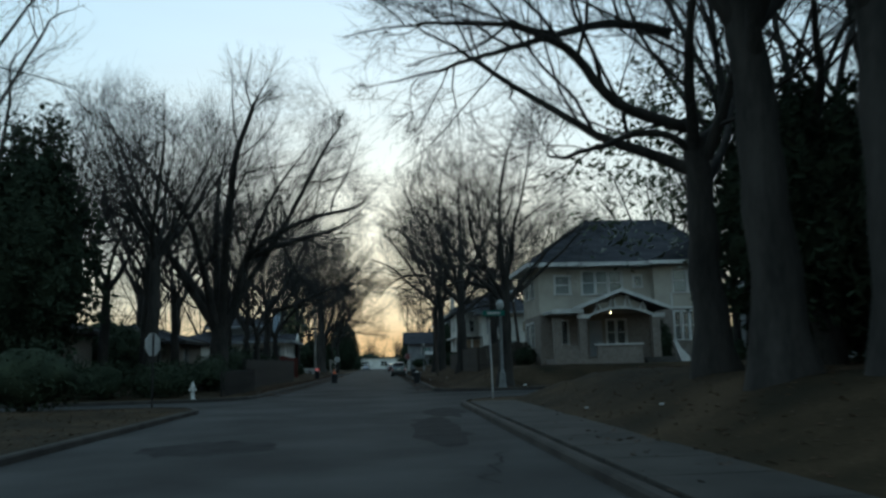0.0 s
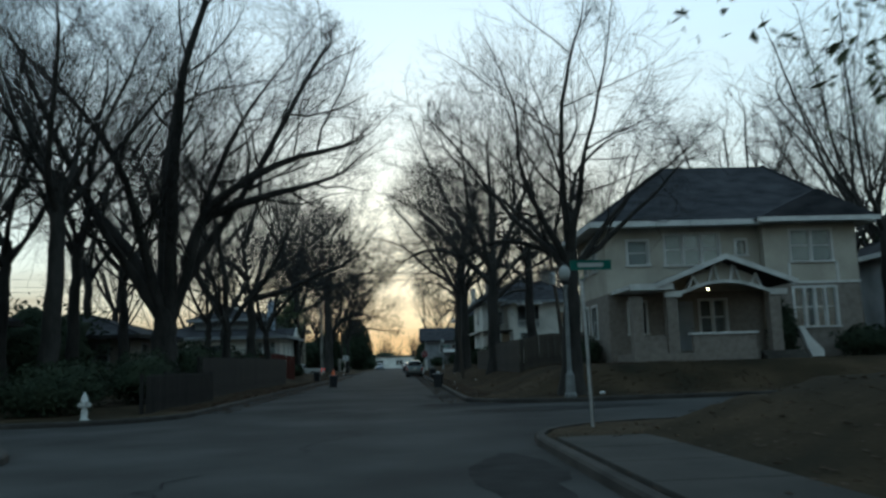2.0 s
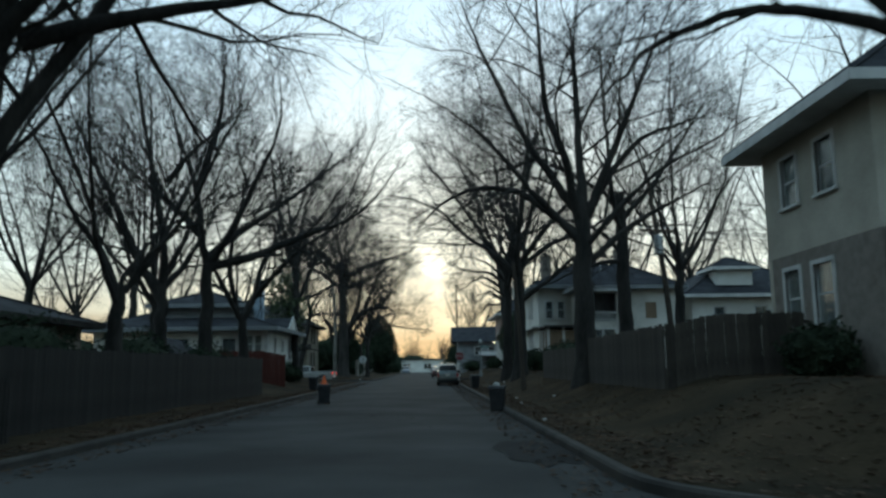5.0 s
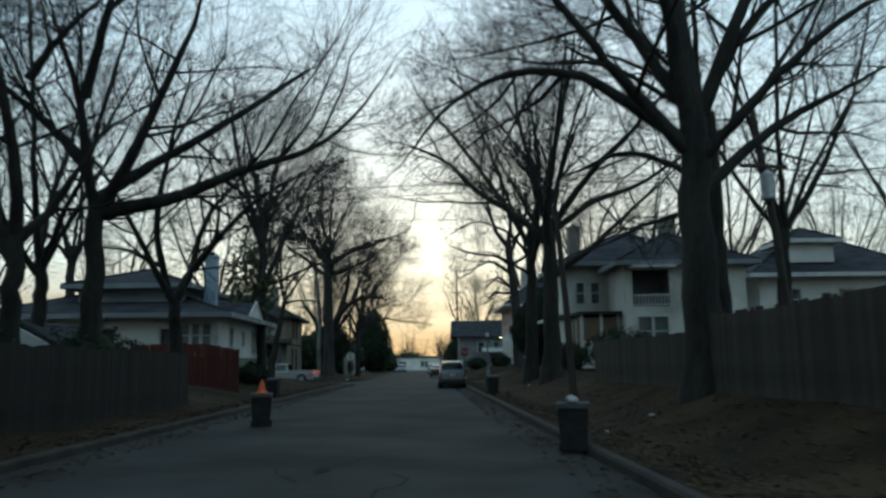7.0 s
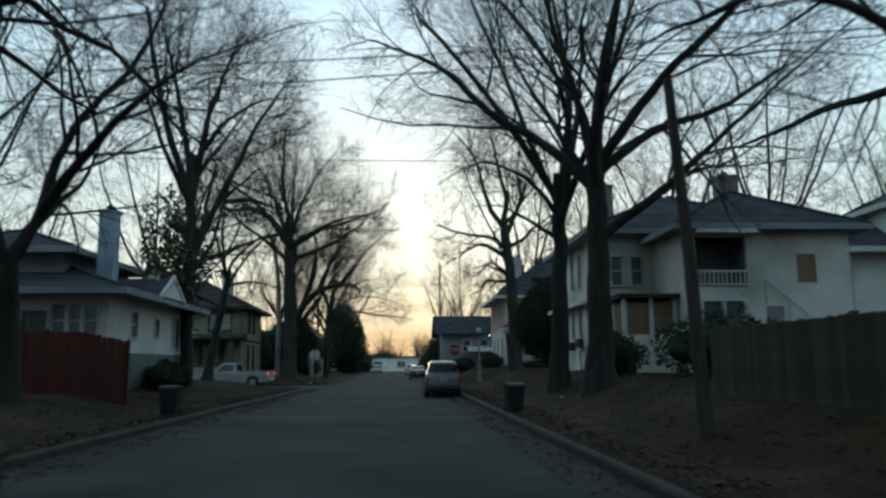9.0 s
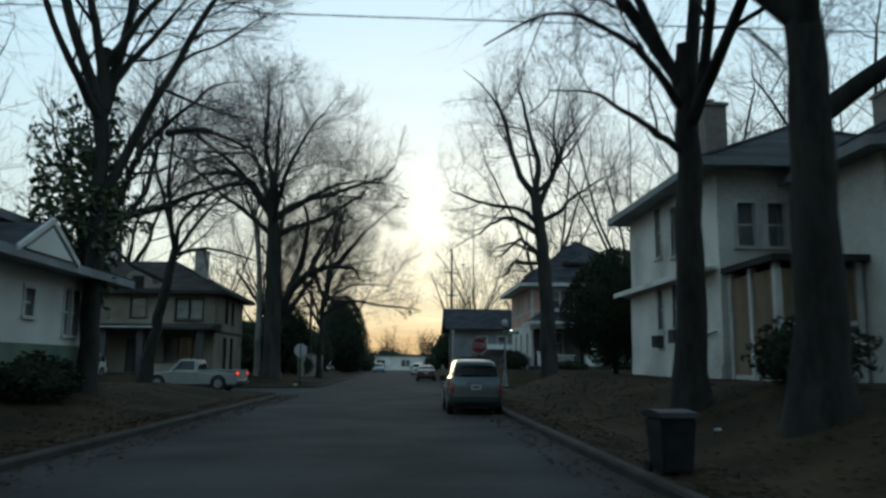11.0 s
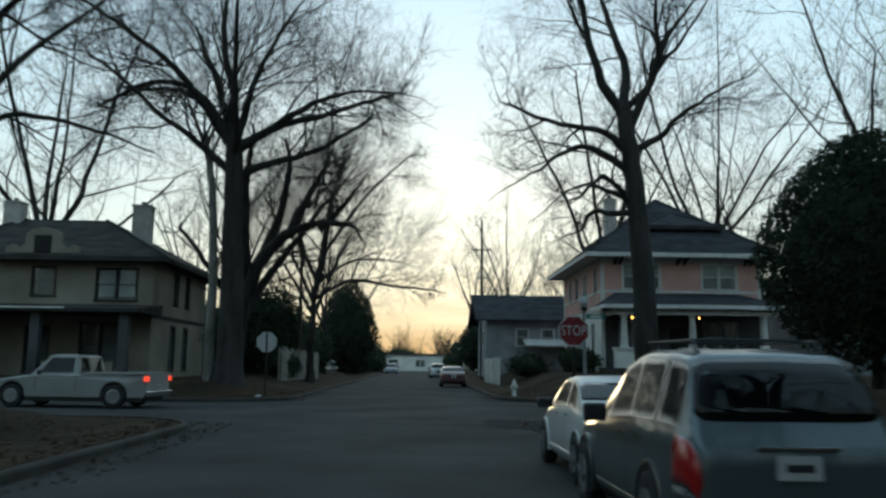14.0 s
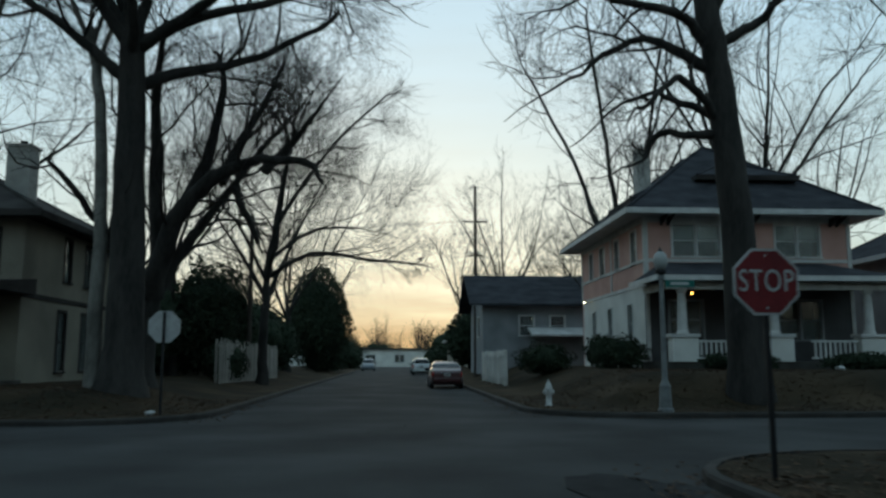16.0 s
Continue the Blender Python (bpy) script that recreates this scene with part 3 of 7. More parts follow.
# the middle block, right side
bare_tree(6.94, 72.2, [(0.0, 0.8), (0.0, 4.2), (0.0, 7.1)], 0.44, (-0.2, 9.2, 7.0, 17.6, 5.2), 17, [
    [(-0.2, 5.9), (-1.3, 7.1), (-2.1, 7.8), (-3.3, 9.3), (-4.6, 10.3), (-5.9, 10.9)], [(-0.2, 6.1), (-2.1, 7.8), (-3.9, 8.2), (-5.5, 7.4), (-6.4, 6.3)], [(-0.1, 6.6), (-0.6, 8.7), (-1.3, 10.1), (-1.6, 12.3)],
    [(0.1, 6.9), (0.1, 9.5), (0.2, 13.2)], [(0.2, 6.7), (1.1, 8.9), (2.0, 11.0)], [(0.1, 6.6), (0.8, 7.8), (2.2, 9.7), (3.9, 10.4)],
    [(0.0, 5.5), (0.7, 6.4), (2.3, 8.1), (4.1, 8.9), (5.3, 9.6)], [(-0.1, 4.8), (1.7, 6.3), (3.3, 7.2)]], extra=2, label="tall bare tree beside the wooden fence")
bare_tree(10.5, 80.8, [(0, 0.8), (0.0, 5.0), (0.0, 9.5)], 0.38, (-0.4, 11.0, 6.2, 18.0, 3.6), 18, [
    [(0.0, 6.2), (-1.0, 6.1), (-2.6, 5.5), (-3.7, 5.0), (-4.7, 4.4)], [(0.0, 6.4), (-0.7, 7.7), (-2.5, 8.4), (-4.0, 7.8)], [(0.0, 8.2), (-0.6, 9.3), (-2.4, 10.1), (-4.5, 10.7)]], extra=2, kids=(6, 5, 3), label="tall bare tree behind the wooden fence")
bare_tree(6.35, 95.5, [(0, 0.8), (0.1, 4.0), (0.2, 8.2)], 0.34, (-0.8, 11.5, 6.2, 20.0, 6.0), 19, [
    [(0.2, 6.3), (0.5, 8.4), (0.2, 10.9), (-1.2, 12.8), (-3.6, 14.8)], [(0.1, 7.3), (-1.6, 10.5), (-3.6, 13.5), (-4.7, 15.0)], [(0.1, 6.7), (-1.0, 7.9), (-2.7, 8.4), (-4.3, 7.3)],
    [(0.3, 8.0), (0.9, 10.9), (0.8, 13.6), (0.6, 16.3)], [(0.1, 5.8), (-0.9, 6.4), (-1.9, 7.0), (-2.9, 6.9)]], extra=3, label="tall bare tree before the stuccoed house")
bare_tree(6.66, 91.0, [(0, 0.8), (0.1, 4.0), (0.1, 7.6)], 0.42, (0.9, 10.5, 8.0, 19.0, 5.0), 20, [
    [(0.1, 6.4), (0.0, 9.0), (0.3, 10.9), (0.9, 14.1)], [(0.0, 7.4), (-0.2, 9.4), (-0.9, 11.6), (-1.1, 14.1)], [(0.2, 7.4), (1.9, 10.0), (3.8, 11.7), (4.8, 13.0)],
    [(0.2, 7.2), (2.4, 9.0), (4.6, 9.7), (7.4, 11.7)], [(0.2, 5.2), (1.8, 6.4), (3.2, 7.6)], [(0.0, 6.7), (-1.5, 8.3), (-2.9, 9.2), (-4.3, 10.8), (-6.0, 11.5)]], extra=3, lift=0.0, kids=(8, 6, 3), label="tall bare tree with drooping outer twigs")
# the middle block, left side
bare_tree(-9.6, 76.6, [(0, 0.5), (-0.1, 3.0), (-0.1, 5.0)], 0.33, (-0.3, 9.0, 4.8, 15.5, 4.2), 21, [
    [(-0.1, 4.9), (0.2, 6.3), (0.0, 8.3), (-0.4, 10.4), (-0.7, 13.2)], [(-0.2, 4.8), (-1.0, 5.6), (-2.0, 7.2), (-2.9, 8.4)], [(0.0, 9.2), (0.8, 10.2), (2.1, 11.3), (3.3, 12.5)]], extra=2, thick=0.6)
bare_tree(-8.45, 78.4, [(0, 0.5), (0.1, 3.5), (0.1, 6.2)], 0.36, (1.3, 9.0, 8.6, 16.0, 4.6), 22, [
    [(0.1, 5.9), (-0.2, 7.4), (-0.5, 9.7), (-1.2, 11.7), (-1.8, 14.1)], [(0.1, 5.8), (2.2, 6.4), (4.2, 7.5), (6.1, 8.1), (7.6, 9.7), (8.5, 11.5)],
    [(0.2, 5.9), (1.3, 7.4), (2.6, 9.8), (3.6, 11.7), (3.5, 14.1)], [(-0.2, 7.2), (-1.0, 8.0), (-1.9, 8.8), (-3.3, 9.9)], [(-0.4, 9.3), (0.2, 10.9), (0.9, 12.5), (1.0, 14.1)]], extra=1, thick=0.6, wobble=0.2, label="bare tree with one long bough reaching over the street")
bare_tree(-8.9, 88.0, [(0, 0.5), (0.0, 2.6), (-0.1, 4.2)], 0.34, (1.4, 8.0, 6.6, 13.8, 4.0), 23, [
    [(0.0, 3.8), (-0.9, 5.7), (-1.7, 7.8), (-2.8, 9.8), (-3.6, 11.5)], [(-0.1, 4.0), (0.5, 5.1), (0.7, 6.8), (1.2, 8.2), (2.6, 9.8), (3.2, 11.8)], [(0.6, 5.3), (2.4, 7.2), (4.4, 8.5), (7.4, 9.3)],
    [(-0.7, 5.5), (-2.6, 6.4), (-4.2, 6.2)], [(-0.3, 4.2), (-0.8, 7.0), (-0.3, 9.4), (0.5, 11.8)]], extra=1, thick=0.5, wobble=0.2)
bare_tree(-8.6, 103.5, [(0, 0.5), (0.0, 6.0), (-0.1, 11.0)], 0.3, (1.0, 12.0, 4.8, 20.0, 5.4), 24, [
    [(-0.1, 10.0), (-0.3, 12.6), (-0.7, 15.1), (-1.4, 18.4)], [(0.0, 6.0), (1.5, 9.8), (2.4, 12.4), (3.4, 14.3)], [(-0.1, 9.0), (-1.2, 12.9), (-1.6, 16.7)], [(0.0, 9.0), (0.3, 12.9), (1.3, 16.8), (1.7, 19.0)],
    [(-0.1, 10.4), (1.4, 12.4), (3.2, 13.5), (5.3, 13.3)]], extra=2, thick=0.6, label="slim bare tree beside the white bungalow")
bare_tree(-11.3, 108.5, [(0, 0.5), (0.4, 3.0), (1.0, 5.6)], 0.27, (3.0, 8.6, 5.0, 13.5, 4.6), 32, [
    [(1.0, 5.5), (1.7, 7.6), (2.2, 8.8), (3.2, 9.9), (4.5, 10.9)], [(2.1, 8.7), (2.0, 9.6), (2.4, 11.5)], [(3.1, 9.8), (4.5, 9.9), (6.0, 9.2), (6.9, 8.6)], [(1.4, 6.6), (2.6, 7.0), (3.9, 7.7)]], extra=1, thick=0.75, kids=(6, 5, 3), label="leaning bare tree with snapped low boughs")
bare_tree(-9.7, 112.4, [(-0.1, 0.5), (0.3, 3.0), (0.9, 6.0)], 0.26, (1.0, 8.0, 5.4, 13.6, 4.2), 25, [
    [(0.9, 5.9), (0.6, 8.7), (1.0, 11.4), (1.4, 12.7)], [(0.9, 5.8), (1.7, 7.5), (3.0, 9.1), (4.3, 10.6)], [(0.9, 5.8), (2.1, 6.1), (3.5, 5.9), (5.0, 5.3)], [(0.6, 4.7), (-1.0, 5.4), (-2.0, 6.4), (-3.1, 6.9)],
    [(0.9, 6.0), (1.2, 7.1), (2.9, 8.5), (4.9, 8.5)], [(0.9, 6.0), (0.1, 8.7), (-0.5, 10.3)]], thick=0.5, kids=(6, 5, 3), label="leaning bare tree on the leaf-strewn verge")
# the second crossing
bare_tree(9.7, 131.0, [(0.3, 0.8), (0.1, 6.0), (-0.2, 10.0), (-0.5, 12.6)], 0.56, (-0.6, 14.0, 6.9, 23.0, 6.4), 26, [
    [(-0.5, 12.3), (-2.2, 14.7), (-2.6, 17.0), (-3.9, 18.7), (-5.6, 19.8)], [(-0.5, 12.5), (-0.4, 15.1), (-0.8, 17.6), (-1.0, 21.0)], [(-0.3, 11.8), (0.9, 14.8), (0.3, 16.8), (0.8, 20.5)],
    [(0.8, 14.6), (1.9, 16.9), (4.2, 19.1)], [(-0.4, 10.7), (-1.6, 11.4), (-3.7, 11.4), (-5.9, 11.9)], [(-0.3, 9.9), (-2.4, 11.3), (-4.0, 10.3), (-6.3, 9.0)], [(-0.1, 8.2), (-1.2, 9.4), (-1.8, 9.6), (-3.0, 8.5)],
    [(0.0, 8.0), (-2.1, 8.2), (-2.2, 7.2), (-3.9, 6.8)], [(-0.2, 10.8), (1.1, 11.3), (1.4, 12.0), (2.7, 12.7)], [(0.0, 8.2), (-0.9, 9.0), (-2.0, 9.6), (-3.1, 8.9), (-4.7, 7.8)]], flare=1.35, wobble=0.26, crook=0.09, extra=1, thick=0.4, density=1.0, label="tall bare tree with a smooth straight trunk before the pink house")
bare_tree(-8.15, 133.2, [(0, 0.5), (0.0, 6.0), (-0.2, 11.6)], 0.6, (-0.2, 14.0, 8.7, 22.6, 8.0), 27, [
    [(-0.2, 11.3), (-0.3, 13.9), (-0.8, 16.9), (-0.6, 19.9)], [(-0.1, 11.2), (1.5, 12.5), (4.3, 13.6), (6.8, 14.5)], [(-0.3, 11.2), (-2.2, 13.9), (-4.3, 15.4), (-6.8, 17.1)], [(-0.2, 11.5), (-1.4, 14.8), (-2.7, 17.4), (-4.6, 19.8)],
    [(-0.1, 11.4), (0.6, 14.5), (2.1, 17.2), (3.8, 19.7)], [(-0.2, 11.2), (-1.5, 13.1), (-3.2, 14.6), (-6.1, 14.7)], [(-0.1, 11.0), (2.4, 12.5), (4.4, 13.5), (6.4, 13.7), (8.2, 12.9)], [(-0.3, 11.6), (-2.5, 14.6), (-5.0, 14.5), (-6.9, 13.4)]],
    extra=3, thick=0.36, kids=(9, 7, 4), wobble=0.22, crook=0.08, label="huge dark bare tree at the crossing")
bare_tree(-9.05, 133.4, [(0, 0.5), (0.0, 5.6), (-0.25, 9.3), (-0.7, 11.8)], 0.24, (-1.2, 15.0, 4.2, 20.5, 10.5), 28, extra=4, mat=PALE_BARK, flare=1.2, rise=0.2, kids=(6, 5, 3), label="pale-barked tree close beside a dark trunk")
bare_tree(-8.9, 137.0, [(0, 0.5), (0.25, 2.6), (0.5, 4.2)], 0.5, (1.4, 8.6, 6.0, 14.6, 4.4), 29, [
    [(0.4, 3.6), (0.6, 4.5), (1.1, 6.2), (2.3, 7.6), (3.7, 8.1), (5.8, 8.2), (6.5, 7.0)], [(3.1, 7.6), (3.5, 6.6), (3.8, 5.6)], [(0.6, 4.6), (0.5, 8.3), (0.6, 10.1), (1.0, 12.0)], [(2.6, 7.7), (3.4, 9.9), (4.4, 11.9), (4.8, 13.9)],
    [(4.1, 8.1), (5.7, 9.7), (7.0, 11.3)], [(1.2, 6.4), (2.0, 8.8), (2.3, 11.0), (2.2, 13.0)]], extra=2, thick=0.62, kids=(8, 7, 4), wobble=0.24, crook=0.06, main=0, label="bare tree with a thick bough arching towards the street")
bare_tree(-6.8, 150.5, [(0, 0.4), (0.0, 3.0), (0.1, 5.9)], 0.27, (2.2, 9.5, 7.3, 18.8, 3.8), 30, [
    [(0.0, 5.7), (0.5, 8.2), (1.7, 10.3), (3.6, 12.9), (6.0, 15.0)], [(0.2, 6.6), (2.3, 8.5), (4.8, 8.7), (7.2, 8.2)], [(0.0, 5.6), (2.4, 7.0), (5.1, 6.4), (7.9, 6.1)], [(0.4, 8.0), (1.0, 12.2), (2.2, 15.8), (3.1, 17.7)], [(0.0, 5.6), (-1.3, 8.4), (-2.5, 9.7)]],
    extra=3, thick=0.5, kids=(9, 7, 4), wobble=0.2, label="wide bare tree leaning over the kerb past the crossing")


# ---- houses ----
WORLD_BUILT = set()


def house_empty(name, x, y, z, label, category="house"):
    e = thing(name, x, y, z, 0, label, category)
    WORLD_BUILT.add(e.name)
    return e


def wpart(name, bm, mat, parent, label="", smooth=False):
    """A part whose mesh is given in world coordinates."""
    ob = mesh_ob(name, bm, mat, parent, label, smooth)
    if parent.name in WORLD_BUILT:
        ob.matrix_parent_inverse = parent.matrix_basis.inverted()
    return ob


def sbox(bm, side, c, u0, u1, d0, d1, z0, z1):
    """A box on a wall at c that faces S, N, W or E: u along it, d outwards."""
    if side == "S":
        return box(bm, u0, u1, c - d1, c - d0, z0, z1)
    if side == "N":
        return box(bm, u0, u1, c + d0, c + d1, z0, z1)
    if side == "W":
        return box(bm, c - d1, c - d0, u0, u1, z0, z1)
    return box(bm, c + d0, c + d1, u0, u1, z0, z1)


def weld(b):
    """Joins touching boxes into one skin: drops the faces between them and merges the corners."""
    seen = {}
    for f in b.faces:
        c = f.calc_center_median()
        seen.setdefault((round(c.x, 3), round(c.y, 3), round(c.z, 3), round(f.calc_area(), 3)), []).append(f)
    bmesh.ops.delete(b, geom=[f for k in seen.values() if len(k) > 1 for f in k], context="FACES_ONLY")
    bmesh.ops.remove_doubles(b, verts=b.verts, dist=1e-5)


def cells(b, side, c, us, zs, d0, d1, empty):
    """Fills the cells of a grid on a wall, but for those whose middle is empty."""
    for a, e in zip(us, us[1:]):
        for p, q in zip(zs, zs[1:]):
            if e - a > 1e-4 and q - p > 1e-4 and not empty((a + e) / 2, (p + q) / 2):
                sbox(b, side, c, a, e, d0, d1, p, q)
    weld(b)


def wall(parent, mat, side, c, u0, u1, z0, z1, holes=(), thick=0.2, label=""):
    """A wall with openings cut through it: holes as (u0, u1, z0, z1)."""
    if side in "WE" and u1 - u0 > 1.0:
        u0, u1 = u0 + thick, u1 - thick
    b = bmesh.new()
    us = sorted({u0, u1, *[min(max(h[k], u0), u1) for h in holes for k in (0, 1)]})
    zs = sorted({z0, z1, *[min(max(h[k], z0), z1) for h in holes for k in (2, 3)]})
    cells(b, side, c, us, zs, -thick, 0, lambda u, z: any(h[0] <= u <= h[1] and h[2] <= z <= h[3] for h in holes))
    return wpart("wall", b, mat, parent, label)


def window(parent, side, c, u0, u1, z0, z1, lights=1, sash=True, blind=0.0, trim=None, dark=True, name="window"):
    """A sash window in an opening: trim, sill, mullions, panes, and a blind drawn down by a share."""
    t = trim or TRIM
    f = 0.1
    w = (u1 - u0) / lights
    us = [u0 - f, u0]
    for k in range(1, lights):
        us += [u0 + k * w - 0.05, u0 + k * w + 0.05]
    us += [u1, u1 + f]
    panes = [(us[k], us[k + 1]) for k in range(1, len(us) - 1, 2)]
    b = bmesh.new()
    cells(b, side, c, us, [z0 - 0.02, z1, z1 + f], -0.1, 0.035, lambda u, z: z < z1 and any(a < u < e for a, e in panes))
    win = wpart(name, b, t, parent)
    b = bmesh.new()
    sbox(b, side, c, u0 - f - 0.04, u1 + f + 0.04, -0.1, 0.09, z0 - 0.09, z0 - 0.02)
    wpart("sill", b, t, win)
    for a, e in panes:
        zm = (z0 + z1) / 2
        b = bmesh.new()
        sbox(b, side, c, a, e, -0.075, -0.065, z0 - 0.02, z1)
        g = wpart("pane", b, GLASS, win)
        g.visible_shadow = False
        if sash:
            b = bmesh.new()
            cells(b, side, c, [a, a + 0.035, e - 0.035, e], [z0 - 0.02, zm - 0.025, zm + 0.025, z1], -0.085, -0.047, lambda u, z: abs(z - zm) > 0.025 and a + 0.035 < u < e - 0.035)
            wpart("sash", b, t, win)
        if blind:
            b = bmesh.new()
            sbox(b, side, c, a + 0.01, e - 0.01, -0.13, -0.12, z1 - (z1 - z0) * blind, z1)
            wpart("blind", b, BLIND, win)
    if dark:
        # black sheet behind the panes, painted in place of the room's darkness
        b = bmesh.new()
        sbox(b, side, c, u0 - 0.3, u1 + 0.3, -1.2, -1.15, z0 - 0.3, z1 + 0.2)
        wpart("unlit_room_sheet", b, UNLIT_BLACK, win)
    return win


def hip_roof(parent, mat, x0, x1, y0, y1, ze, zr, over=0.7, ridge_x=None, ridge_y=None, fascia=True, trim=None):
    """A hipped roof over a plan, with soffit, white fascia and ridge caps."""
    a0, a1, b0, b1 = x0 - over, x1 + over, y0 - over, y1 + over
    w, d = a1 - a0, b1 - b0
    if ridge_x is None:
        r = min(w, d) / 2
        ridge_x = (a0 + r, a1 - r) if w > d else ((a0 + a1) / 2 - 0.01, (a0 + a1) / 2 + 0.01)
    if ridge_y is None:
        r = min(w, d) / 2
        ridge_y = ((b0 + b1) / 2 - 0.01, (b0 + b1) / 2 + 0.01) if w > d else (b0 + r, b1 - r)
    b = bmesh.new()
    lo = [b.verts.new(p) for p in ((a0, b0, ze), (a1, b0, ze), (a1, b1, ze), (a0, b1, ze))]
    hi = [b.verts.new(p) for p in ((ridge_x[0], ridge_y[0], zr), (ridge_x[1], ridge_y[0], zr), (ridge_x[1], ridge_y[1], zr), (ridge_x[0], ridge_y[1], zr))]
    un = [b.verts.new((v.co.x, v.co.y, ze - 0.06)) for v in lo]
    for k in range(4):
        b.faces.new((lo[k], lo[(k + 1) % 4], hi[(k + 1) % 4], hi[k]))
        b.faces.new((un[k], un[(k + 1) % 4], lo[(k + 1) % 4], lo[k]))
    b.faces.new(hi)
    b.faces.new(un[::-1])
    bmesh.ops.recalc_face_normals(b, faces=b.faces)
    roof = wpart("roof", b, mat, parent)
    for k in range(4):
        b = bmesh.new()
        tube(b, [Vector(((a0, a1, a1, a0)[k], (b0, b0, b1, b1)[k], ze + 0.02)), Vector(((ridge_x[0], ridge_x[1], ridge_x[1], ridge_x[0])[k], (ridge_y[0], ridge_y[0], ridge_y[1], ridge_y[1])[k], zr + 0.02))], 0.07, 5)
        wpart("hip_cap", b, mat, roof)
    if fascia:
        b = bmesh.new()
        z0, z1, t = ze - 0.2, ze + 0.03, 0.05
        box(b, a0 - t, a1 + t, b0 - t, b0 + 0.003, z0, z1)
        box(b, a0 - t, a1 + t, b1 - 0.003, b1 + t, z0, z1)
        box(b, a0 - t, a0 + 0.003, b0 + 0.003, b1 - 0.003, z0, z1)
        box(b, a1 - 0.003, a1 + t, b0 + 0.003, b1 - 0.003, z0, z1)
        wpart("fascia", b, trim or TRIM, roof)
        b = bmesh.new()
        box(b, a0 + 0.005, a1 - 0.005, b0 + 0.005, b1 - 0.005, ze - 0.15, ze - 0.12)
        wpart("soffit", b, trim or TRIM, roof)
    return roof


def chimney(parent, x0, x1, y0, y1, z0, z1, mat, cap=True):
    c = wpart("chimney", bx(x0, x1, y0, y1, z0, z1), mat, parent)
    if cap:
        b = bmesh.new()
        box(b, x0 - 0.06, x1 + 0.06, y0 - 0.06, y1 + 0.06, z1, z1 + 0.1)
        wpart("cap", b, mat, c)
        b = bmesh.new()
        lathe(b, [(0.12, z1 + 0.1), (0.14, z1 + 0.3)], 10, (x0 + x1) / 2, (y0 + y1) / 2)
        wpart("flue", b, DARK_METAL, c)
    return c


def bulb(x, y, z, r, mat, label):
    """A small lit lamp: a fitting with a bulb."""
    e = thing("porch_light", x, y, z, 0, label, "lamp", "porch lights")
    b = bmesh.new()
    lathe(b, [(r * 0.9, 0), (r * 1.05, r * 0.4), (r * 0.3, r * 1.2), (0.012, r * 1.3)], 10)
    part("fitting", b, DARK_METAL, e)
    b = bmesh.new()
    bmesh.ops.create_icosphere(b, subdivisions=2, radius=r * 0.8, matrix=Matrix.Translation((0, 0, -r * 0.5)))
    part("bulb", b, mat, e, smooth=True)
    return e


# tan house with the arched porch
A = house_empty("house", 10.3, 59, 0.7, "two-storey tan house with arched white porch and dark hip roof")
wa = [(11.3, 12.15, 5.25, 6.25), (12.95, 15.3, 5.2, 6.5), (16.1, 16.5, 5.6, 6.2)]
wall(A, TAN_WALL, "S", 59, 10.3, 17.1, 4.0, 6.9, wa)
window(A, "S", 59, *wa[0], blind=1.0)
window(A, "S", 59, *wa[1], lights=3, blind=1.0)
window(A, "S", 59, *wa[2], sash=False)
wl_ = [(11.2, 11.9, 2.3, 3.6), (13.2, 14.0, 1.5, 3.6), (14.3, 15.4, 2.2, 3.6)]
wall(A, BRICK_BASE, "S", 59, 10.3, 17.1, 0.5, 4.0, wl_, label="brown brick lower wall")
window(A, "S", 59, *wl_[0], sash=False)
window(A, "S", 59, *wl_[2], lights=2)
b = bmesh.new()
box(b, 13.2, 14.0, 59.03, 59.09, 1.5, 3.6)
door = wpart("door", b, GREY_WALL, A, "grey front door in the porch's shade")
b = bmesh.new()
lathe(b, [(0.035, 2.4), (0.035, 2.46)], 8, 13.9, 59.0)
wpart("door_knob", b, CHROME, door)
wall(A, TAN_WALL, "S", 58.5, 17.1, 21.2, 4.25, 6.9, [(18.3, 20.05, 5.2, 6.5)])
window(A, "S", 58.5, 18.3, 20.05, 5.2, 6.5, lights=2, blind=0.95)
wall(A, BRICK_BASE, "S", 58.5, 17.1, 21.2, 0.5, 4.25, [(18.25, 20.05, 2.4, 4.0)])
window(A, "S", 58.5, 18.25, 20.05, 2.4, 4.0, lights=4)
wall(A, TAN_WALL, "W", 17.1, 58.7, 59, 0.5, 6.9)
b = bmesh.new()
for u in (18.08, 20.2):
    box(b, u, u + 0.1, 58.46, 58.5, 4.3, 5.1)
box(b, 17.08, 21.22, 58.45, 58.5, 4.2, 4.3)
wpart("trim", b, TRIM, A)
ww = [(60.6, 61.4, 5.2, 6.4), (62.4, 63.2, 5.2, 6.4)]
wall(A, TAN_WALL, "W", 10.3, 59, 64.3, 4.0, 6.9, ww)
for h in ww:
    window(A, "W", 10.3, *h, blind=0.5)
wlo = [(61.0, 61.9, 2.2, 3.6), (62.6, 63.4, 2.2, 3.6)]
wall(A, BRICK_BASE, "W", 10.3, 59, 64.3, 0.5, 4.0, wlo)
for h in wlo:
    window(A, "W", 10.3, *h)
wall(A, TAN_WALL, "E", 21.2, 58.5, 64.3, 0.5, 6.9)
wall(A, TAN_WALL, "N", 64.3, 10.3, 21.2, 0.5, 6.9)
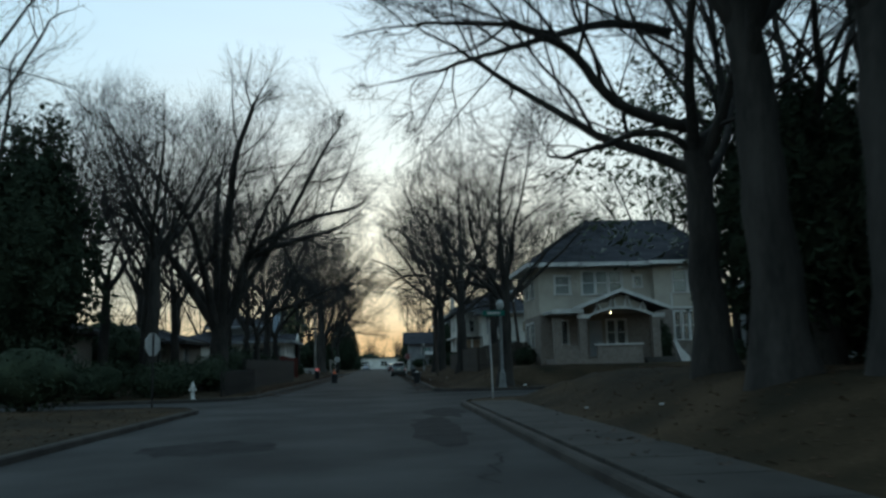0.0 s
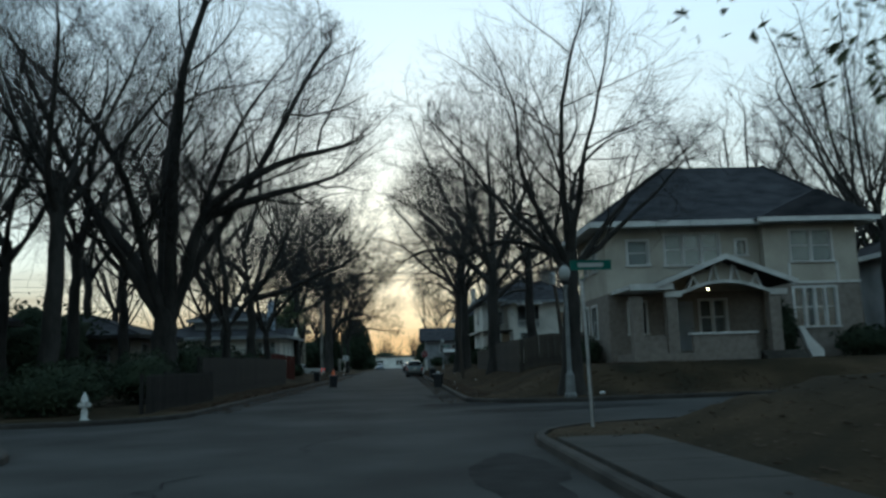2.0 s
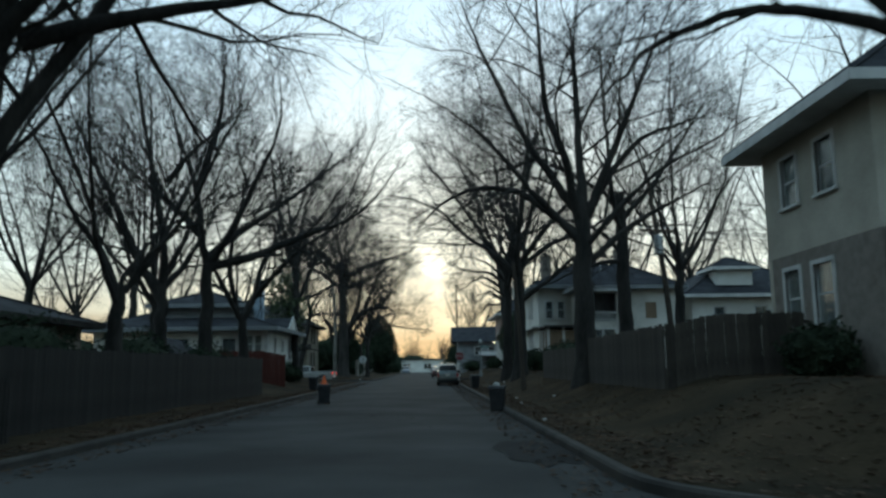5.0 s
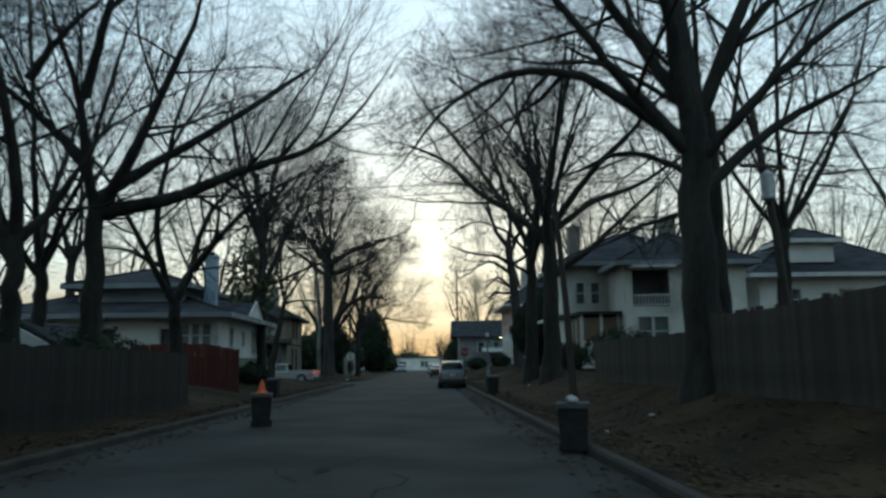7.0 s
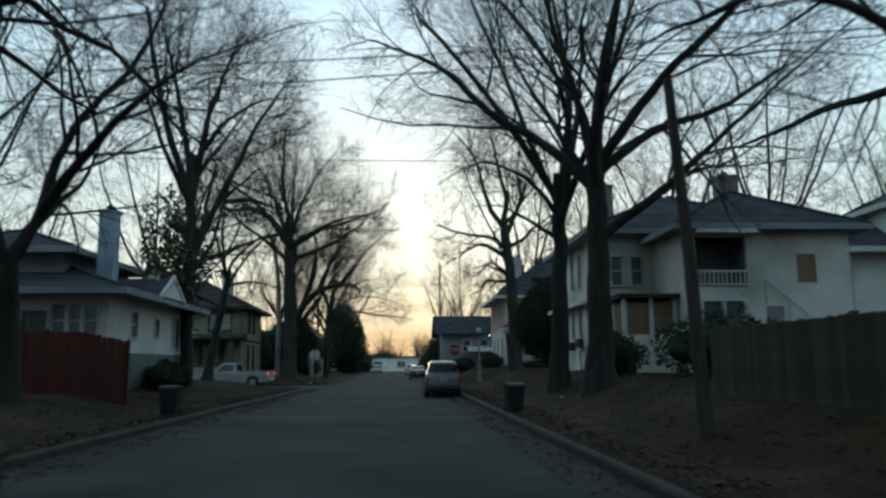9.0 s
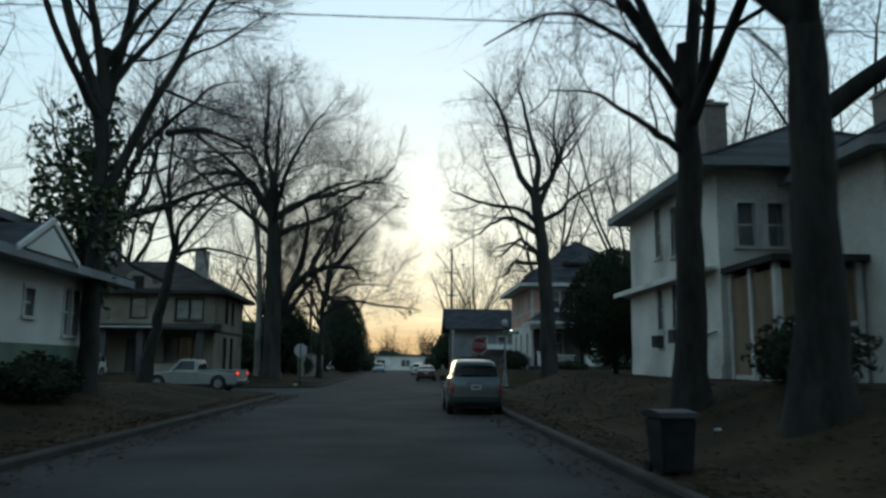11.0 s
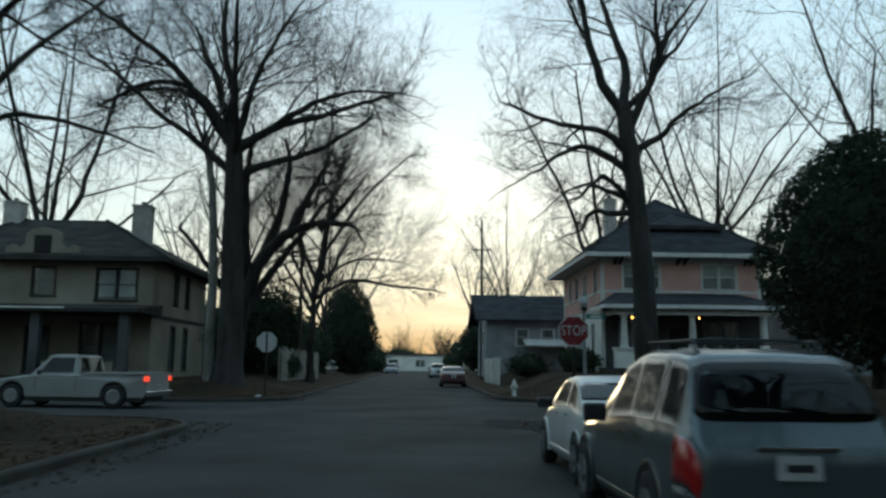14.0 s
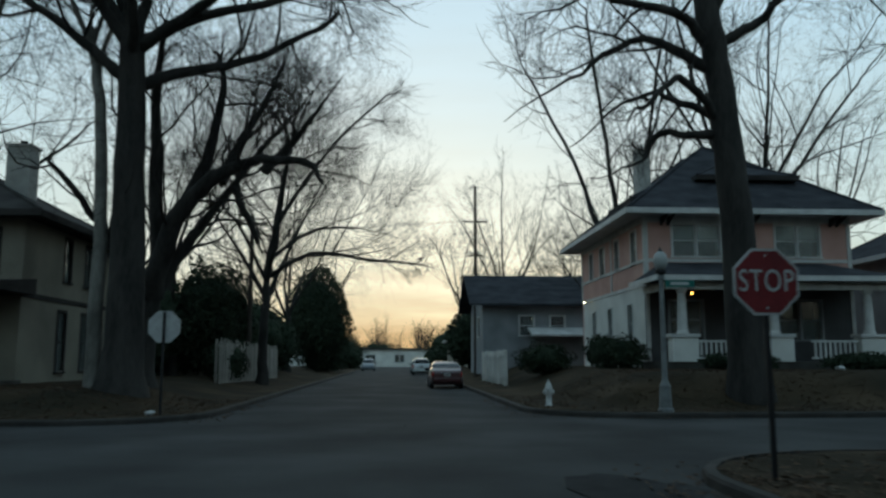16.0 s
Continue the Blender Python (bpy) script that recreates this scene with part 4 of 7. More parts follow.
hip_roof(A, SHINGLE, 10.3, 21.2, 59, 64.3, 6.98, 10.1, 0.75, ridge_x=(14.0, 18.8), ridge_y=(61.6, 61.8))
b = bmesh.new()
prism(b, [(16.6, 6.99), (21.95, 6.99), (19.3, 8.2)], "y", 57.8, 61.7)
wpart("roof", b, SHINGLE, A)
b = bmesh.new()
box(b, 16.6, 21.95, 57.72, 57.8, 6.8, 7.0)
wpart("fascia", b, TRIM, A)
b = bmesh.new()
box(b, 10.55, 17.0, 56.4, 59, 0.5, 1.4)
wpart("porch_floor", b, BRICK_BASE, A)
b = bmesh.new()
box(b, 10.9, 12.1, 56.55, 56.75, 1.4, 2.1)
box(b, 13.0, 15.55, 56.55, 56.75, 1.4, 2.1)
wpart("porch_wall", b, BRICK_BASE, A)
b = bmesh.new()
box(b, 12.9, 15.65, 56.48, 56.82, 2.1, 2.19, 0.01)
wpart("coping", b, TRIM, A)
for u in (10.8, 12.2, 16.4):
    wpart("pier", bx(u - 0.22, u + 0.22, 56.45, 56.9, 1.4, 3.66), BRICK_BASE, A)
b = bmesh.new()
box(b, 10.45, 12.2, 56.2, 59, 3.95, 4.1)
box(b, 10.45, 12.2, 56.14, 56.2, 3.9, 4.14)
wpart("porch_roof", b, TRIM, A)
b = bmesh.new()
prism(b, [(11.7, 4.05), (14.4, 5.08), (17.1, 4.05), (17.1, 4.15), (14.4, 5.2), (11.7, 4.15)], "y", 56.15, 59)
wpart("porch_roof", b, SHINGLE, A)
b = bmesh.new()
prism(b, [(11.55, 3.98), (14.4, 5.06), (17.25, 3.98), (17.25, 4.18), (14.4, 5.27), (11.55, 4.18)], "y", 56.05, 56.15)
wpart("bargeboard", b, TRIM, A)
b = bmesh.new()
n = 14
arch_lo = [(12.6 + 3.6 * k / n, 3.72 + 0.42 * math.sin(math.pi * k / n)) for k in range(n + 1)]
arch_hi = [(u, z + 0.13) for u, z in arch_lo]
prism(b, arch_lo + arch_hi[::-1], "y", 56.4, 56.55)
box(b, 11.9, 12.6, 56.38, 56.57, 3.62, 3.85)
box(b, 16.2, 16.9, 56.38, 56.57, 3.62, 3.85)
wpart("arch_beam", b, TRIM, A)
b = bmesh.new()
prism(b, [(u, z + 0.12) for u, z in arch_lo[1:-1]] + [(15.9, 4.3), (14.4, 4.98), (12.9, 4.3)], "y", 56.6, 56.66)
wpart("gable_panel", b, TAN_WALL, A)
for k, u in enumerate((12.9, 13.3, 13.75, 14.15, 14.65, 15.05, 15.5, 15.9)):
    base = 3.85 + 0.42 * math.sin(math.pi * (u - 12.6) / 3.6)
    lean = (0.22, -0.2, 0.2, -0.12, 0.12, -0.2, 0.2, -0.22)[k]
    top = min(5.0 - 0.38 * abs(u + lean - 14.4), base + 0.6)
    b = bmesh.new()
    prism(b, [(u - 0.04, base - 0.03), (u + 0.04, base - 0.03), (u + lean + 0.04, top), (u + lean - 0.04, top)], "y", 56.42, 56.52)
    wpart("strut", b, TRIM, A)
b = bmesh.new()
pts = [(17.35, 2.25), (17.55, 2.25), (17.75, 1.9), (18.25, 1.35), (18.25, 0.6), (17.95, 0.6), (17.6, 1.5)]
prism(b, pts, "y", 56.5, 56.8)
wpart("stair_cheek", b, TRIM, A)
for k in range(4):
    wpart("step", bx(15.6, 17.3, 55.1 + 0.33 * k, 56.5, 0.5, 0.92 + 0.16 * k), CONCRETE, A)
bulb(14.15, 57.6, 4.02, 0.06, BULB, "small lit porch lamp glowing warm white under the arch")

# stuccoed house with the balcony
B = house_empty("house", 9.2, 97, 0.7, "stained white stucco house with a balcony and dark hip roof")
hs = [(12.0, 13.95, 4.25, 6.15), (15.9, 16.65, 4.4, 5.5)]
wall(B, STUCCO, "S", 97, 11.6, 18.0, 4.0, 6.5, hs)
b = bmesh.new()
box(b, 15.9, 16.65, 97.02, 97.08, 4.4, 5.5)
wpart("shutter", b, PLYWOOD, B, "brown boarded-up window")
hl = [(12.2, 13.8, 2.2, 3.7), (14.6, 15.3, 1.4, 3.5)]
wall(B, STUCCO, "S", 97, 11.6, 18.0, 0.5, 4.0, hl)
window(B, "S", 97, *hl[0], lights=2)
b = bmesh.new()
box(b, 14.6, 15.3, 97.04, 97.1, 1.4, 3.5)
wpart("door", b, GREY_WALL, B)
wall(B, STUCCO, "W", 11.6, 97, 101.0, 0.5, 6.5)
# the corner set back behind an enclosed porch
hs = [(9.75, 10.25, 4.7, 5.9), (10.6, 11.1, 4.7, 5.9)]
wall(B, STUCCO, "S", 100.8, 9.2, 11.6, 0.5, 6.9, hs)
for h in hs:
    window(B, "S", 100.8, *h)
for u in (9.45, 10.5, 11.42):
    wpart("pilaster", bx(u - 0.08, u + 0.08, 97.95, 98.12, 0.6, 3.9), TRIM, B)
for u in (99.4, 100.68):
    wpart("pilaster", bx(9.38, 9.54, u - 0.08, u + 0.08, 0.6, 3.9), TRIM, B)
for u0, u1 in ((9.53, 10.42), (10.58, 11.34)):
    wpart("porch_wall", bx(u0, u1, 98.0, 98.08, 0.6, 2.5), STUCCO, B)
    wpart("plywood_panel", bx(u0, u1, 98.02, 98.06, 2.5, 3.75), PLYWOOD, B, "brown plywood panel closing the porch")
for v0, v1 in ((98.12, 99.32), (99.48, 100.6)):
    wpart("plywood_panel", bx(9.44, 9.48, v0, v1, 1.2, 3.75), PLYWOOD, B, "brown plywood panel closing the porch")
    wpart("porch_wall", bx(9.42, 9.5, v0, v1, 0.6, 1.2), STUCCO, B)
wpart("porch_roof", bx(9.2, 11.58, 97.7, 100.78, 3.9, 4.06), BROWN_SHINGLE, B)
b = bmesh.new()
box(b, 11.9, 14.05, 97.2, 98.9, 4.05, 4.2)
box(b, 11.85, 11.95, 97.2, 98.9, 4.2, 6.2)
box(b, 14.0, 14.1, 97.2, 98.9, 4.2, 6.2)
box(b, 11.95, 14.0, 98.85, 98.9, 4.2, 6.2)
wpart("balcony_recess", b, GREY_WALL, B)
b = bmesh.new()
box(b, 12.0, 13.95, 96.92, 97.0, 4.8, 4.87)
box(b, 12.0, 13.95, 96.92, 97.0, 4.3, 4.36)
rail = wpart("balcony_rail", b, TRIM, B)
for k in range(11):
    wpart("baluster", bx(12.1 + 0.17 * k, 12.14 + 0.17 * k, 96.94, 96.98, 4.36, 4.8), TRIM, rail)
b = bmesh.new()
prism(b, [(11.75, 6.22), (14.25, 6.22), (14.1, 6.36), (11.9, 6.36)], "y", 96.35, 97.0)
wpart("balcony_hood", b, TRIM, B, "pale metal hood over the balcony")
for k in range(3):
    b = bmesh.new()
    tube(b, [(14.6 + 0.9 * k, 96.9, 3.6 - 0.75 * k + 0.9), (15.5 + 0.9 * k, 96.9, 2.85 - 0.75 * k + 0.9)], 0.03)
    tube(b, [(14.6 + 0.9 * k, 96.9, 3.6 - 0.75 * k), (14.6 + 0.9 * k, 96.9, 3.6 - 0.75 * k + 0.9)], 0.025)
    wpart("stair_rail", b, TRIM, B)
hw = [(105.65, 106.2, 5.05, 6.75), (104.0, 104.6, 4.9, 6.45)]
wall(B, STUCCO, "W", 9.2, 100.8, 109.3, 4.0, 6.9, hw)
for h in hw:
    window(B, "W", 9.2, *h, blind=0.45 if h[0] == 104.0 else 0.0, trim=STUCCO if h[0] > 105 else None)
hx = [(105.65, 106.2, 2.62, 3.95), (104.05, 104.7, 2.62, 3.95)]
wall(B, STUCCO, "W", 9.2, 100.8, 109.3, 0.5, 4.0, hx)
window(B, "W", 9.2, *hx[0])
window(B, "W", 9.2, *hx[1], blind=0.9)
b = bmesh.new()
sbox(b, "W", 9.2, 101.0, 110.2, 0.0, 0.42, 4.06, 4.15)
sbox(b, "W", 9.2, 101.0, 110.2, 0.42, 0.47, 4.0, 4.17)
wpart("pent_roof", b, STUCCO, B)
b = bmesh.new()
sbox(b, "W", 9.2, 100.82, 109.32, 0.0, 0.06, 0.5, 1.45)
wpart("plinth", b, STUCCO, B)
for (u0, u1, z0, z1) in ((105.75, 106.3, 2.03, 2.42), (104.0, 104.6, 2.13, 2.55)):
    b = bmesh.new()
    sbox(b, "W", 9.2, u0, u1, -0.1, 0.24, z0, z1)
    ac = wpart("air_conditioner", b, CONCRETE, B, "grey window air conditioner")
    for k in range(6):
        b = bmesh.new()
        zz = z0 + 0.05 + (z1 - z0 - 0.1) * k / 6
        sbox(b, "W", 9.2, u0 + 0.05, u1 - 0.05, 0.24, 0.25, zz, zz + 0.035)
        wpart("grille_slat", b, DARK_METAL, ac)
b = bmesh.new()
tube(b, [(9.1, 101.0, 2.35), (9.1, 102.6, 2.2), (9.1, 104.2, 2.0), (9.1, 104.4, 1.5), (9.1, 104.0, 1.05)], 0.03)
wpart("drain_pipe", b, DARK_METAL, B)
wall(B, STUCCO, "N", 109.3, 9.2, 18.0, 0.5, 6.9)
wall(B, STUCCO, "E", 18.0, 97, 109.3, 0.5, 6.5)
hip_roof(B, SHINGLE, 9.2, 18.0, 100.8, 109.3, 7.0, 9.4, 0.65, trim=GREY_WALL)
hip_roof(B, SHINGLE, 11.6, 18.0, 97, 104.0, 6.56, 8.6, 0.6, trim=GREY_WALL)
chimney(B, 15.3, 16.2, 102.4, 103.2, 7.8, 9.8, BRICK_BASE)
chimney(B, 9.9, 10.6, 103.2, 104.0, 7.4, 9.5, BRICK_BASE)
b = bmesh.new()
box(b, 9.2, 13.0, 109.3, 110.2, 4.0, 4.15)
wpart("porch_roof", b, STUCCO, B)
for yy in (109.5,):
    wpart("porch_post", bx(9.25, 9.4, yy, yy + 0.15, 0.8, 4.0), TRIM, B)
b = bmesh.new()
lathe(b, [(0.06, 7.4), (0.06, 8.3), (0.12, 8.32), (0.02, 8.5)], 8, 13.4, 99.0)
wpart("roof_vent", b, GALV, B)

# white house beyond it
C = house_empty("house", 20.4, 101, 0.7, "two-storey white house behind the wooden fence")
hc = [(103.0, 103.6, 4.2, 5.4), (105.6, 106.3, 4.2, 5.4)]
wall(C, OFFWHITE, "W", 20.4, 101, 112, 0.5, 6.2, hc)
for h in hc:
    window(C, "W", 20.4, *h)
hc = [(22.0, 22.8, 4.2, 5.4), (25.0, 25.8, 4.2, 5.4)]
wall(C, OFFWHITE, "S", 101, 20.4, 30, 0.5, 6.2, hc)
for h in hc:
    window(C, "S", 101, *h)
wall(C, OFFWHITE, "N", 112, 20.4, 30, 0.5, 6.2)
wall(C, OFFWHITE, "E", 30, 101, 112, 0.5, 6.2)
hip_roof(C, SHINGLE, 20.4, 30, 101, 112, 6.25, 9.6, 0.8)
b = bmesh.new()
box(b, 22.4, 25.0, 101.2, 104, 7.0, 8.3)
wpart("dormer", b, OFFWHITE, C)
hip_roof(C, SHINGLE, 22.4, 25.0, 101.2, 104, 8.3, 9.2, 0.4)

# pink house
P = house_empty("house", 10.6, 142, 0.7, "two-storey pink and white foursquare house with a columned porch")
hp = [(11.85, 13.9, 5.85, 7.2), (16.4, 18.3, 5.85, 7.2)]
wall(P, PINK, "S", 142, 10.6, 19.7, 4.6, 7.6, hp)
for h in hp:
    window(P, "S", 142, *h, lights=2, blind=0.45)
hp = [(11.6, 13.0, 2.3, 3.9), (14.4, 15.4, 1.4, 3.6), (16.4, 18.2, 2.3, 3.9)]
# lower wall and window trim coloured dark for the porch's shade
wall(P, PORCH_SHADE, "S", 142, 10.6, 19.7, 0.5, 4.6, hp)
window(P, "S", 142, *hp[0], lights=2, trim=GREY_WALL)
window(P, "S", 142, *hp[2], lights=2, trim=GREY_WALL)
# door in the same black, sunk in the porch's shade
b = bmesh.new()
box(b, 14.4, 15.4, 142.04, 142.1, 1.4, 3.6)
wpart("door", b, UNLIT_BLACK, P, "dark front door")
hq = [(143.2, 143.9, 5.7, 7.1), (146.0, 146.6, 5.7, 7.1), (148.6, 149.4, 5.7, 7.1), (151.0, 151.6, 5.7, 7.1)]
wall(P, PINK, "W", 10.6, 142, 153.5, 4.6, 7.6, hq)
for h in hq:
    window(P, "W", 10.6, *h, blind=0.4)
hq = [(144.0, 144.7, 2.2, 3.9), (147.4, 148.1, 2.2, 3.9), (150.6, 151.2, 2.2, 3.9)]
wall(P, OFFWHITE, "W", 10.6, 142, 153.5, 0.5, 4.6, hq)
for h in hq:
    window(P, "W", 10.6, *h)
wall(P, PINK, "E", 19.7, 142, 153.5, 0.5, 7.6)
wall(P, PINK, "N", 153.5, 10.6, 19.7, 0.5, 7.6)
b = bmesh.new()
for z0, z1 in ((4.55, 4.7), (5.58, 5.72), (7.3, 7.6)):
    sbox(b, "S", 142, 10.56, 19.74, 0.0, 0.04, z0, z1)
    sbox(b, "W", 10.6, 142.0, 153.5, 0.0, 0.04, z0, z1)
for u in (10.58, 19.56):
    sbox(b, "S", 142, u, u + 0.16, 0.0, 0.045, 0.7, 7.58)
for u in (142.0, 147.2, 153.3):
    sbox(b, "W", 10.6, u, u + 0.16, 0.0, 0.045, 4.6, 7.58)
wpart("trim_board", b, TRIM, P)
hip_roof(P, SHINGLE, 10.6, 19.7, 142, 153.5, 7.72, 11.9, 1.0)
for k, u in enumerate((11.3, 11.6, 14.9, 15.3, 18.8, 19.1)):
    b = bmesh.new()
    prism(b, [(141.1, 7.5), (142, 7.5), (142, 7.15)], "x", u, u + 0.09)
    wpart("bracket", b, BROWN_SHINGLE, P)
b = bmesh.new()
cells(b, "S", 143.4, [13.9, 14.3, 14.95, 15.35, 16.0, 16.4, 17.05, 17.5], [8.4, 8.75, 9.35, 9.55], -0.15, 0, lambda u, z: 8.75 < z < 9.35 and (14.3 < u < 14.95 or 15.35 < u < 16.0 or 16.4 < u < 17.05))
box(b, 13.9, 14.05, 143.55, 146.4, 8.4, 9.55)
box(b, 17.35, 17.5, 143.55, 146.4, 8.4, 9.55)
wpart("dormer", b, BROWN_SHINGLE, P, "dark shingled dormer with three small windows")
for u in (14.3, 15.35, 16.4):
    window(P, "S", 143.4, u, u + 0.65, 8.75, 9.35, sash=False)
hip_roof(P, SHINGLE, 13.9, 17.5, 143.4, 147, 9.62, 10.8, 0.5, trim=BROWN_SHINGLE)
b = bmesh.new()
sbox(b, "W", 11.6, 146.0, 149.0, -2.5, 0, 8.2, 9.1)
wpart("dormer", b, BROWN_SHINGLE, P)
hip_roof(P, SHINGLE, 11.6, 14.0, 146.0, 149.0, 9.1, 10.0, 0.45, trim=BROWN_SHINGLE)
chimney(P, 12.6, 13.3, 149, 149.8, 9.0, 12.4, CHIMNEY)
b = bmesh.new()
box(b, 10.3, 19.4, 139, 142, 0.5, 1.36)
wpart("porch_floor", b, CONCRETE, P)
b = bmesh.new()
c0, c1, d0 = 9.9, 19.8, 138.5
pv = [b.verts.new(q) for q in ((c0, d0, 4.62), (c1, d0, 4.62), (c1, 142, 4.62), (c0, 142, 4.62), (c0 + 1.4, 141.99, 5.55), (c1 - 1.4, 141.99, 5.55))]
for q in ((0, 1, 5, 4), (1, 2, 5), (3, 0, 4), (0, 3, 2, 1), (2, 3, 4, 5)):
    b.faces.new([pv[k] for k in q])
bmesh.ops.recalc_face_normals(b, faces=b.faces)
wpart("porch_roof", b, SHINGLE, P)
b = bmesh.new()
box(b, c0 - 0.05, c1 + 0.05, d0 - 0.06, d0, 4.45, 4.65)
box(b, c0 - 0.05, c0, d0, 142, 4.45, 4.65)
box(b, c1, c1 + 0.05, d0, 142, 4.45, 4.65)
box(b, 10.4, 19.3, 138.95, 139.25, 4.15, 4.45)
box(b, 10.4, 10.6, 139.25, 141.9, 4.15, 4.45)
wpart("porch_beam", b, TRIM, P)
for u in (11.1, 14.75, 18.6):
    w = 0.5 if u != 14.75 else 0.62
    pier = wpart("porch_pier", bx(u - w, u + w, 138.9, 139.5, 1.36, 2.3), OFFWHITE, P)
    wpart("pier_cap", bx(u - w - 0.07, u + w + 0.07, 138.83, 139.57, 2.3, 2.42), TRIM, pier)
    b = bmesh.new()
    lathe(b, [(0.24, 2.42), (0.24, 2.5), (0.2, 2.55), (0.15, 4.0), (0.2, 4.05), (0.22, 4.15)], 12, u, 139.2)
    wpart("column", b, TRIM, P, smooth=False)
for u0, u1 in ((11.65, 13.4), (16.2, 18.05)):
    b = bmesh.new()
    box(b, u0, u1, 139.1, 139.2, 2.1, 2.18)
    box(b, u0, u1, 139.1, 139.2, 1.46, 1.53)
    r = wpart("porch_rail", b, TRIM, P)
    k = u0 + 0.1
    while k < u1 - 0.1:
        wpart("baluster", bx(k, k + 0.07, 139.12, 139.18, 1.53, 2.1), TRIM, r)
        k += 0.2
for k in range(4):
    wpart("step", bx(13.5, 14.2 + 0.0, 137.8 + 0.3 * k, 139, 0.6, 0.75 + 0.16 * k), CONCRETE, P)
bulb(11.6, 139.4, 4.05, 0.06, ORANGE_BULB, "orange porch bulb hanging from the porch ceiling")
bulb(15.18, 139.4, 4.05, 0.06, ORANGE_BULB, "orange porch bulb hanging from the porch ceiling")
bulb(10.2, 151.5, 4.55, 0.06, BULB, "bright wall lamp on the side of the pink house")

# cream house with the shaped parapet dormer
L = house_empty("house", -24, 136.5, 0.4, "two-storey tan stucco house with twin chimneys and a deep porch")
hl = [(-22.6, -20.7, 4.4, 5.85), (-15.4, -13.55, 4.4, 5.85), (-18.5, -17.5, 4.6, 5.9)]
wall(L, TAN_STUCCO, "S", 136.5, -24, -12.7, 3.7, 6.3, hl)
for h in hl:
    window(L, "S", 136.5, *h, lights=2 if h[0] != -18.5 else 1, trim=BROWN_SHINGLE, blind=0.9 if h[0] != -18.5 else 0)
hl = [(-22.8, -21.0, 1.2, 3.2), (-18.6, -17.6, 0.9, 3.0), (-16.0, -14.2, 1.2, 3.2)]
wall(L, TAN_STUCCO, "S", 136.5, -24, -12.7, 0.2, 3.7, hl)
for h in hl:
    window(L, "S", 136.5, *h, lights=2, trim=BROWN_SHINGLE)
he = [(139.9, 140.5, 4.4, 6.0), (142.0, 142.6, 4.4, 6.0)]
wall(L, TAN_STUCCO, "E", -12.7, 136.5, 146.2, 3.6, 6.3, he)
for h in he:
    window(L, "E", -12.7, *h, trim=BROWN_SHINGLE, blind=0.3)
he = [(139.6, 140.3, 1.0, 3.2), (141.9, 142.6, 1.0, 3.2)]
wall(L, TAN_STUCCO, "E", -12.7, 136.5, 146.2, 0.2, 3.6, he)
for h in he:
    window(L, "E", -12.7, *h, trim=BROWN_SHINGLE)
wall(L, TAN_STUCCO, "W", -24, 136.5, 146.2, 0.2, 6.3)
wall(L, TAN_STUCCO, "N", 146.2, -24, -12.7, 0.2, 6.3)
b = bmesh.new()
sbox(b, "E", -12.7, 136.48, 146.22, 0.0, 0.05, 3.55, 3.72)
wpart("belt_course", b, BROWN_SHINGLE, L)
hip_roof(L, BROWN_SHINGLE, -24, -12.7, 136.5, 146.2, 6.4, 9.1, 0.8, ridge_x=(-21.3, -17.0), ridge_y=(141.2, 141.5), trim=BROWN_SHINGLE)
chimney(L, -22.3, -21.4, 140.5, 141.3, 7.5, 9.9, CHIMNEY)
chimney(L, -15.2, -14.3, 140.0, 140.8, 7.5, 9.7, CHIMNEY)
b = bmesh.new()
cx = -18.0
pr = [(-1.75, 6.3), (-1.75, 6.85), (-1.45, 7.0), (-1.15, 6.85), (-0.85, 7.0), (-0.8, 7.55), (-0.5, 7.75), (0.0, 7.85), (0.5, 7.75), (0.8, 7.55), (0.85, 7.0), (1.15, 6.85), (1.45, 7.0), (1.75, 6.85), (1.75, 6.3)]
prism(b, [(cx + u, z) for u, z in pr], "y", 136.1, 136.45)
wpart("parapet_dormer", b, TAN_STUCCO, L, "curved stucco parapet dormer")
# flat black plate: the opening's shade is put into its colour
wpart("attic_vent", bx(-18.4, -17.6, 136.06, 136.1, 6.6, 7.45), UNLIT_BLACK, L, "dark louvred attic opening")
for k in range(6):
    wpart("louvre", bx(-18.38, -17.62, 136.03, 136.06, 6.66 + 0.13 * k, 6.7 + 0.13 * k), BROWN_SHINGLE, L)
wpart("gutter", bx(-20.4, -15.4, 132.93, 133.0, 3.72, 3.8), TRIM, L, "pale gutter along the porch roof")
b = bmesh.new()
prism(b, [(133.0, 3.75), (136.5, 4.15), (136.5, 3.6), (133.0, 3.6)], "x", -24.3, -12.2)
wpart("porch_roof", b, BROWN_SHINGLE, L)
b = bmesh.new()
box(b, -24, -12.5, 133.4, 136.5, 0.2, 0.75)
wpart("porch_floor", b, CONCRETE, L)
# piers take the same darkened colour, as if in the porch's shade
for u in (-23.8, -19.2, -16.8, -12.9):
    wpart("porch_pier", bx(u - 0.2, u + 0.2, 133.35, 133.75, 0.5, 3.6), PORCH_SHADE, L)
for u0, u1 in ((-23.4, -19.6), (-16.4, -13.3)):
    wpart("porch_wall", bx(u0, u1, 133.4, 133.7, 0.5, 1.4), TAN_STUCCO, L)
    wpart("coping", bx(u0, u1, 133.34, 133.76, 1.4, 1.5), CONCRETE, L)

# white bungalow with the blue-grey chimney
G = house_empty("house", -9, 95, 0.5, "white bungalow with green foundation and tall blue-grey chimney")
hg = [(-11.8, -11.0, 2.2, 3.3), (-10.85, -9.35, 2.4, 3.5), (-15.5, -14.0, 2.2, 3.3)]
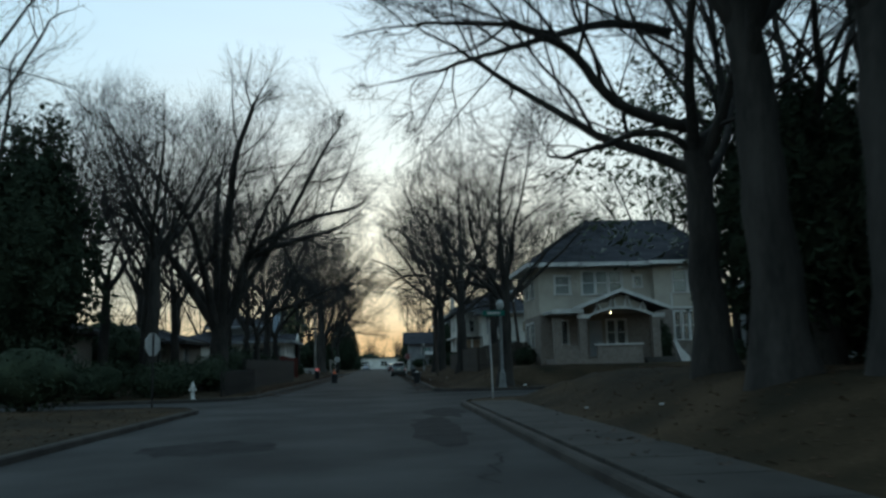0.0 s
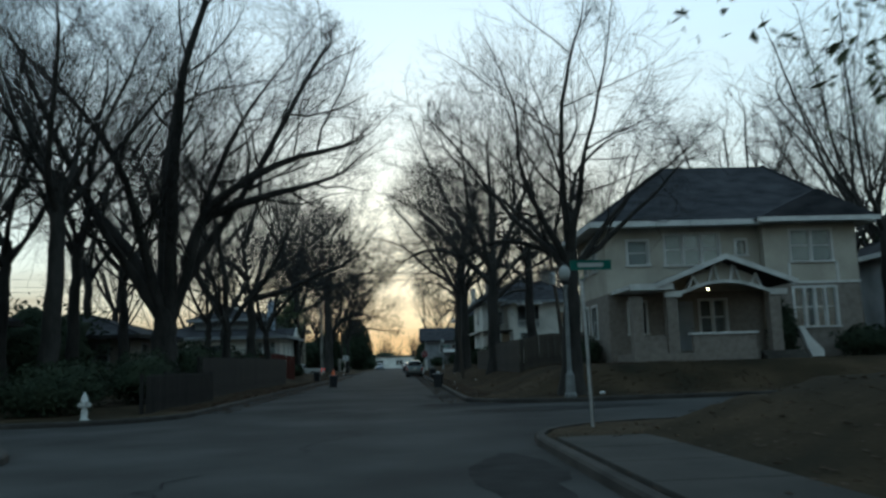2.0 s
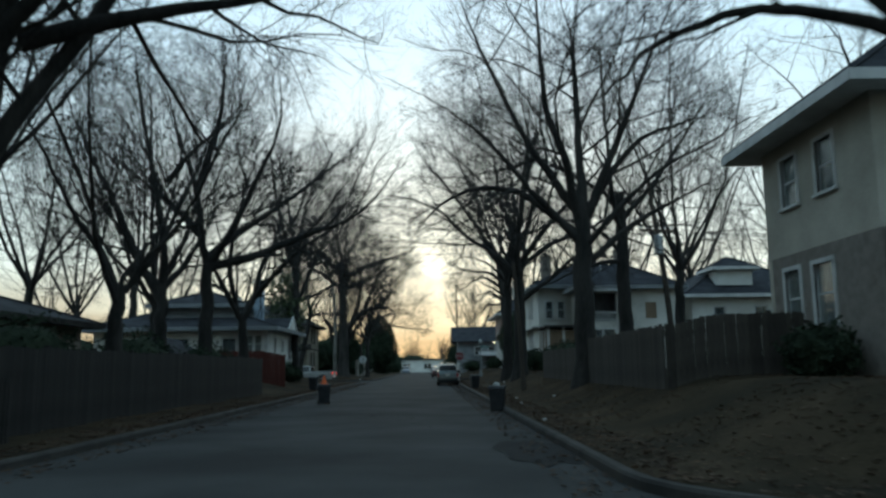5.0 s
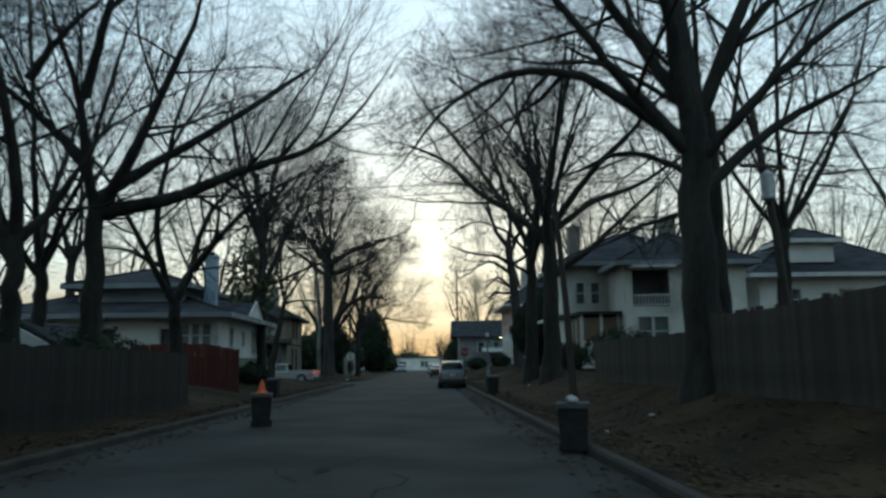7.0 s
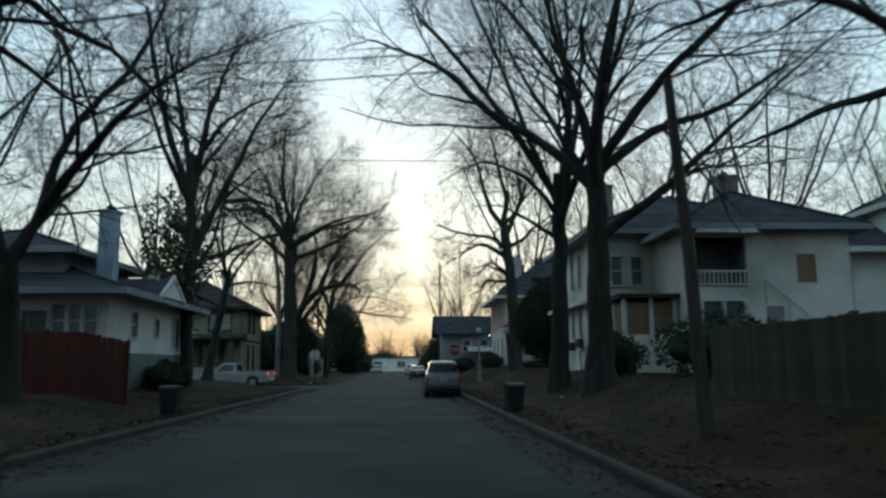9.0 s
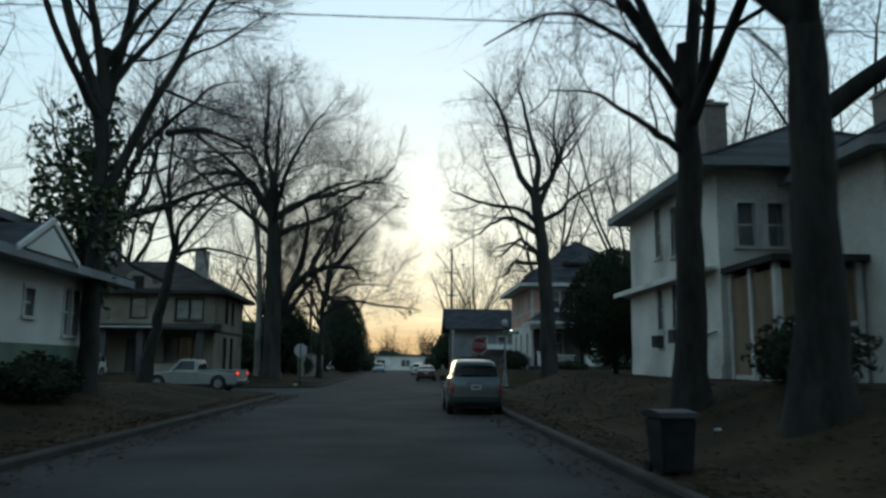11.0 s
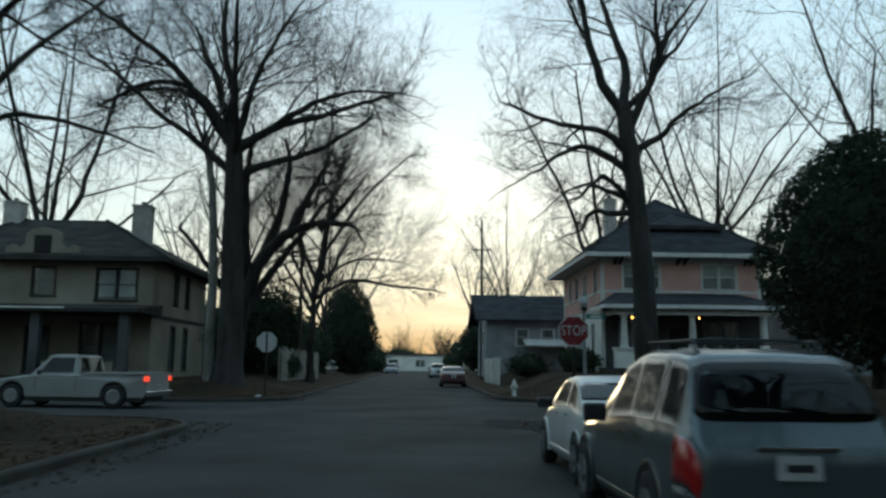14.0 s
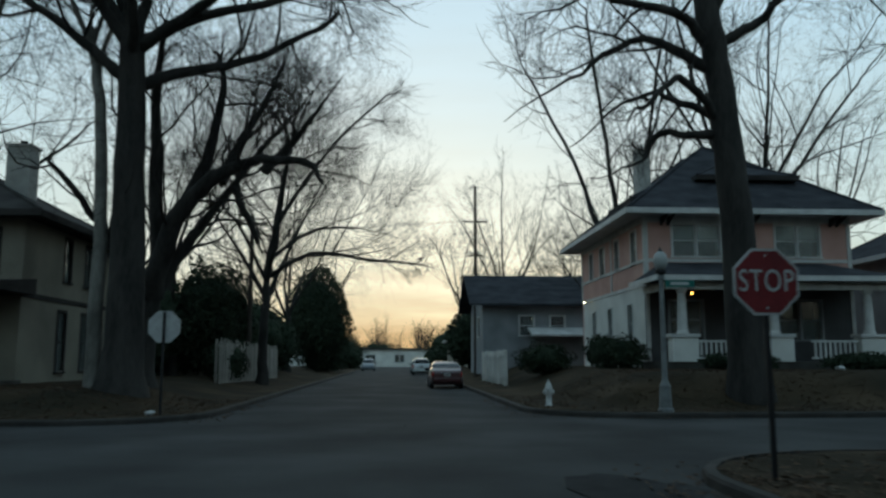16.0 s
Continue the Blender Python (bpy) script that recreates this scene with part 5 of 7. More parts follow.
wall(G, OFFWHITE, "S", 95, -20, -9, 1.9, 3.9, hg)
for h in hg:
    window(G, "S", 95, *h, lights=3 if h[0] == -10.85 else 1, sash=h[0] == -10.85, blind=1.0 if h[0] == -10.85 else 0.0)
hg = [(97.4, 98.0, 2.5, 3.4), (100.2, 100.7, 2.6, 3.3), (102.6, 103.6, 2.2, 3.5)]
wall(G, OFFWHITE, "E", -9, 95, 105, 1.9, 3.9, hg)
for h in hg:
    window(G, "E", -9, *h, lights=2 if h[0] > 102 else 1)
wall(G, GREEN_BASE, "S", 94.97, -20.03, -8.97, 0.3, 1.9)
wall(G, GREEN_BASE, "E", -8.97, 94.97, 105.03, 0.3, 1.9)
wall(G, OFFWHITE, "N", 105, -20, -9, 0.3, 3.9)
wall(G, OFFWHITE, "W", -20, 95, 105, 0.3, 3.9)
hip_roof(G, SHINGLE, -20, -9, 95, 105, 4.0, 5.9, 0.8, trim=GREY_WALL)
b = bmesh.new()
prism(b, [(97.9, 4.0), (99.5, 4.85), (101.1, 4.0)], "x", -11.5, -8.15)
wpart("gable", b, SHINGLE, G)
b = bmesh.new()
prism(b, [(97.8, 3.92), (99.5, 4.82), (101.2, 3.92), (101.2, 4.07), (99.5, 4.98), (97.8, 4.07)], "x", -8.15, -8.08)
wpart("bargeboard", b, TRIM, G)
b = bmesh.new()
prism(b, [(98.2, 4.03), (99.5, 4.72), (100.8, 4.03)], "x", -8.16, -8.1)
wpart("gable_face", b, OFFWHITE, G)
b = bmesh.new()
box(b, -16.5, -11.2, 96.5, 103.5, 4.2, 5.6)
wpart("upper_storey", b, GREY_WALL, G)
hip_roof(G, SHINGLE, -16.5, -11.2, 96.5, 103.5, 5.6, 6.7, 0.6, trim=GREY_WALL)
chimney(G, -10.45, -9.85, 97.6, 98.2, 4.2, 7.15, BLUE_CHIMNEY)
wpart("corner_panel", bx(-9.2, -8.96, 94.94, 95.6, 1.95, 3.85), TRIM, G)

# small white-gabled garage behind the dark fence
g2 = house_empty("garage", -12.4, 82.5, 0.5, "small garage with a white gable behind the dark fence", "garage")
wpart("wall", bx(-14.2, -11.0, 82.6, 88, 0.3, 2.0), OFFWHITE, g2)
b = bmesh.new()
prism(b, [(-14.2, 2.0), (-12.6, 2.85), (-11.0, 2.0)], "y", 82.6, 88)
wpart("gable", b, TRIM, g2)
b = bmesh.new()
prism(b, [(-14.5, 1.9), (-12.6, 2.95), (-10.7, 1.9), (-10.7, 2.0), (-12.6, 3.06), (-14.5, 2.0)], "y", 82.75, 88.3)
wpart("roof", b, SHINGLE, g2)

# long low grey house among the trees on the left, and one more behind the fence
for (x0, x1, y0, y1, ze, zr, lab) in ((-27, -13.5, 70.5, 78, 3.3, 4.8, "low grey house half hidden behind trees and fence"), (-30, -16, 52.5, 61, 3.6, 5.6, "dim grey house deep behind the trees")):
    H = house_empty("house", x0, y0, 0.4, lab)
    hh = [(x0 + 1.5, x0 + 2.6, 1.6, 2.9), (x1 - 5.5, x1 - 4.2, 1.6, 2.9), (x1 - 2.6, x1 - 1.2, 1.6, 2.9)]
    # grey walls take the darker brick colour to stand for the trees' shade
    wall(H, BRICK_BASE, "S", y0, x0, x1, 0.2, ze, hh)
    for h in hh:
        window(H, "S", y0, *h, lights=2, blind=0.5, trim=GREY_WALL)
    wall(H, BRICK_BASE, "E", x1, y0, y1, 0.2, ze, [(y0 + 2, y0 + 3.2, 1.6, 2.9)])
    window(H, "E", x1, y0 + 2, y0 + 3.2, 1.6, 2.9, trim=GREY_WALL)
    wall(H, BRICK_BASE, "N", y1, x0, x1, 0.2, ze)
    wall(H, BRICK_BASE, "W", x0, y0, y1, 0.2, ze)
    hip_roof(H, SHINGLE, x0, x1, y0, y1, ze + 0.05, zr, 0.7, trim=BROWN_SHINGLE)

# grey-white house past the pink one
Q = house_empty("house", 5.6, 160, 0.8, "plain grey-white gabled house past the pink one")
hq = [(8.0, 8.9, 3.0, 4.2), (10.0, 10.9, 3.0, 4.2)]
wall(Q, GREY_WALL, "S", 160, 5.6, 13, 0.5, 4.9, hq)
for h in hq:
    window(Q, "S", 160, *h)
wall(Q, GREY_WALL, "W", 5.6, 160, 168, 0.5, 4.9, [(162, 163, 3.0, 4.2)])
window(Q, "W", 5.6, 162, 163, 3.0, 4.2)
wall(Q, GREY_WALL, "N", 168, 5.6, 13, 0.5, 4.9)
wall(Q, GREY_WALL, "E", 13, 160, 168, 0.5, 4.9)
b = bmesh.new()
prism(b, [(159.3, 4.85), (164, 7.1), (168.7, 4.85), (168.7, 4.98), (164, 7.25), (159.3, 4.98)], "x", 4.7, 13.6)
wpart("roof", b, SHINGLE, Q)
b = bmesh.new()
prism(b, [(160, 4.9), (164, 6.9), (168, 4.9)], "x", 5.6, 13)
wpart("gable", b, GREY_WALL, Q)
b = bmesh.new()
prism(b, [(158.3, 3.0), (160, 3.5), (160, 3.35), (158.3, 2.88)], "x", 8.5, 13)
wpart("porch_roof", b, TRIM, Q)

# far houses along the street
for k, (x0, x1, y0, y1, z1, zr, wm) in enumerate(((7, 14, 186, 196, 5.6, 8.0, OFFWHITE), (-27, -18, 178, 188, 3.8, 6.0, GREY_WALL), (7, 15, 206, 216, 3.8, 6.2, TAN_STUCCO), (-17, -8, 212, 222, 4.0, 6.4, OFFWHITE), (24, 34, 142, 152, 6.4, 9.6, GREY_WALL), (26, 38, 58, 68, 6.0, 9.0, GREY_WALL))):
    H = house_empty("house", x0, y0, 0.5, "plain house among bare trees along the street")
    s = 1 if x0 > 0 else -1
    hh = [(x0 + 1.2, x0 + 2.2, z1 - 1.9, z1 - 0.7), (x1 - 2.4, x1 - 1.4, z1 - 1.9, z1 - 0.7)]
    wall(H, wm, "S", y0, x0, x1, 0.0, z1, hh)
    for h in hh:
        window(H, "S", y0, *h)
    wall(H, wm, "W", x0, y0, y1, 0.0, z1)
    wall(H, wm, "E", x1, y0, y1, 0.0, z1)
    wall(H, wm, "N", y1, x0, x1, 0.0, z1)
    hip_roof(H, SHINGLE, x0, x1, y0, y1, z1 + 0.05, zr, 0.6)
F = house_empty("building", -14, 276, 0.0, "long low white building closing the far end of the street", "building")
wall(F, OFFWHITE, "S", 276, -22, 12, -0.1, 3.4, [(u, u + 2.0, 0.9, 2.4) for u in (-18, -12, -6, 0, 6)])
for u in (-18, -12, -6, 0, 6):
    window(F, "S", 276, u, u + 2.0, 0.9, 2.4, lights=2, sash=False)
wpart("roof", bx(-22.5, 12.5, 275.6, 290, 3.4, 3.8), CONCRETE, F)
wpart("wall", bx(-22, 12, 289.8, 290, -0.1, 3.4), OFFWHITE, F)


# ---- vehicles ----
def quad_panel(name, pts, mat, parent, thick=0.006):
    """A thin pane or plate through four points, raised a little along its normal."""
    b = bmesh.new()
    p = [Vector(q) for q in pts]
    n = (p[1] - p[0]).cross(p[2] - p[0]).normalized()
    lo = [b.verts.new(q + n * 0.001) for q in p]
    hi = [b.verts.new(q + n * thick) for q in p]
    k = len(p)
    b.faces.new(lo[::-1])
    b.faces.new(hi)
    for i in range(k):
        b.faces.new((lo[i], lo[(i + 1) % k], hi[(i + 1) % k], hi[i]))
    return part(name, b, mat, parent)


def wheel(parent, x, y, r, w, name="wheel"):
    s = 1 if x > 0 else -1
    b = bmesh.new()
    lathe(b, [(r * 0.62, -w / 2), (r * 0.9, -w / 2), (r, -w * 0.35), (r, w * 0.35), (r * 0.9, w / 2), (r * 0.62, w / 2)], 28)
    bmesh.ops.rotate(b, verts=b.verts, matrix=Matrix.Rotation(radians(90), 3, "Y"))
    bmesh.ops.translate(b, verts=b.verts, vec=(x, y, r))
    t = part(name, b, TYRE, parent, smooth=False)
    b = bmesh.new()
    lathe(b, [(r * 0.6, -0.01), (r * 0.62, 0.02), (r * 0.5, 0.03), (r * 0.16, 0.012), (r * 0.14, 0.035), (0.01, 0.04)], 20)
    for k in range(5):
        a = 2 * math.pi * k / 5
        m = Matrix.Rotation(a, 4, "Z") @ Matrix.Translation((r * 0.34, 0, 0.025)) @ Matrix.Diagonal((r * 0.5, 0.07, 0.03, 1))
        bmesh.ops.create_cube(b, size=1.0, matrix=m)
    bmesh.ops.rotate(b, verts=b.verts, matrix=Matrix.Rotation(radians(90 * s), 3, "Y"))
    bmesh.ops.translate(b, verts=b.verts, vec=(x + s * w * 0.42, y, r))
    part("rim", b, RIM, t)


def car(name, x, y, z, heading, kind, colour, lower, label, tail=None, roof_rails=False):
    """A vehicle with its nose towards +y before it is turned: body, cabin, panes, lamps, wheels, mirrors, plate, bumpers."""
    S = {"sedan": dict(L=4.05, W=1.6, belt=0.84, H=1.34, hood=0.80, nose=0.6, tailz=0.9, r=0.3, ax=(-1.2, 1.25), cab=(-1.5, -0.85, 0.35, 1.05)),
         "suv": dict(L=4.15, W=1.66, belt=0.93, H=1.56, hood=0.92, nose=0.72, tailz=0.93, r=0.33, ax=(-1.22, 1.25), cab=(-2.02, -1.78, 0.3, 0.98)),
         "pickup": dict(L=5.2, W=1.82, belt=1.02, H=1.62, hood=1.0, nose=0.82, tailz=1.02, r=0.36, ax=(-1.55, 1.7), cab=(-0.42, -0.3, 0.62, 1.15))}[kind]
    L, W, r = S["L"], S["W"], S["r"]
    e = thing(name, x, y, z, heading, label, "pickup truck" if kind == "pickup" else "car", "parked vehicles")
    zb, ra = 0.24 if kind != "pickup" else 0.34, r + 0.07
    pts = [(-L / 2 + 0.1, zb)]
    for c in S["ax"]:
        a0 = math.acos(min(1, max(-1, 0.0)))
        base = math.asin((zb - r) / ra) if abs(zb - r) < ra else 0
        for k in range(11):
            a = math.pi - base + (2 * base - math.pi) * k / 10
            pts.append((c + ra * math.cos(a), r + ra * math.sin(a)))
    pts += [(L / 2 - 0.12, zb), (L / 2, zb + 0.14), (L / 2, S["nose"] - 0.08), (L / 2 - 0.1, S["nose"]), (S["cab"][3] + 0.05, S["hood"]), (S["cab"][3] - 0.05, S["belt"])]
    if kind == "pickup":
        pts += [(-0.4, S["belt"]), (-L / 2 + 0.04, S["belt"]), (-L / 2 + 0.02, zb + 0.2)]
    elif kind == "suv":
        pts += [(-L / 2 + 0.06, S["belt"]), (-L / 2, 0.7), (-L / 2 + 0.02, zb + 0.1)]
    else:
        pts += [(S["cab"][0] + 0.05, S["belt"] + 0.03), (-L / 2 + 0.1, S["tailz"] - 0.02), (-L / 2, 0.72), (-L / 2 + 0.03, zb + 0.1)]
    b = bmesh.new()
    prism(b, pts, "x", -W / 2, W / 2)
    edge = [q for q in b.edges if abs(q.verts[0].co.x - q.verts[1].co.x) < 1e-4 and max(q.verts[0].co.z, q.verts[1].co.z) > 0.5]
    bmesh.ops.bevel(b, geom=edge, offset=0.07, segments=3, affect="EDGES", profile=0.6)
    for v in b.verts:
        t = abs(v.co.y) / (L / 2)
        v.co.x *= 1 - 0.1 * max(0, t - 0.72) / 0.28
        if v.co.z < 0.6:
            v.co.x *= 0.985
    part("body", b, colour, e, smooth=False)
    if lower is not None:
        for s in (-1, 1):
            b = bmesh.new()
            box(b, s * W / 2 - 0.012, s * W / 2 + 0.014, S["ax"][0] + ra + 0.03, S["ax"][1] - ra - 0.03, zb + 0.02, zb + 0.2)
            part("sill_cladding", b, lower, e)
    # cabin: a frame of roof and pillars with panes set in
    c0, c1, c2, c3 = S["cab"]
    zt, zb2 = S["H"], S["belt"] - 0.02
    wb, wt = W / 2 - 0.05, W / 2 - 0.2
    b = bmesh.new()
    lo = [(-wb, c0), (wb, c0), (wb, c3), (-wb, c3)]
    hi = [(-wt, c1), (wt, c1), (wt, c2), (-wt, c2)]
    vl = [b.verts.new((u, v, zb2)) for u, v in lo]
    vh = [b.verts.new((u, v, zt - 0.03)) for u, v in hi]
    vt = [b.verts.new((u * 0.86, v + (0.14 if k < 2 else -0.14), zt)) for k, (u, v) in enumerate(hi)]
    for k in range(4):
        b.faces.new((vl[k], vl[(k + 1) % 4], vh[(k + 1) % 4], vh[k]))
        b.faces.new((vh[k], vh[(k + 1) % 4], vt[(k + 1) % 4], vt[k]))
    b.faces.new(vt)
    b.faces.new(vl[::-1])
    bmesh.ops.recalc_face_normals(b, faces=b.faces)
    eds = [q for q in b.edges if max(q.verts[0].co.z, q.verts[1].co.z) > zb2 + 0.1]
    bmesh.ops.bevel(b, geom=eds, offset=0.03, segments=2, affect="EDGES")
    part("cabin", b, colour, e)

    def lerp2(p00, p10, p11, p01, u, v):
        a = Vector(p00).lerp(Vector(p10), u)
        c = Vector(p01).lerp(Vector(p11), u)
        return a.lerp(c, v)

    L3 = [Vector((u, v, zb2)) for u, v in lo]
    H3 = [Vector((u, v, zt - 0.03)) for u, v in hi]

    def pane(name_, a, bq, u0, u1, v0=0.12, v1=0.9):
        q = [lerp2(L3[a], L3[bq], H3[bq], H3[a], u, v) for u, v in ((u0, v0), (u1, v0), (u1, v1), (u0, v1))]
        quad_panel(name_, q, CAR_GLASS, e)

    pane("rear_window", 0, 1, 0.08, 0.92)
    pane("windscreen", 2, 3, 0.06, 0.94)
    if kind == "pickup":
        pane("side_window", 1, 2, 0.12, 0.86)
        pane("side_window", 3, 0, 0.14, 0.88)
    else:
        cuts = ((0.06, 0.3), (0.33, 0.62), (0.65, 0.93)) if kind == "suv" else ((0.16, 0.5), (0.53, 0.88))
        for u0, u1 in cuts:
            pane("side_window", 1, 2, u0, u1)
            pane("side_window", 3, 0, 1 - u1, 1 - u0)
    for s in (-1, 1):
        b = bmesh.new()
        box(b, s * (W / 2 + 0.02) - 0.02, s * (W / 2 + 0.02) + s * 0.16, c3 - 0.42, c3 - 0.34, S["belt"] - 0.02, S["belt"] + 0.13, 0.02)
        m = part("mirror", b, BLACK, e)
        for yh in ((0.0,) if kind == "pickup" else (-0.75, 0.05)):
            b = bmesh.new()
            box(b, s * W / 2 - 0.02, s * W / 2 + s * 0.025, yh - 0.09 + 0.1, yh + 0.1 + 0.02, S["belt"] - 0.14, S["belt"] - 0.1)
            part("door_handle", b, colour if lower is None else BLACK, e)
        for yd in ((0.95, -0.35) if kind == "pickup" else (0.85, -0.1, -0.95)):
            b = bmesh.new()
            box(b, s * W / 2 - 0.01, s * W / 2 + s * 0.003, yd - 0.006, yd + 0.006, zb + 0.2, S["belt"] - 0.05)
            part("door_gap", b, BLACK, e)
        tz = (S["tailz"] - 0.24, S["tailz"] - 0.04) if kind != "suv" else (0.66, 1.0)
        b = bmesh.new()
        box(b, s * (W / 2 - 0.16), s * (W / 2 - 0.02), -L / 2 - 0.015, -L / 2 + 0.12, tz[0] + 0.05, tz[1], 0.015)
        part("tail_lamp", b, tail or RED_LENS, e)
        b = bmesh.new()
        box(b, s * (W / 2 - 0.36), s * (W / 2 - 0.06), L / 2 - 0.12, L / 2 + 0.012, S["nose"] - 0.2, S["nose"] - 0.05, 0.015)
        part("headlamp", b, CLEAR_LENS, e)
        for c in S["ax"]:
            wheel(e, s * (W / 2 - 0.1), c, r, 0.2)
    b = bmesh.new()
    box(b, -W / 2 + 0.06, W / 2 - 0.06, -L / 2 - 0.07, -L / 2 + 0.05, 0.36, 0.54, 0.03)
    part("rear_bumper", b, CHROME if kind == "pickup" else (lower or colour), e)
    b = bmesh.new()
    box(b, -W / 2 + 0.06, W / 2 - 0.06, L / 2 - 0.05, L / 2 + 0.06, 0.34, 0.52, 0.03)
    part("front_bumper", b, CHROME if kind == "pickup" else (lower or colour), e)
    pz = 0.58 if kind == "pickup" else 0.66
    pl = part("number_plate", bx(-0.16, 0.16, -L / 2 - 0.03, -L / 2 - 0.012, pz, pz + 0.15), SIGN_WHITE, e)
    part("plate_bar", bx(-0.1, 0.1, -L / 2 - 0.034, -L / 2 - 0.03, pz + 0.05, pz + 0.1), BLACK, pl)
    if kind == "pickup":
        # the bed is solid; a black sheet on top paints its shaded hollow
        b = bmesh.new()
        box(b, -W / 2 + 0.08, W / 2 - 0.08, -L / 2 + 0.1, -0.48, S["belt"] - 0.01, S["belt"] + 0.006)
        part("bed_shade_sheet", b, BLACK, e)
        b = bmesh.new()
        for s in (-1, 1):
            box(b, s * (W / 2 - 0.04) - 0.04, s * (W / 2 - 0.04) + 0.03, -L / 2 + 0.05, -0.46, S["belt"], S["belt"] + 0.07, 0.01)
        box(b, -W / 2 + 0.06, W / 2 - 0.06, -L / 2 + 0.02, -L / 2 + 0.09, S["belt"], S["belt"] + 0.07)
        part("bed_rail", b, colour, e)
    if roof_rails:
        for s in (-1, 1):
            b = bmesh.new()
            tube(b, [(s * 0.5, -1.5, zt - 0.01), (s * 0.5, -1.4, zt + 0.07), (s * 0.5, 0.0, zt + 0.07), (s * 0.5, 0.12, zt - 0.01)], 0.016)
            part("roof_rail", b, BLACK, e)
        for yy in (-1.2, -0.3):
            b = bmesh.new()
            tube(b, [(-0.5, yy, zt + 0.07), (0.5, yy, zt + 0.07)], 0.014)
            part("roof_bar", b, BLACK, e)
    b = bmesh.new()
    box(b, -W / 2 + 0.12, W / 2 - 0.12, -L / 2 + 0.2, L / 2 - 0.2, 0.2, zb + 0.06)
    part("underbody", b, BLACK, e)
    return e


class Shell:
    """The skin of a car body, lofted along its length: stations of (y, top, belt, half width, bottom)."""

    def __init__(self, rows):
        self.rows = np.array(rows, float)
        self.n = len(rows) - 1

    def at(self, s, v, side):
        """A point at station s (a fraction between stations counts) and height step v from 0 (underside) to 10 (middle of the top)."""
        r = [float(np.interp(s, range(self.n + 1), self.rows[:, k])) for k in range(5)]
        y, top, belt, w, zb = r
        belt = min(belt, top - 0.03)
        h = top - belt
        wt = w * 0.955 - 0.3 * h
        mid = zb + (belt - zb) * 0.55
        prof = ((0.0, zb), (w * 0.9, zb), (w * 0.985, zb + (mid - zb) * 0.3), (w, mid), (w * 0.99, belt - (belt - mid) * 0.35), (w * 0.955, belt),
                (w * 0.945 - 0.03 * h, belt + 0.1 * h), (w * 0.95 - 0.2 * h, belt + 0.6 * h), (wt, belt + 0.9 * h), (wt * 0.84, belt + 0.98 * h), (0.0, belt + h))
        x = float(np.interp(v, range(11), [p[0] for p in prof]))
        z = float(np.interp(v, range(11), [p[1] for p in prof]))
        return Vector((side * x, y, z))

    def out(self, s, v, side):
        e = 0.05
        a = self.at(min(s + e, self.n), v, side) - self.at(max(s - e, 0), v, side)
        b = self.at(s, min(v + e, 9.999), side) - self.at(s, max(v - e, 0), side)
        n = a.cross(b) * side
        return n.normalized() if n.length > 1e-9 else Vector((0, 0, 1))

    def body(self):
        b = bmesh.new()
        vs = [0.0, 1.0, 2.0, 3.0, 4.0, 4.6, 5.0, 5.5, 6.0, 7.0, 8.0, 8.5, 9.0, 9.5, 10.0]
        loop = [(v, 1) for v in vs] + [(v, -1) for v in vs[-2:0:-1]]
        ss = [k / 3 for k in range(3 * self.n + 1)]
        rings = [[b.verts.new(self.at(s, v, d)) for v, d in loop] for s in ss]
        m = len(loop)
        for p, q in zip(rings, rings[1:]):
            for k in range(m):
                b.faces.new((p[k], p[(k + 1) % m], q[(k + 1) % m], q[k]))
        b.faces.new(rings[0])
        b.faces.new(rings[-1][::-1])
        bmesh.ops.recalc_face_normals(b, faces=b.faces)
        return b

    def patch(self, s0, s1, v0, v1, side, lift=0.006, m=8, k=6, slant=0.0, round_=0.0):
        """A raised piece of the skin between two stations and two height steps; side 0 spans the middle."""
        b = bmesh.new()
        grid = []
        for i in range(m + 1):
            row = []
            for j in range(k + 1):
                f, g = i / m, j / k
                cut = round_ * (abs(2 * g - 1) ** 4)
                a0, a1 = s0 + slant * g + cut * (s1 - s0), s1 - cut * (s1 - s0)
                s = a0 + (a1 - a0) * f
                if side:
                    v, d = v0 + (v1 - v0) * g, side
                else:
                    h = (v1 - v0) * (1 - abs(2 * g - 1))
                    v, d = v0 + h, (1 if g < 0.5 else -1)
                row.append(b.verts.new(self.at(s, v, d) + self.out(s, min(v, 9.9), d) * lift))
            grid.append(row)
        for i in range(m):
            for j in range(k):
                b.faces.new((grid[i][j], grid[i + 1][j], grid[i + 1][j + 1], grid[i][j + 1]))
        bmesh.ops.recalc_face_normals(b, faces=b.faces)
        mid = grid[m // 2][k // 2]
        if mid.link_faces and mid.link_faces[0].normal.dot(self.out((s0 + s1) / 2, 9.9 if not side else (v0 + v1) / 2, side or 1)) < 0:
            bmesh.ops.reverse_faces(b, faces=b.faces)
        bmesh.ops.solidify(b, geom=list(b.faces), thickness=0.004)
        return b


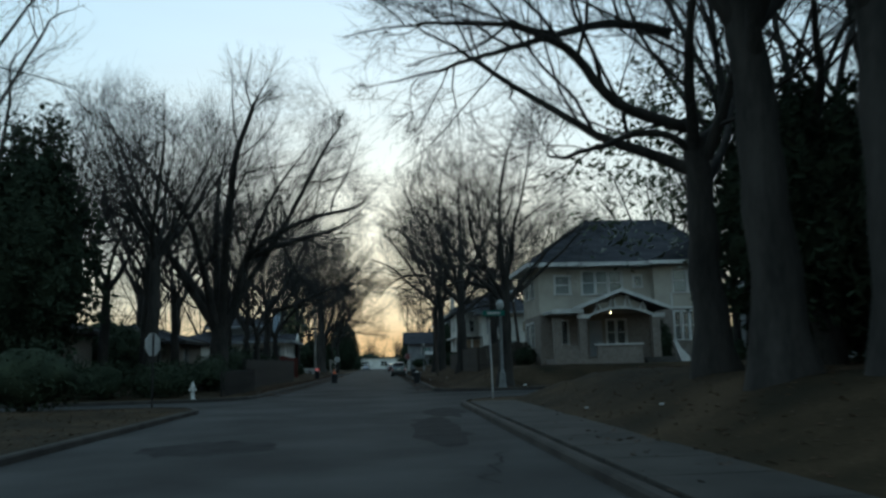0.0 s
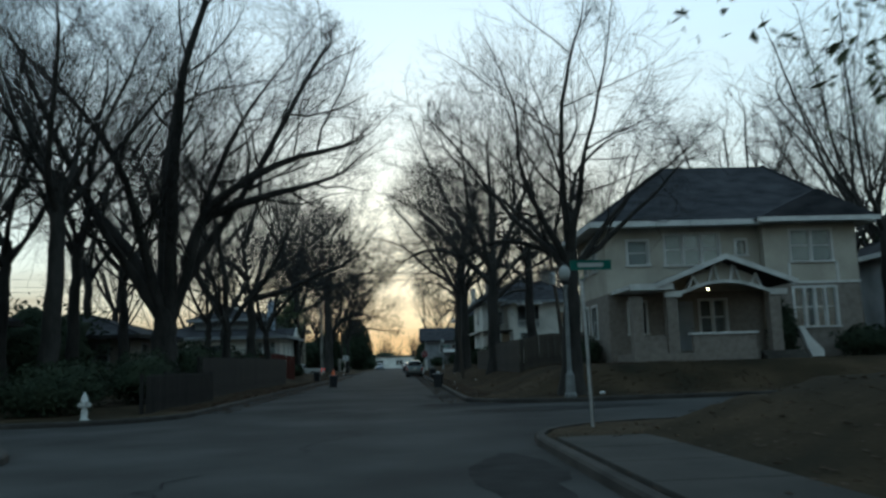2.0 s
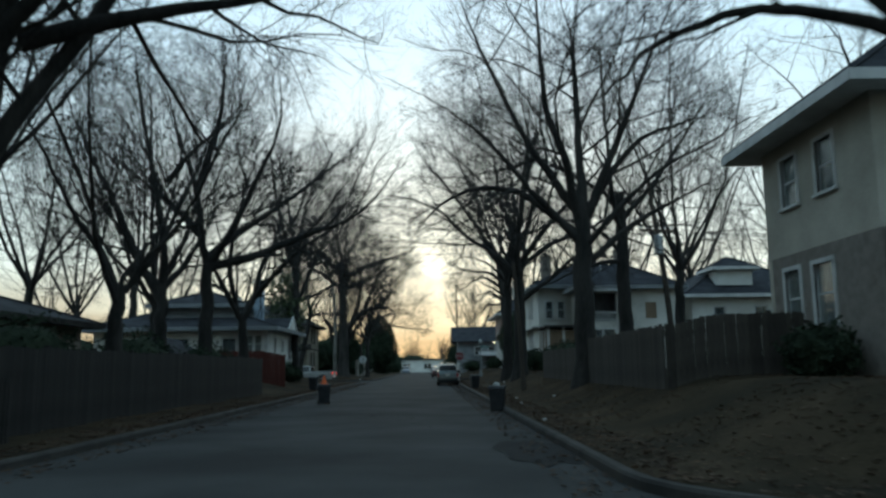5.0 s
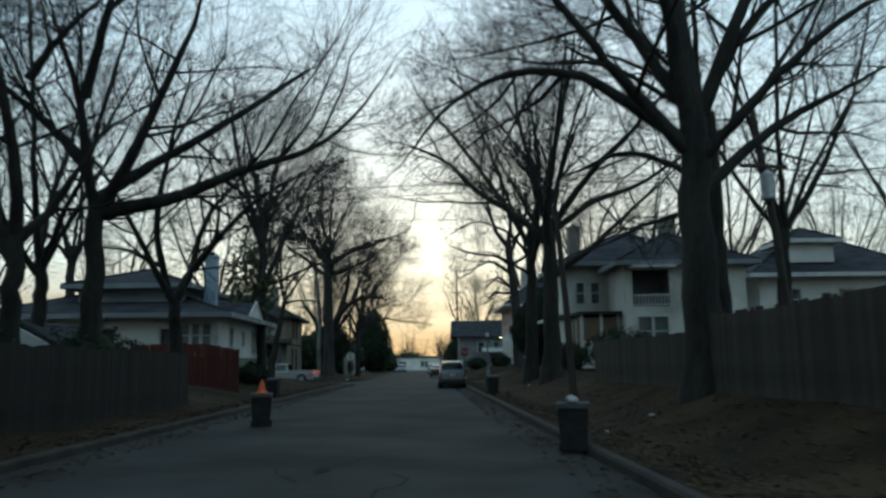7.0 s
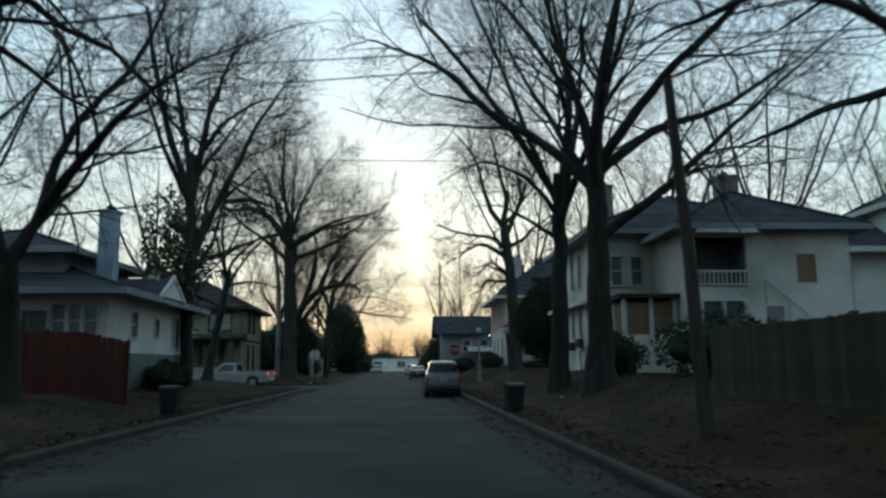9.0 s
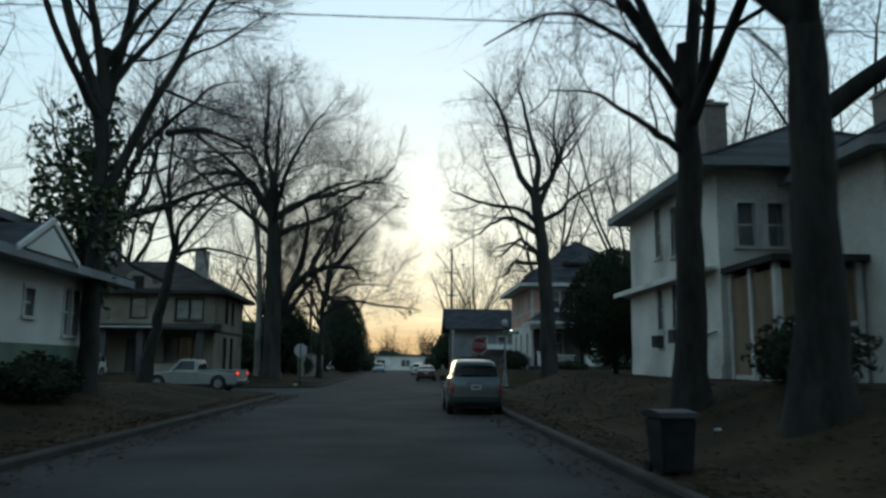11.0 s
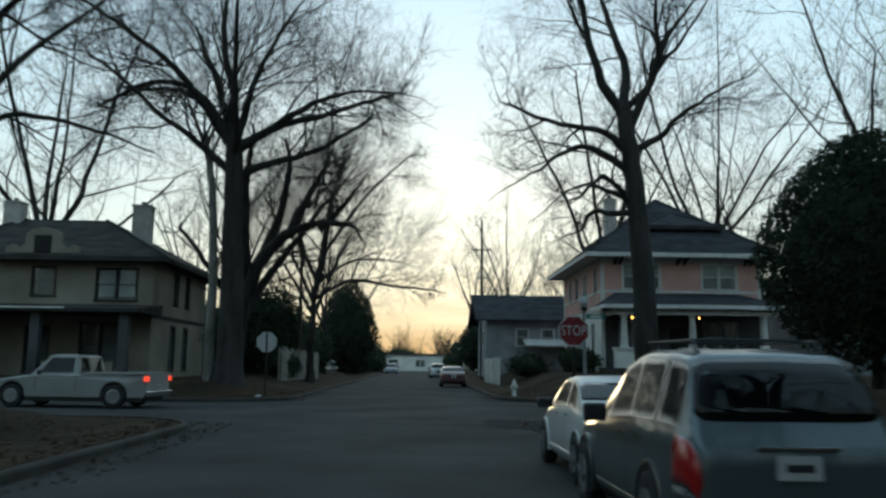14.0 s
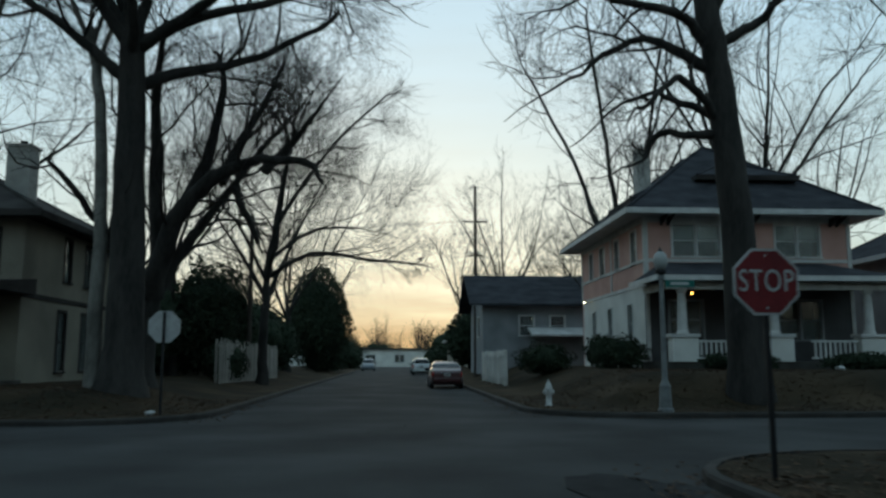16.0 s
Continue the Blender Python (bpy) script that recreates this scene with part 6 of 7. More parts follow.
SEDAN = [(-2.03, 0.5, 0.47, 0.62, 0.3), (-2.01, 0.84, 0.8, 0.7, 0.26), (-1.9, 0.91, 0.86, 0.755, 0.23), (-1.5, 0.945, 0.875, 0.79, 0.22), (-1.32, 0.985, 0.88, 0.8, 0.21), (-0.72, 1.27, 0.88, 0.8, 0.2), (-0.4, 1.33, 0.87, 0.8, 0.2),
         (0.05, 1.34, 0.86, 0.8, 0.2), (0.4, 1.27, 0.85, 0.8, 0.2), (1.02, 0.9, 0.83, 0.79, 0.2), (1.2, 0.85, 0.8, 0.785, 0.2), (1.7, 0.76, 0.71, 0.74, 0.21), (1.93, 0.66, 0.62, 0.66, 0.24), (2.03, 0.46, 0.43, 0.56, 0.28)]
SUV = [(-2.07, 0.52, 0.49, 0.7, 0.36), (-2.05, 0.88, 0.84, 0.75, 0.32), (-1.98, 1.0, 0.93, 0.79, 0.29), (-1.8, 1.38, 0.95, 0.82, 0.26), (-1.66, 1.5, 0.95, 0.825, 0.25), (-1.2, 1.55, 0.94, 0.83, 0.24), (-0.5, 1.56, 0.93, 0.83, 0.24),
       (-0.25, 1.545, 0.92, 0.83, 0.24), (0.08, 1.46, 0.91, 0.83, 0.24), (0.72, 1.0, 0.9, 0.82, 0.24), (0.9, 0.96, 0.89, 0.815, 0.24), (1.75, 0.86, 0.81, 0.77, 0.25), (1.98, 0.76, 0.71, 0.7, 0.28), (2.07, 0.52, 0.49, 0.6, 0.32)]


def rounded_car(name, x, y, z, heading, kind, colour, lower, label, tail=None, roof_rails=False, size=1.0, tall=1.0):
    """A car with a lofted body, curved panes, lamps, bumpers, door seams, wheel arches and wheels; its nose points to +y before it is turned."""
    suv = kind == "suv"
    sh = Shell(SUV if suv else SEDAN)
    r, W, ax = (0.33, 1.66, (-1.2, 1.27)) if suv else (0.3, 1.6, (-1.2, 1.26))
    e = thing(name, x, y, z, heading, label, "car", "parked vehicles")
    e.matrix_basis = e.matrix_basis @ Matrix.Diagonal((size, size, tall, 1.0))
    part("body", sh.body(), colour, e, smooth=True)
    part("rear_window", sh.patch(2.15, 3.75, 8.1, 10, 0, m=6, k=12, round_=0.12) if suv else sh.patch(4.2, 4.93, 8.1, 10, 0, m=6, k=12, round_=0.08), CAR_GLASS, e, smooth=True)
    part("windscreen", sh.patch(8.12, 8.95, 8.1, 10, 0, m=6, k=12, round_=0.05), CAR_GLASS, e, smooth=True)
    cuts = ((3.3, 4.9, 0.35), (5.05, 6.2, 0.0), (6.32, 8.55, 0.0)) if suv else ((4.55, 6.1, 0.45), (6.25, 8.6, 0.0))
    for s in (-1, 1):
        for k, (s0, s1, sl) in enumerate(cuts):
            b = bmesh.new()
            front = k == len(cuts) - 1
            rows = []
            m_, k_ = 10, 5
            for i in range(m_ + 1):
                row = []
                for j in range(k_ + 1):
                    g = j / k_
                    a0, a1 = s0 + sl * g, s1 - (0.55 * g if front else 0.0)
                    q = a0 + (a1 - a0) * i / m_
                    v = 6.05 + 1.8 * g
                    row.append(b.verts.new(sh.at(q, v, s) + sh.out(q, v, s) * 0.006))
                rows.append(row)
            for i in range(m_):
                for j in range(k_):
                    f = (rows[i][j], rows[i + 1][j], rows[i + 1][j + 1], rows[i][j + 1])
                    b.faces.new(f if s < 0 else f[::-1])
            bmesh.ops.solidify(b, geom=list(b.faces), thickness=0.004)
            part("side_window", b, CAR_GLASS, e, smooth=True)
        part("tail_lamp", sh.patch(0.5, 3.1, 3.1, 5.2, s, 0.012) if suv else sh.patch(0.8, 2.5, 3.3, 4.95, s, 0.012), tail or RED_LENS, e, smooth=True)
        part("headlamp", sh.patch(11.2, 12.4, 3.6, 4.95, s, 0.01), CLEAR_LENS, e, smooth=True)
        part("sill", sh.patch(4.0, 9.6, 1.1, 2.2, s, 0.012, m=14), lower, e, smooth=True)
        for c in ax:
            b = bmesh.new()
            lathe(b, [(r + 0.075, -0.05), (r + 0.075, 0.02), (r + 0.05, 0.03), (r + 0.05, -0.05)], 28)
            bmesh.ops.rotate(b, verts=b.verts, matrix=Matrix.Rotation(radians(90 * s), 3, "Y"))
            bmesh.ops.translate(b, verts=b.verts, vec=(s * (W / 2 - 0.015), c, r + 0.01))
            for v in b.verts:
                v.co.z = max(v.co.z, 0.22)
            part("wheel_arch", b, lower, e, smooth=False)
            # no hollow is cut: a flat black disc paints the shade round the wheel
            b = bmesh.new()
            lathe(b, [(r + 0.05, 0.0), (r + 0.05, 0.012), (0.02, 0.013)], 28)
            bmesh.ops.rotate(b, verts=b.verts, matrix=Matrix.Rotation(radians(90 * s), 3, "Y"))
            bmesh.ops.translate(b, verts=b.verts, vec=(s * (W / 2 - 0.008), c, r + 0.01))
            for v in b.verts:
                v.co.z = max(v.co.z, 0.23)
            part("wheel_well_shade", b, BLACK, e)
            wheel(e, s * (W / 2 - 0.07), c, r, 0.2)
        yb = 0.3 if suv else 0.62
        b = bmesh.new()
        box(b, s * W / 2 * 0.97, s * (W / 2 + 0.2), yb, yb + 0.1, 0.92 if suv else 0.86, 1.08 if suv else 1.0, 0.025)
        part("mirror", b, BLACK, e)
        for q in ((5.35, 6.75) if suv else (5.3, 6.9)):
            part("door_handle", sh.patch(q, q + 0.28, 4.3, 4.6, s, 0.025, 3, 2), CHROME, e)
        for q in ((4.95, 6.25, 8.9) if suv else (6.18, 8.95)):
            part("door_seam", sh.patch(q, q + 0.02, 2.3, 4.98, s, 0.001, 1, 8), BLACK, e)
    part("rear_bumper", sh.patch(0.1, 3.0, 1.3, 3.0, 1, 0.02, 10), lower, e, smooth=True)
    part("rear_bumper", sh.patch(0.1, 3.0, 1.3, 3.0, -1, 0.02, 10), lower, e, smooth=True)
    L = 2.07 if suv else 2.03
    zp = 0.7 if suv else 0.62
    part("bumper_bar", box(bmesh.new(), -0.7, 0.7, -L - 0.05, -L + 0.06, 0.34, 0.55, 0.04), lower, e)
    part("front_bumper", box(bmesh.new(), -0.58, 0.58, L - 0.1, L + 0.04, 0.3, 0.5, 0.04), lower, e)
    pl = part("number_plate", bx(-0.16, 0.16, -L - 0.02, -L + 0.01, zp, zp + 0.15), SIGN_WHITE, e)
    part("plate_bar", bx(-0.1, 0.1, -L - 0.024, -L - 0.02, zp + 0.05, zp + 0.1), BLACK, pl)
    part("handle_strip", bx(-0.3, 0.3, -L - 0.015, -L + 0.03, zp + 0.18, zp + 0.21, 0.005), CHROME, e)
    if roof_rails:
        for s in (-1, 1):
            b = bmesh.new()
            tube(b, [(s * 0.5, -1.5, 1.5), (s * 0.5, -1.4, 1.6), (s * 0.5, -0.2, 1.61), (s * 0.5, -0.08, 1.52)], 0.016)
            part("roof_rail", b, BLACK, e)
        for yy in (-1.2, -0.45):
            b = bmesh.new()
            tube(b, [(-0.5, yy, 1.61), (0.5, yy, 1.61)], 0.014)
            part("roof_bar", b, BLACK, e)
    part("underbody", bx(-W / 2 + 0.14, W / 2 - 0.14, -L + 0.25, L - 0.25, 0.19, 0.3), BLACK, e)
    return e


SILVER_GREEN = paint("grey_green_paint", (0.115, 0.14, 0.15), 0.6, 0.28)
DARK_GREEN_TRIM = paint("dark_cladding", (0.02, 0.023, 0.023), 0.0, 0.55)
WHITE_PAINT = paint("white_car_paint", (0.62, 0.63, 0.62), 0.0, 0.3)
WHITE_TRIM = paint("white_bumper_paint", (0.55, 0.56, 0.55), 0.0, 0.4)
PICKUP_PAINT = paint("faded_white_paint", (0.25, 0.25, 0.238), 0.0, 0.45)
MAROON = paint("dark_maroon_paint", (0.05, 0.012, 0.014), 0.2)
BLUE_GREY = paint("blue_grey_paint", (0.14, 0.16, 0.18), 0.4)
rounded_car("suv", 2.68, 104.38, 0.0, 0.0, "suv", SILVER_GREEN, DARK_GREEN_TRIM, "grey-green compact SUV with roof rails parked at the kerb", roof_rails=True, size=0.92, tall=1.02)
rounded_car("sedan", 2.9, 108.3, 0.0, 0, "sedan", WHITE_PAINT, WHITE_TRIM, "white four-door sedan parked at the kerb before an SUV", size=0.96, tall=0.98)
car("pickup_truck", -10.5, 123.3, 0.0, 84, "pickup", PICKUP_PAINT, None, "faded white pickup truck with lit tail lamps in the crossing", tail=RED_GLOW)
rounded_car("sedan", 2.55, 150.5, 0.0, 0, "sedan", MAROON, MAROON, "dark maroon sedan parked beyond the crossing")
rounded_car("suv", 2.5, 186.0, 0.0, 0, "suv", WHITE_PAINT, WHITE_TRIM, "pale SUV parked far up the street")
rounded_car("suv", -3.4, 214.0, 0.0, 180, "suv", BLUE_GREY, BLUE_GREY, "grey SUV parked far up the street on the other side")
rounded_car("sedan", 2.5, 196.0, 0.0, 0, "sedan", BLUE_GREY, BLUE_GREY, "small grey sedan parked far up the street")
rounded_car("sedan", -16.6, 48.2, 0.0, 90, "sedan", BLUE_GREY, BLUE_GREY, "grey sedan parked on the side street under trees")
rounded_car("suv", -19.3, 130.3, height(-19.3, 130.3), 176, "suv", WHITE_PAINT, WHITE_TRIM, "white car parked beside the tan stucco house")


# ---- street furniture ----
def octagon(r, z):
    return [(r * math.cos(radians(22.5 + 45 * k)) / math.cos(radians(22.5)), z + r * math.sin(radians(22.5 + 45 * k)) / math.cos(radians(22.5))) for k in range(8)]


def lettering(text, size, mat, parent, m, name="lettering", label=""):
    c = bpy.data.curves.new(name, "FONT")
    c.body, c.size, c.align_x, c.align_y, c.extrude, c.space_character = text, size, "CENTER", "CENTER", 0.002, 1.08
    o = bpy.data.objects.new(name, c)
    me = bpy.data.meshes.new_from_object(o)
    bpy.data.objects.remove(o)
    me.materials.append(mat)
    ob = new(name, me)
    ob.parent = parent
    ob.matrix_local = m
    return tagged(ob, label) if label else ob


def stop_sign(x, y, z, rz, label, zc=2.36, lean=0.0):
    """An octagonal sign facing -y before it is turned, on a slim post."""
    e = thing("stop_sign", x, y, z, rz, label, "stop sign", "stop signs")
    e.matrix_basis = e.matrix_basis @ pose(0, 0, 0, 0, lean, 0)
    b = bmesh.new()
    box(b, -0.03, 0.03, 0.012, 0.055, -0.2, zc + 0.36, 0.008)
    part("post", b, DARK_METAL, e)
    b = bmesh.new()
    prism(b, octagon(0.381, zc), "y", -0.004, 0.008)
    plate = part("plate", b, SIGN_BACK, e)
    b = bmesh.new()
    prism(b, octagon(0.378, zc), "y", -0.009, -0.0045)
    part("white_border", b, SIGN_WHITE, plate)
    b = bmesh.new()
    prism(b, octagon(0.352, zc), "y", -0.013, -0.0095)
    part("red_face", b, RED_SIGN, plate)
    lettering("STOP", 0.36, SIGN_WHITE, plate, pose(0, -0.0155, zc, 90, 0, 0) @ Matrix.Diagonal((0.72, 1.0, 1.0, 1.0)), label="white word STOP")
    for k in (-1, 1):
        b = bmesh.new()
        lathe(b, [(0.014, 0), (0.014, 0.006), (0.004, 0.009)], 8)
        bmesh.ops.rotate(b, verts=b.verts, matrix=Matrix.Rotation(radians(90), 3, "X"))
        bmesh.ops.translate(b, verts=b.verts, vec=(0, -0.013, zc + k * 0.3))
        part("bolt", b, GALV, plate)
    return e


stop_sign(4.16, 117.5, height(4.16, 117.5), 0, "red octagonal STOP sign on a dark post in leaf litter", 2.2)
stop_sign(-5.6, 128.4, height(-5.6, 128.4), 180, "bare grey back of an octagonal stop sign", 2.1)
stop_sign(-6.66, 40.0, height(-6.66, 40), -112, "bare grey back of an octagonal stop sign at the side street", 2.1)


def hydrant(x, y, label):
    e = thing("fire_hydrant", x, y, height(x, y) - 0.02, 12, label, "fire hydrant", "fire hydrants")
    e.matrix_basis = e.matrix_basis @ Matrix.Diagonal((0.74, 0.74, 1.0, 1.0))
    b = bmesh.new()
    lathe(b, [(0.17, 0), (0.17, 0.04), (0.11, 0.05), (0.105, 0.46), (0.14, 0.47), (0.14, 0.51), (0.12, 0.52), (0.115, 0.58), (0.09, 0.64), (0.05, 0.68), (0.03, 0.69), (0.03, 0.74), (0.01, 0.745)], 16)
    part("barrel", b, HYDRANT, e, smooth=True)
    for m in (Matrix.Rotation(radians(90), 3, "Y"), Matrix.Rotation(radians(-90), 3, "Y"), Matrix.Rotation(radians(90), 3, "X")):
        b = bmesh.new()
        lathe(b, [(0.055, 0.08), (0.055, 0.15), (0.07, 0.15), (0.07, 0.19), (0.03, 0.2), (0.025, 0.23)], 10)
        bmesh.ops.rotate(b, verts=b.verts, matrix=m)
        bmesh.ops.translate(b, verts=b.verts, vec=(0, 0, 0.4))
        part("outlet", b, HYDRANT, e, smooth=False)


hydrant(4.35, 131.6, "silver-white fire hydrant on the verge by the crossing")
hydrant(-6.95, 47.1, "silver-white fire hydrant on the corner verge")


def street_lamp(x, y, label, h=4.0):
    e = thing("street_lamp", x, y, height(x, y) - 0.03, 0, label, "street lamp", "street lamps")
    b = bmesh.new()
    lathe(b, [(0.2, 0), (0.2, 0.12), (0.16, 0.16), (0.14, 0.7), (0.1, 0.78), (0.075, 0.85), (0.055, h - 0.75), (0.09, h - 0.72), (0.09, h - 0.66), (0.06, h - 0.62)], 14)
    part("post", b, LAMP_PAINT, e, smooth=False)
    b = bmesh.new()
    lathe(b, [(0.07, h - 0.62), (0.14, h - 0.56), (0.14, h - 0.5), (0.1, h - 0.48)], 14)
    part("collar", b, DARK_METAL, e)
    b = bmesh.new()
    lathe(b, [(0.1, h - 0.48), (0.17, h - 0.36), (0.185, h - 0.22), (0.15, h - 0.08), (0.07, h - 0.01)], 16)
    part("globe", b, FROST, e, smooth=True)
    b = bmesh.new()
    lathe(b, [(0.075, h - 0.01), (0.05, h + 0.04), (0.015, h + 0.08), (0.005, h + 0.13)], 10)
    part("finial", b, DARK_METAL, e)
    return e


lampB = street_lamp(6.82, 128.9, "grey street lamp with a frosted acorn globe", 4.15)
street_lamp(6.72, 50.6, "grey street lamp with a frosted acorn globe on the corner", 4.2)


def blade(parent, x, y, z, rz, w):
    """A green street-name blade; its unreadable writing is a white bar."""
    b = bmesh.new()
    box(b, -w / 2, w / 2, -0.004, 0.004, -0.09, 0.09)
    s = part("name_blade", b, GREEN_SIGN, parent, "green street-name blade")
    s.matrix_basis = pose(x, y, z, 0, 0, rz)
    for f in (-1, 1):
        part("name_bar", bx(-w * 0.32, w * 0.3, f * 0.0045 - 0.0005, f * 0.0045 + 0.0005, -0.035, 0.04), SIGN_WHITE, s)


blade(lampB, 0.45, -0.12, 3.3, 4, 0.8)
e = thing("street_sign", 4.73, 39.4, height(4.73, 39.4), 0, "green street-name blades on a slim pale post", "street sign")
b = bmesh.new()
tube(b, [(0, 0, -0.2), (-0.02, 0, 1.2), (-0.06, 0, 2.62)], 0.03, 8)
part("post", b, GALV, e)
blade(e, 0.12, 0.0, 2.86, 3, 0.76)
blade(e, -0.06, 0.0, 2.68, 84, 0.7)
b = bmesh.new()
box(b, -0.1, 0.0, -0.03, 0.03, 2.58, 2.62)
part("bracket", b, GALV, e)


def utility_pole(x, y, h, label, arms=(), lean=(0.0, 0.0), r=0.15, can=None):
    z0 = height(x, y) - 0.1
    e = thing("utility_pole", x, y, z0, 0, label, "utility pole", "utility poles")
    w = Wood()
    w.limb([(0, 0, 0), (lean[0] * 0.4, lean[1] * 0.4, h * 0.5), (lean[0], lean[1], h)], (r, r * 0.85, r * 0.65), 10)
    w.build("pole", POLE_WOOD, e)
    for za, wa_, ang in arms:
        b = bmesh.new()
        box(b, -wa_ / 2, wa_ / 2, -0.05, 0.05, -0.06, 0.06, 0.01)
        a = part("crossarm", b, POLE_WOOD, e)
        f = za / h
        a.matrix_basis = pose(lean[0] * f, lean[1] * f - r * 0.9, za, 0, 0, ang)
        for k in (-0.45, -0.25, 0.25, 0.45):
            b = bmesh.new()
            lathe(b, [(0.015, 0.06), (0.015, 0.12), (0.045, 0.13), (0.05, 0.18), (0.03, 0.22)], 8, wa_ * k, 0)
            part("insulator", b, GALV, a)
    if can:
        b = bmesh.new()
        lathe(b, [(0.2, can - 0.45), (0.22, can - 0.42), (0.22, can + 0.35), (0.18, can + 0.42), (0.03, can + 0.5)], 14, lean[0] * can / h - 0.06, -0.34)
        part("transformer", b, GALV, e)
    return e


utility_pole(5.6, 164.5, 13.6, "tall weathered utility pole with two crossarms", ((11.0, 1.7, 0), (8.6, 1.0, 0)))
utility_pole(5.58, 80.0, 5.9, "plain leaning wooden utility pole", (), lean=(-0.35, 0.0), r=0.12)
utility_pole(12.75, 80.6, 8.9, "wooden utility pole with a transformer behind the fence", ((6.6, 1.7, 10),), lean=(-0.9, 0.0), can=5.9)
utility_pole(-7.8, 152, 9.0, "wooden utility pole among branches", ((8.4, 1.6, 0),))
utility_pole(-8.6, 190, 9.0, "distant wooden utility pole", ((8.2, 1.6, 0),))
utility_pole(-7.6, 228, 9.0, "distant wooden utility pole", ((8.2, 1.6, 0),))


def cable(p, q, sag, label="thin black overhead cable across the street"):
    c = bpy.data.curves.new("cable", "CURVE")
    c.dimensions, c.bevel_depth, c.bevel_resolution = "3D", 0.014, 1
    s = c.splines.new("POLY")
    n = 14
    s.points.add(n)
    for k in range(n + 1):
        f = k / n
        v = Vector(p).lerp(Vector(q), f)
        s.points[k].co = (v.x, v.y, v.z - sag * 4 * f * (1 - f), 1)
    c.materials.append(WIRE)
    return tagged(new("cable", c), label, "cable", "overhead cables")


cable((45, 97, 9.6), (-45, 94, 8.9), 0.6)
cable((12.2, 80.6, 7.5), (-40, 92, 9.6), 0.5)
cable((12.9, 80.6, 7.5), (-40, 93, 8.4), 0.5)
cable((12.2, 80.6, 7.5), (45, 83, 8.6), 0.4)
cable((12.9, 80.6, 7.5), (45, 86, 8.2), 0.4)
cable((5.6, 164.4, 11.2), (-40, 166, 10.6), 0.6)
cable((-7.8, 152, 8.5), (-8.6, 190, 8.4), 0.6)


def bin_(x, y, rz, label, cone=False):
    """A wheeled bin: tapered tub, lid, handle and wheels."""
    e = thing("wheelie_bin", x, y, height(x, y) if abs(x) > 4.7 or x > 3.6 else 0.0, rz, label, "bin", "wheeled bins")
    e.matrix_basis = e.matrix_basis @ Matrix.Scale(0.78, 4)
    b = bmesh.new()
    lo = [b.verts.new((u, v, 0.05)) for u, v in ((-0.24, -0.25), (0.24, -0.25), (0.24, 0.25), (-0.24, 0.25))]
    hi = [b.verts.new((u, v, 0.88)) for u, v in ((-0.3, -0.31), (0.3, -0.31), (0.3, 0.33), (-0.3, 0.33))]
    b.faces.new(lo[::-1])
    b.faces.new(hi)
    for k in range(4):
        b.faces.new((lo[k], lo[(k + 1) % 4], hi[(k + 1) % 4], hi[k]))
    bmesh.ops.bevel(b, geom=list(b.edges), offset=0.03, segments=2, affect="EDGES")
    part("tub", b, BIN, e)
    b = bmesh.new()
    prism(b, [(-0.36, 0.88), (0.38, 0.88), (0.36, 0.95), (0.1, 1.0), (-0.3, 0.96)], "x", -0.32, 0.32)
    part("lid", b, BIN, e)
    b = bmesh.new()
    tube(b, [(-0.25, 0.4, 0.9), (0.25, 0.4, 0.9)], 0.018)
    part("handle", b, BIN, e)
    for s in (-1, 1):
        b = bmesh.new()
        lathe(b, [(0.1, -0.03), (0.1, 0.03)], 14)
        bmesh.ops.rotate(b, verts=b.verts, matrix=Matrix.Rotation(radians(90), 3, "Y"))
        bmesh.ops.translate(b, verts=b.verts, vec=(s * 0.27, 0.27, 0.1))
        part("wheel", b, TYRE, e)
    if cone:
        c = thing("traffic_cone", x, y, e.matrix_basis.translation.z + 0.77, 8, "orange traffic cone standing on a black bin lid", "traffic cone")
        b = bmesh.new()
        lathe(b, [(0.11, 0.02), (0.09, 0.05), (0.03, 0.3), (0.02, 0.31)], 14)
        part("cone", b, ORANGE, c)
        b = bmesh.new()
        box(b, -0.14, 0.14, -0.14, 0.14, 0.0, 0.025, 0.008)
        part("foot", b, ORANGE, c)


bin_(-2.7, 74.4, 10, "black wheeled bin on the leafy road edge", True)
bin_(-5.2, 89.2, -5, "black wheeled bin on the verge")
bin_(3.9, 89.4, 8, "black wheeled bin at the kerb")
bin_(3.35, 68.0, -12, "black wheeled bin with a white scrap on its lid")
bag = bmesh.new()
bmesh.ops.create_icosphere(bag, subdivisions=2, radius=0.1)
for v in bag.verts:
    v.co = v.co * (1 + 0.35 * noise.noise(v.co * 9))
    v.co.z = max(v.co.z * 0.7 + 0.05, 0.0)
part("bag", bag, SIGN_WHITE, thing("plastic_bag", 3.32, 67.93, 0.762, 0, "crumpled white plastic bag lying on a bin lid", "litter"))


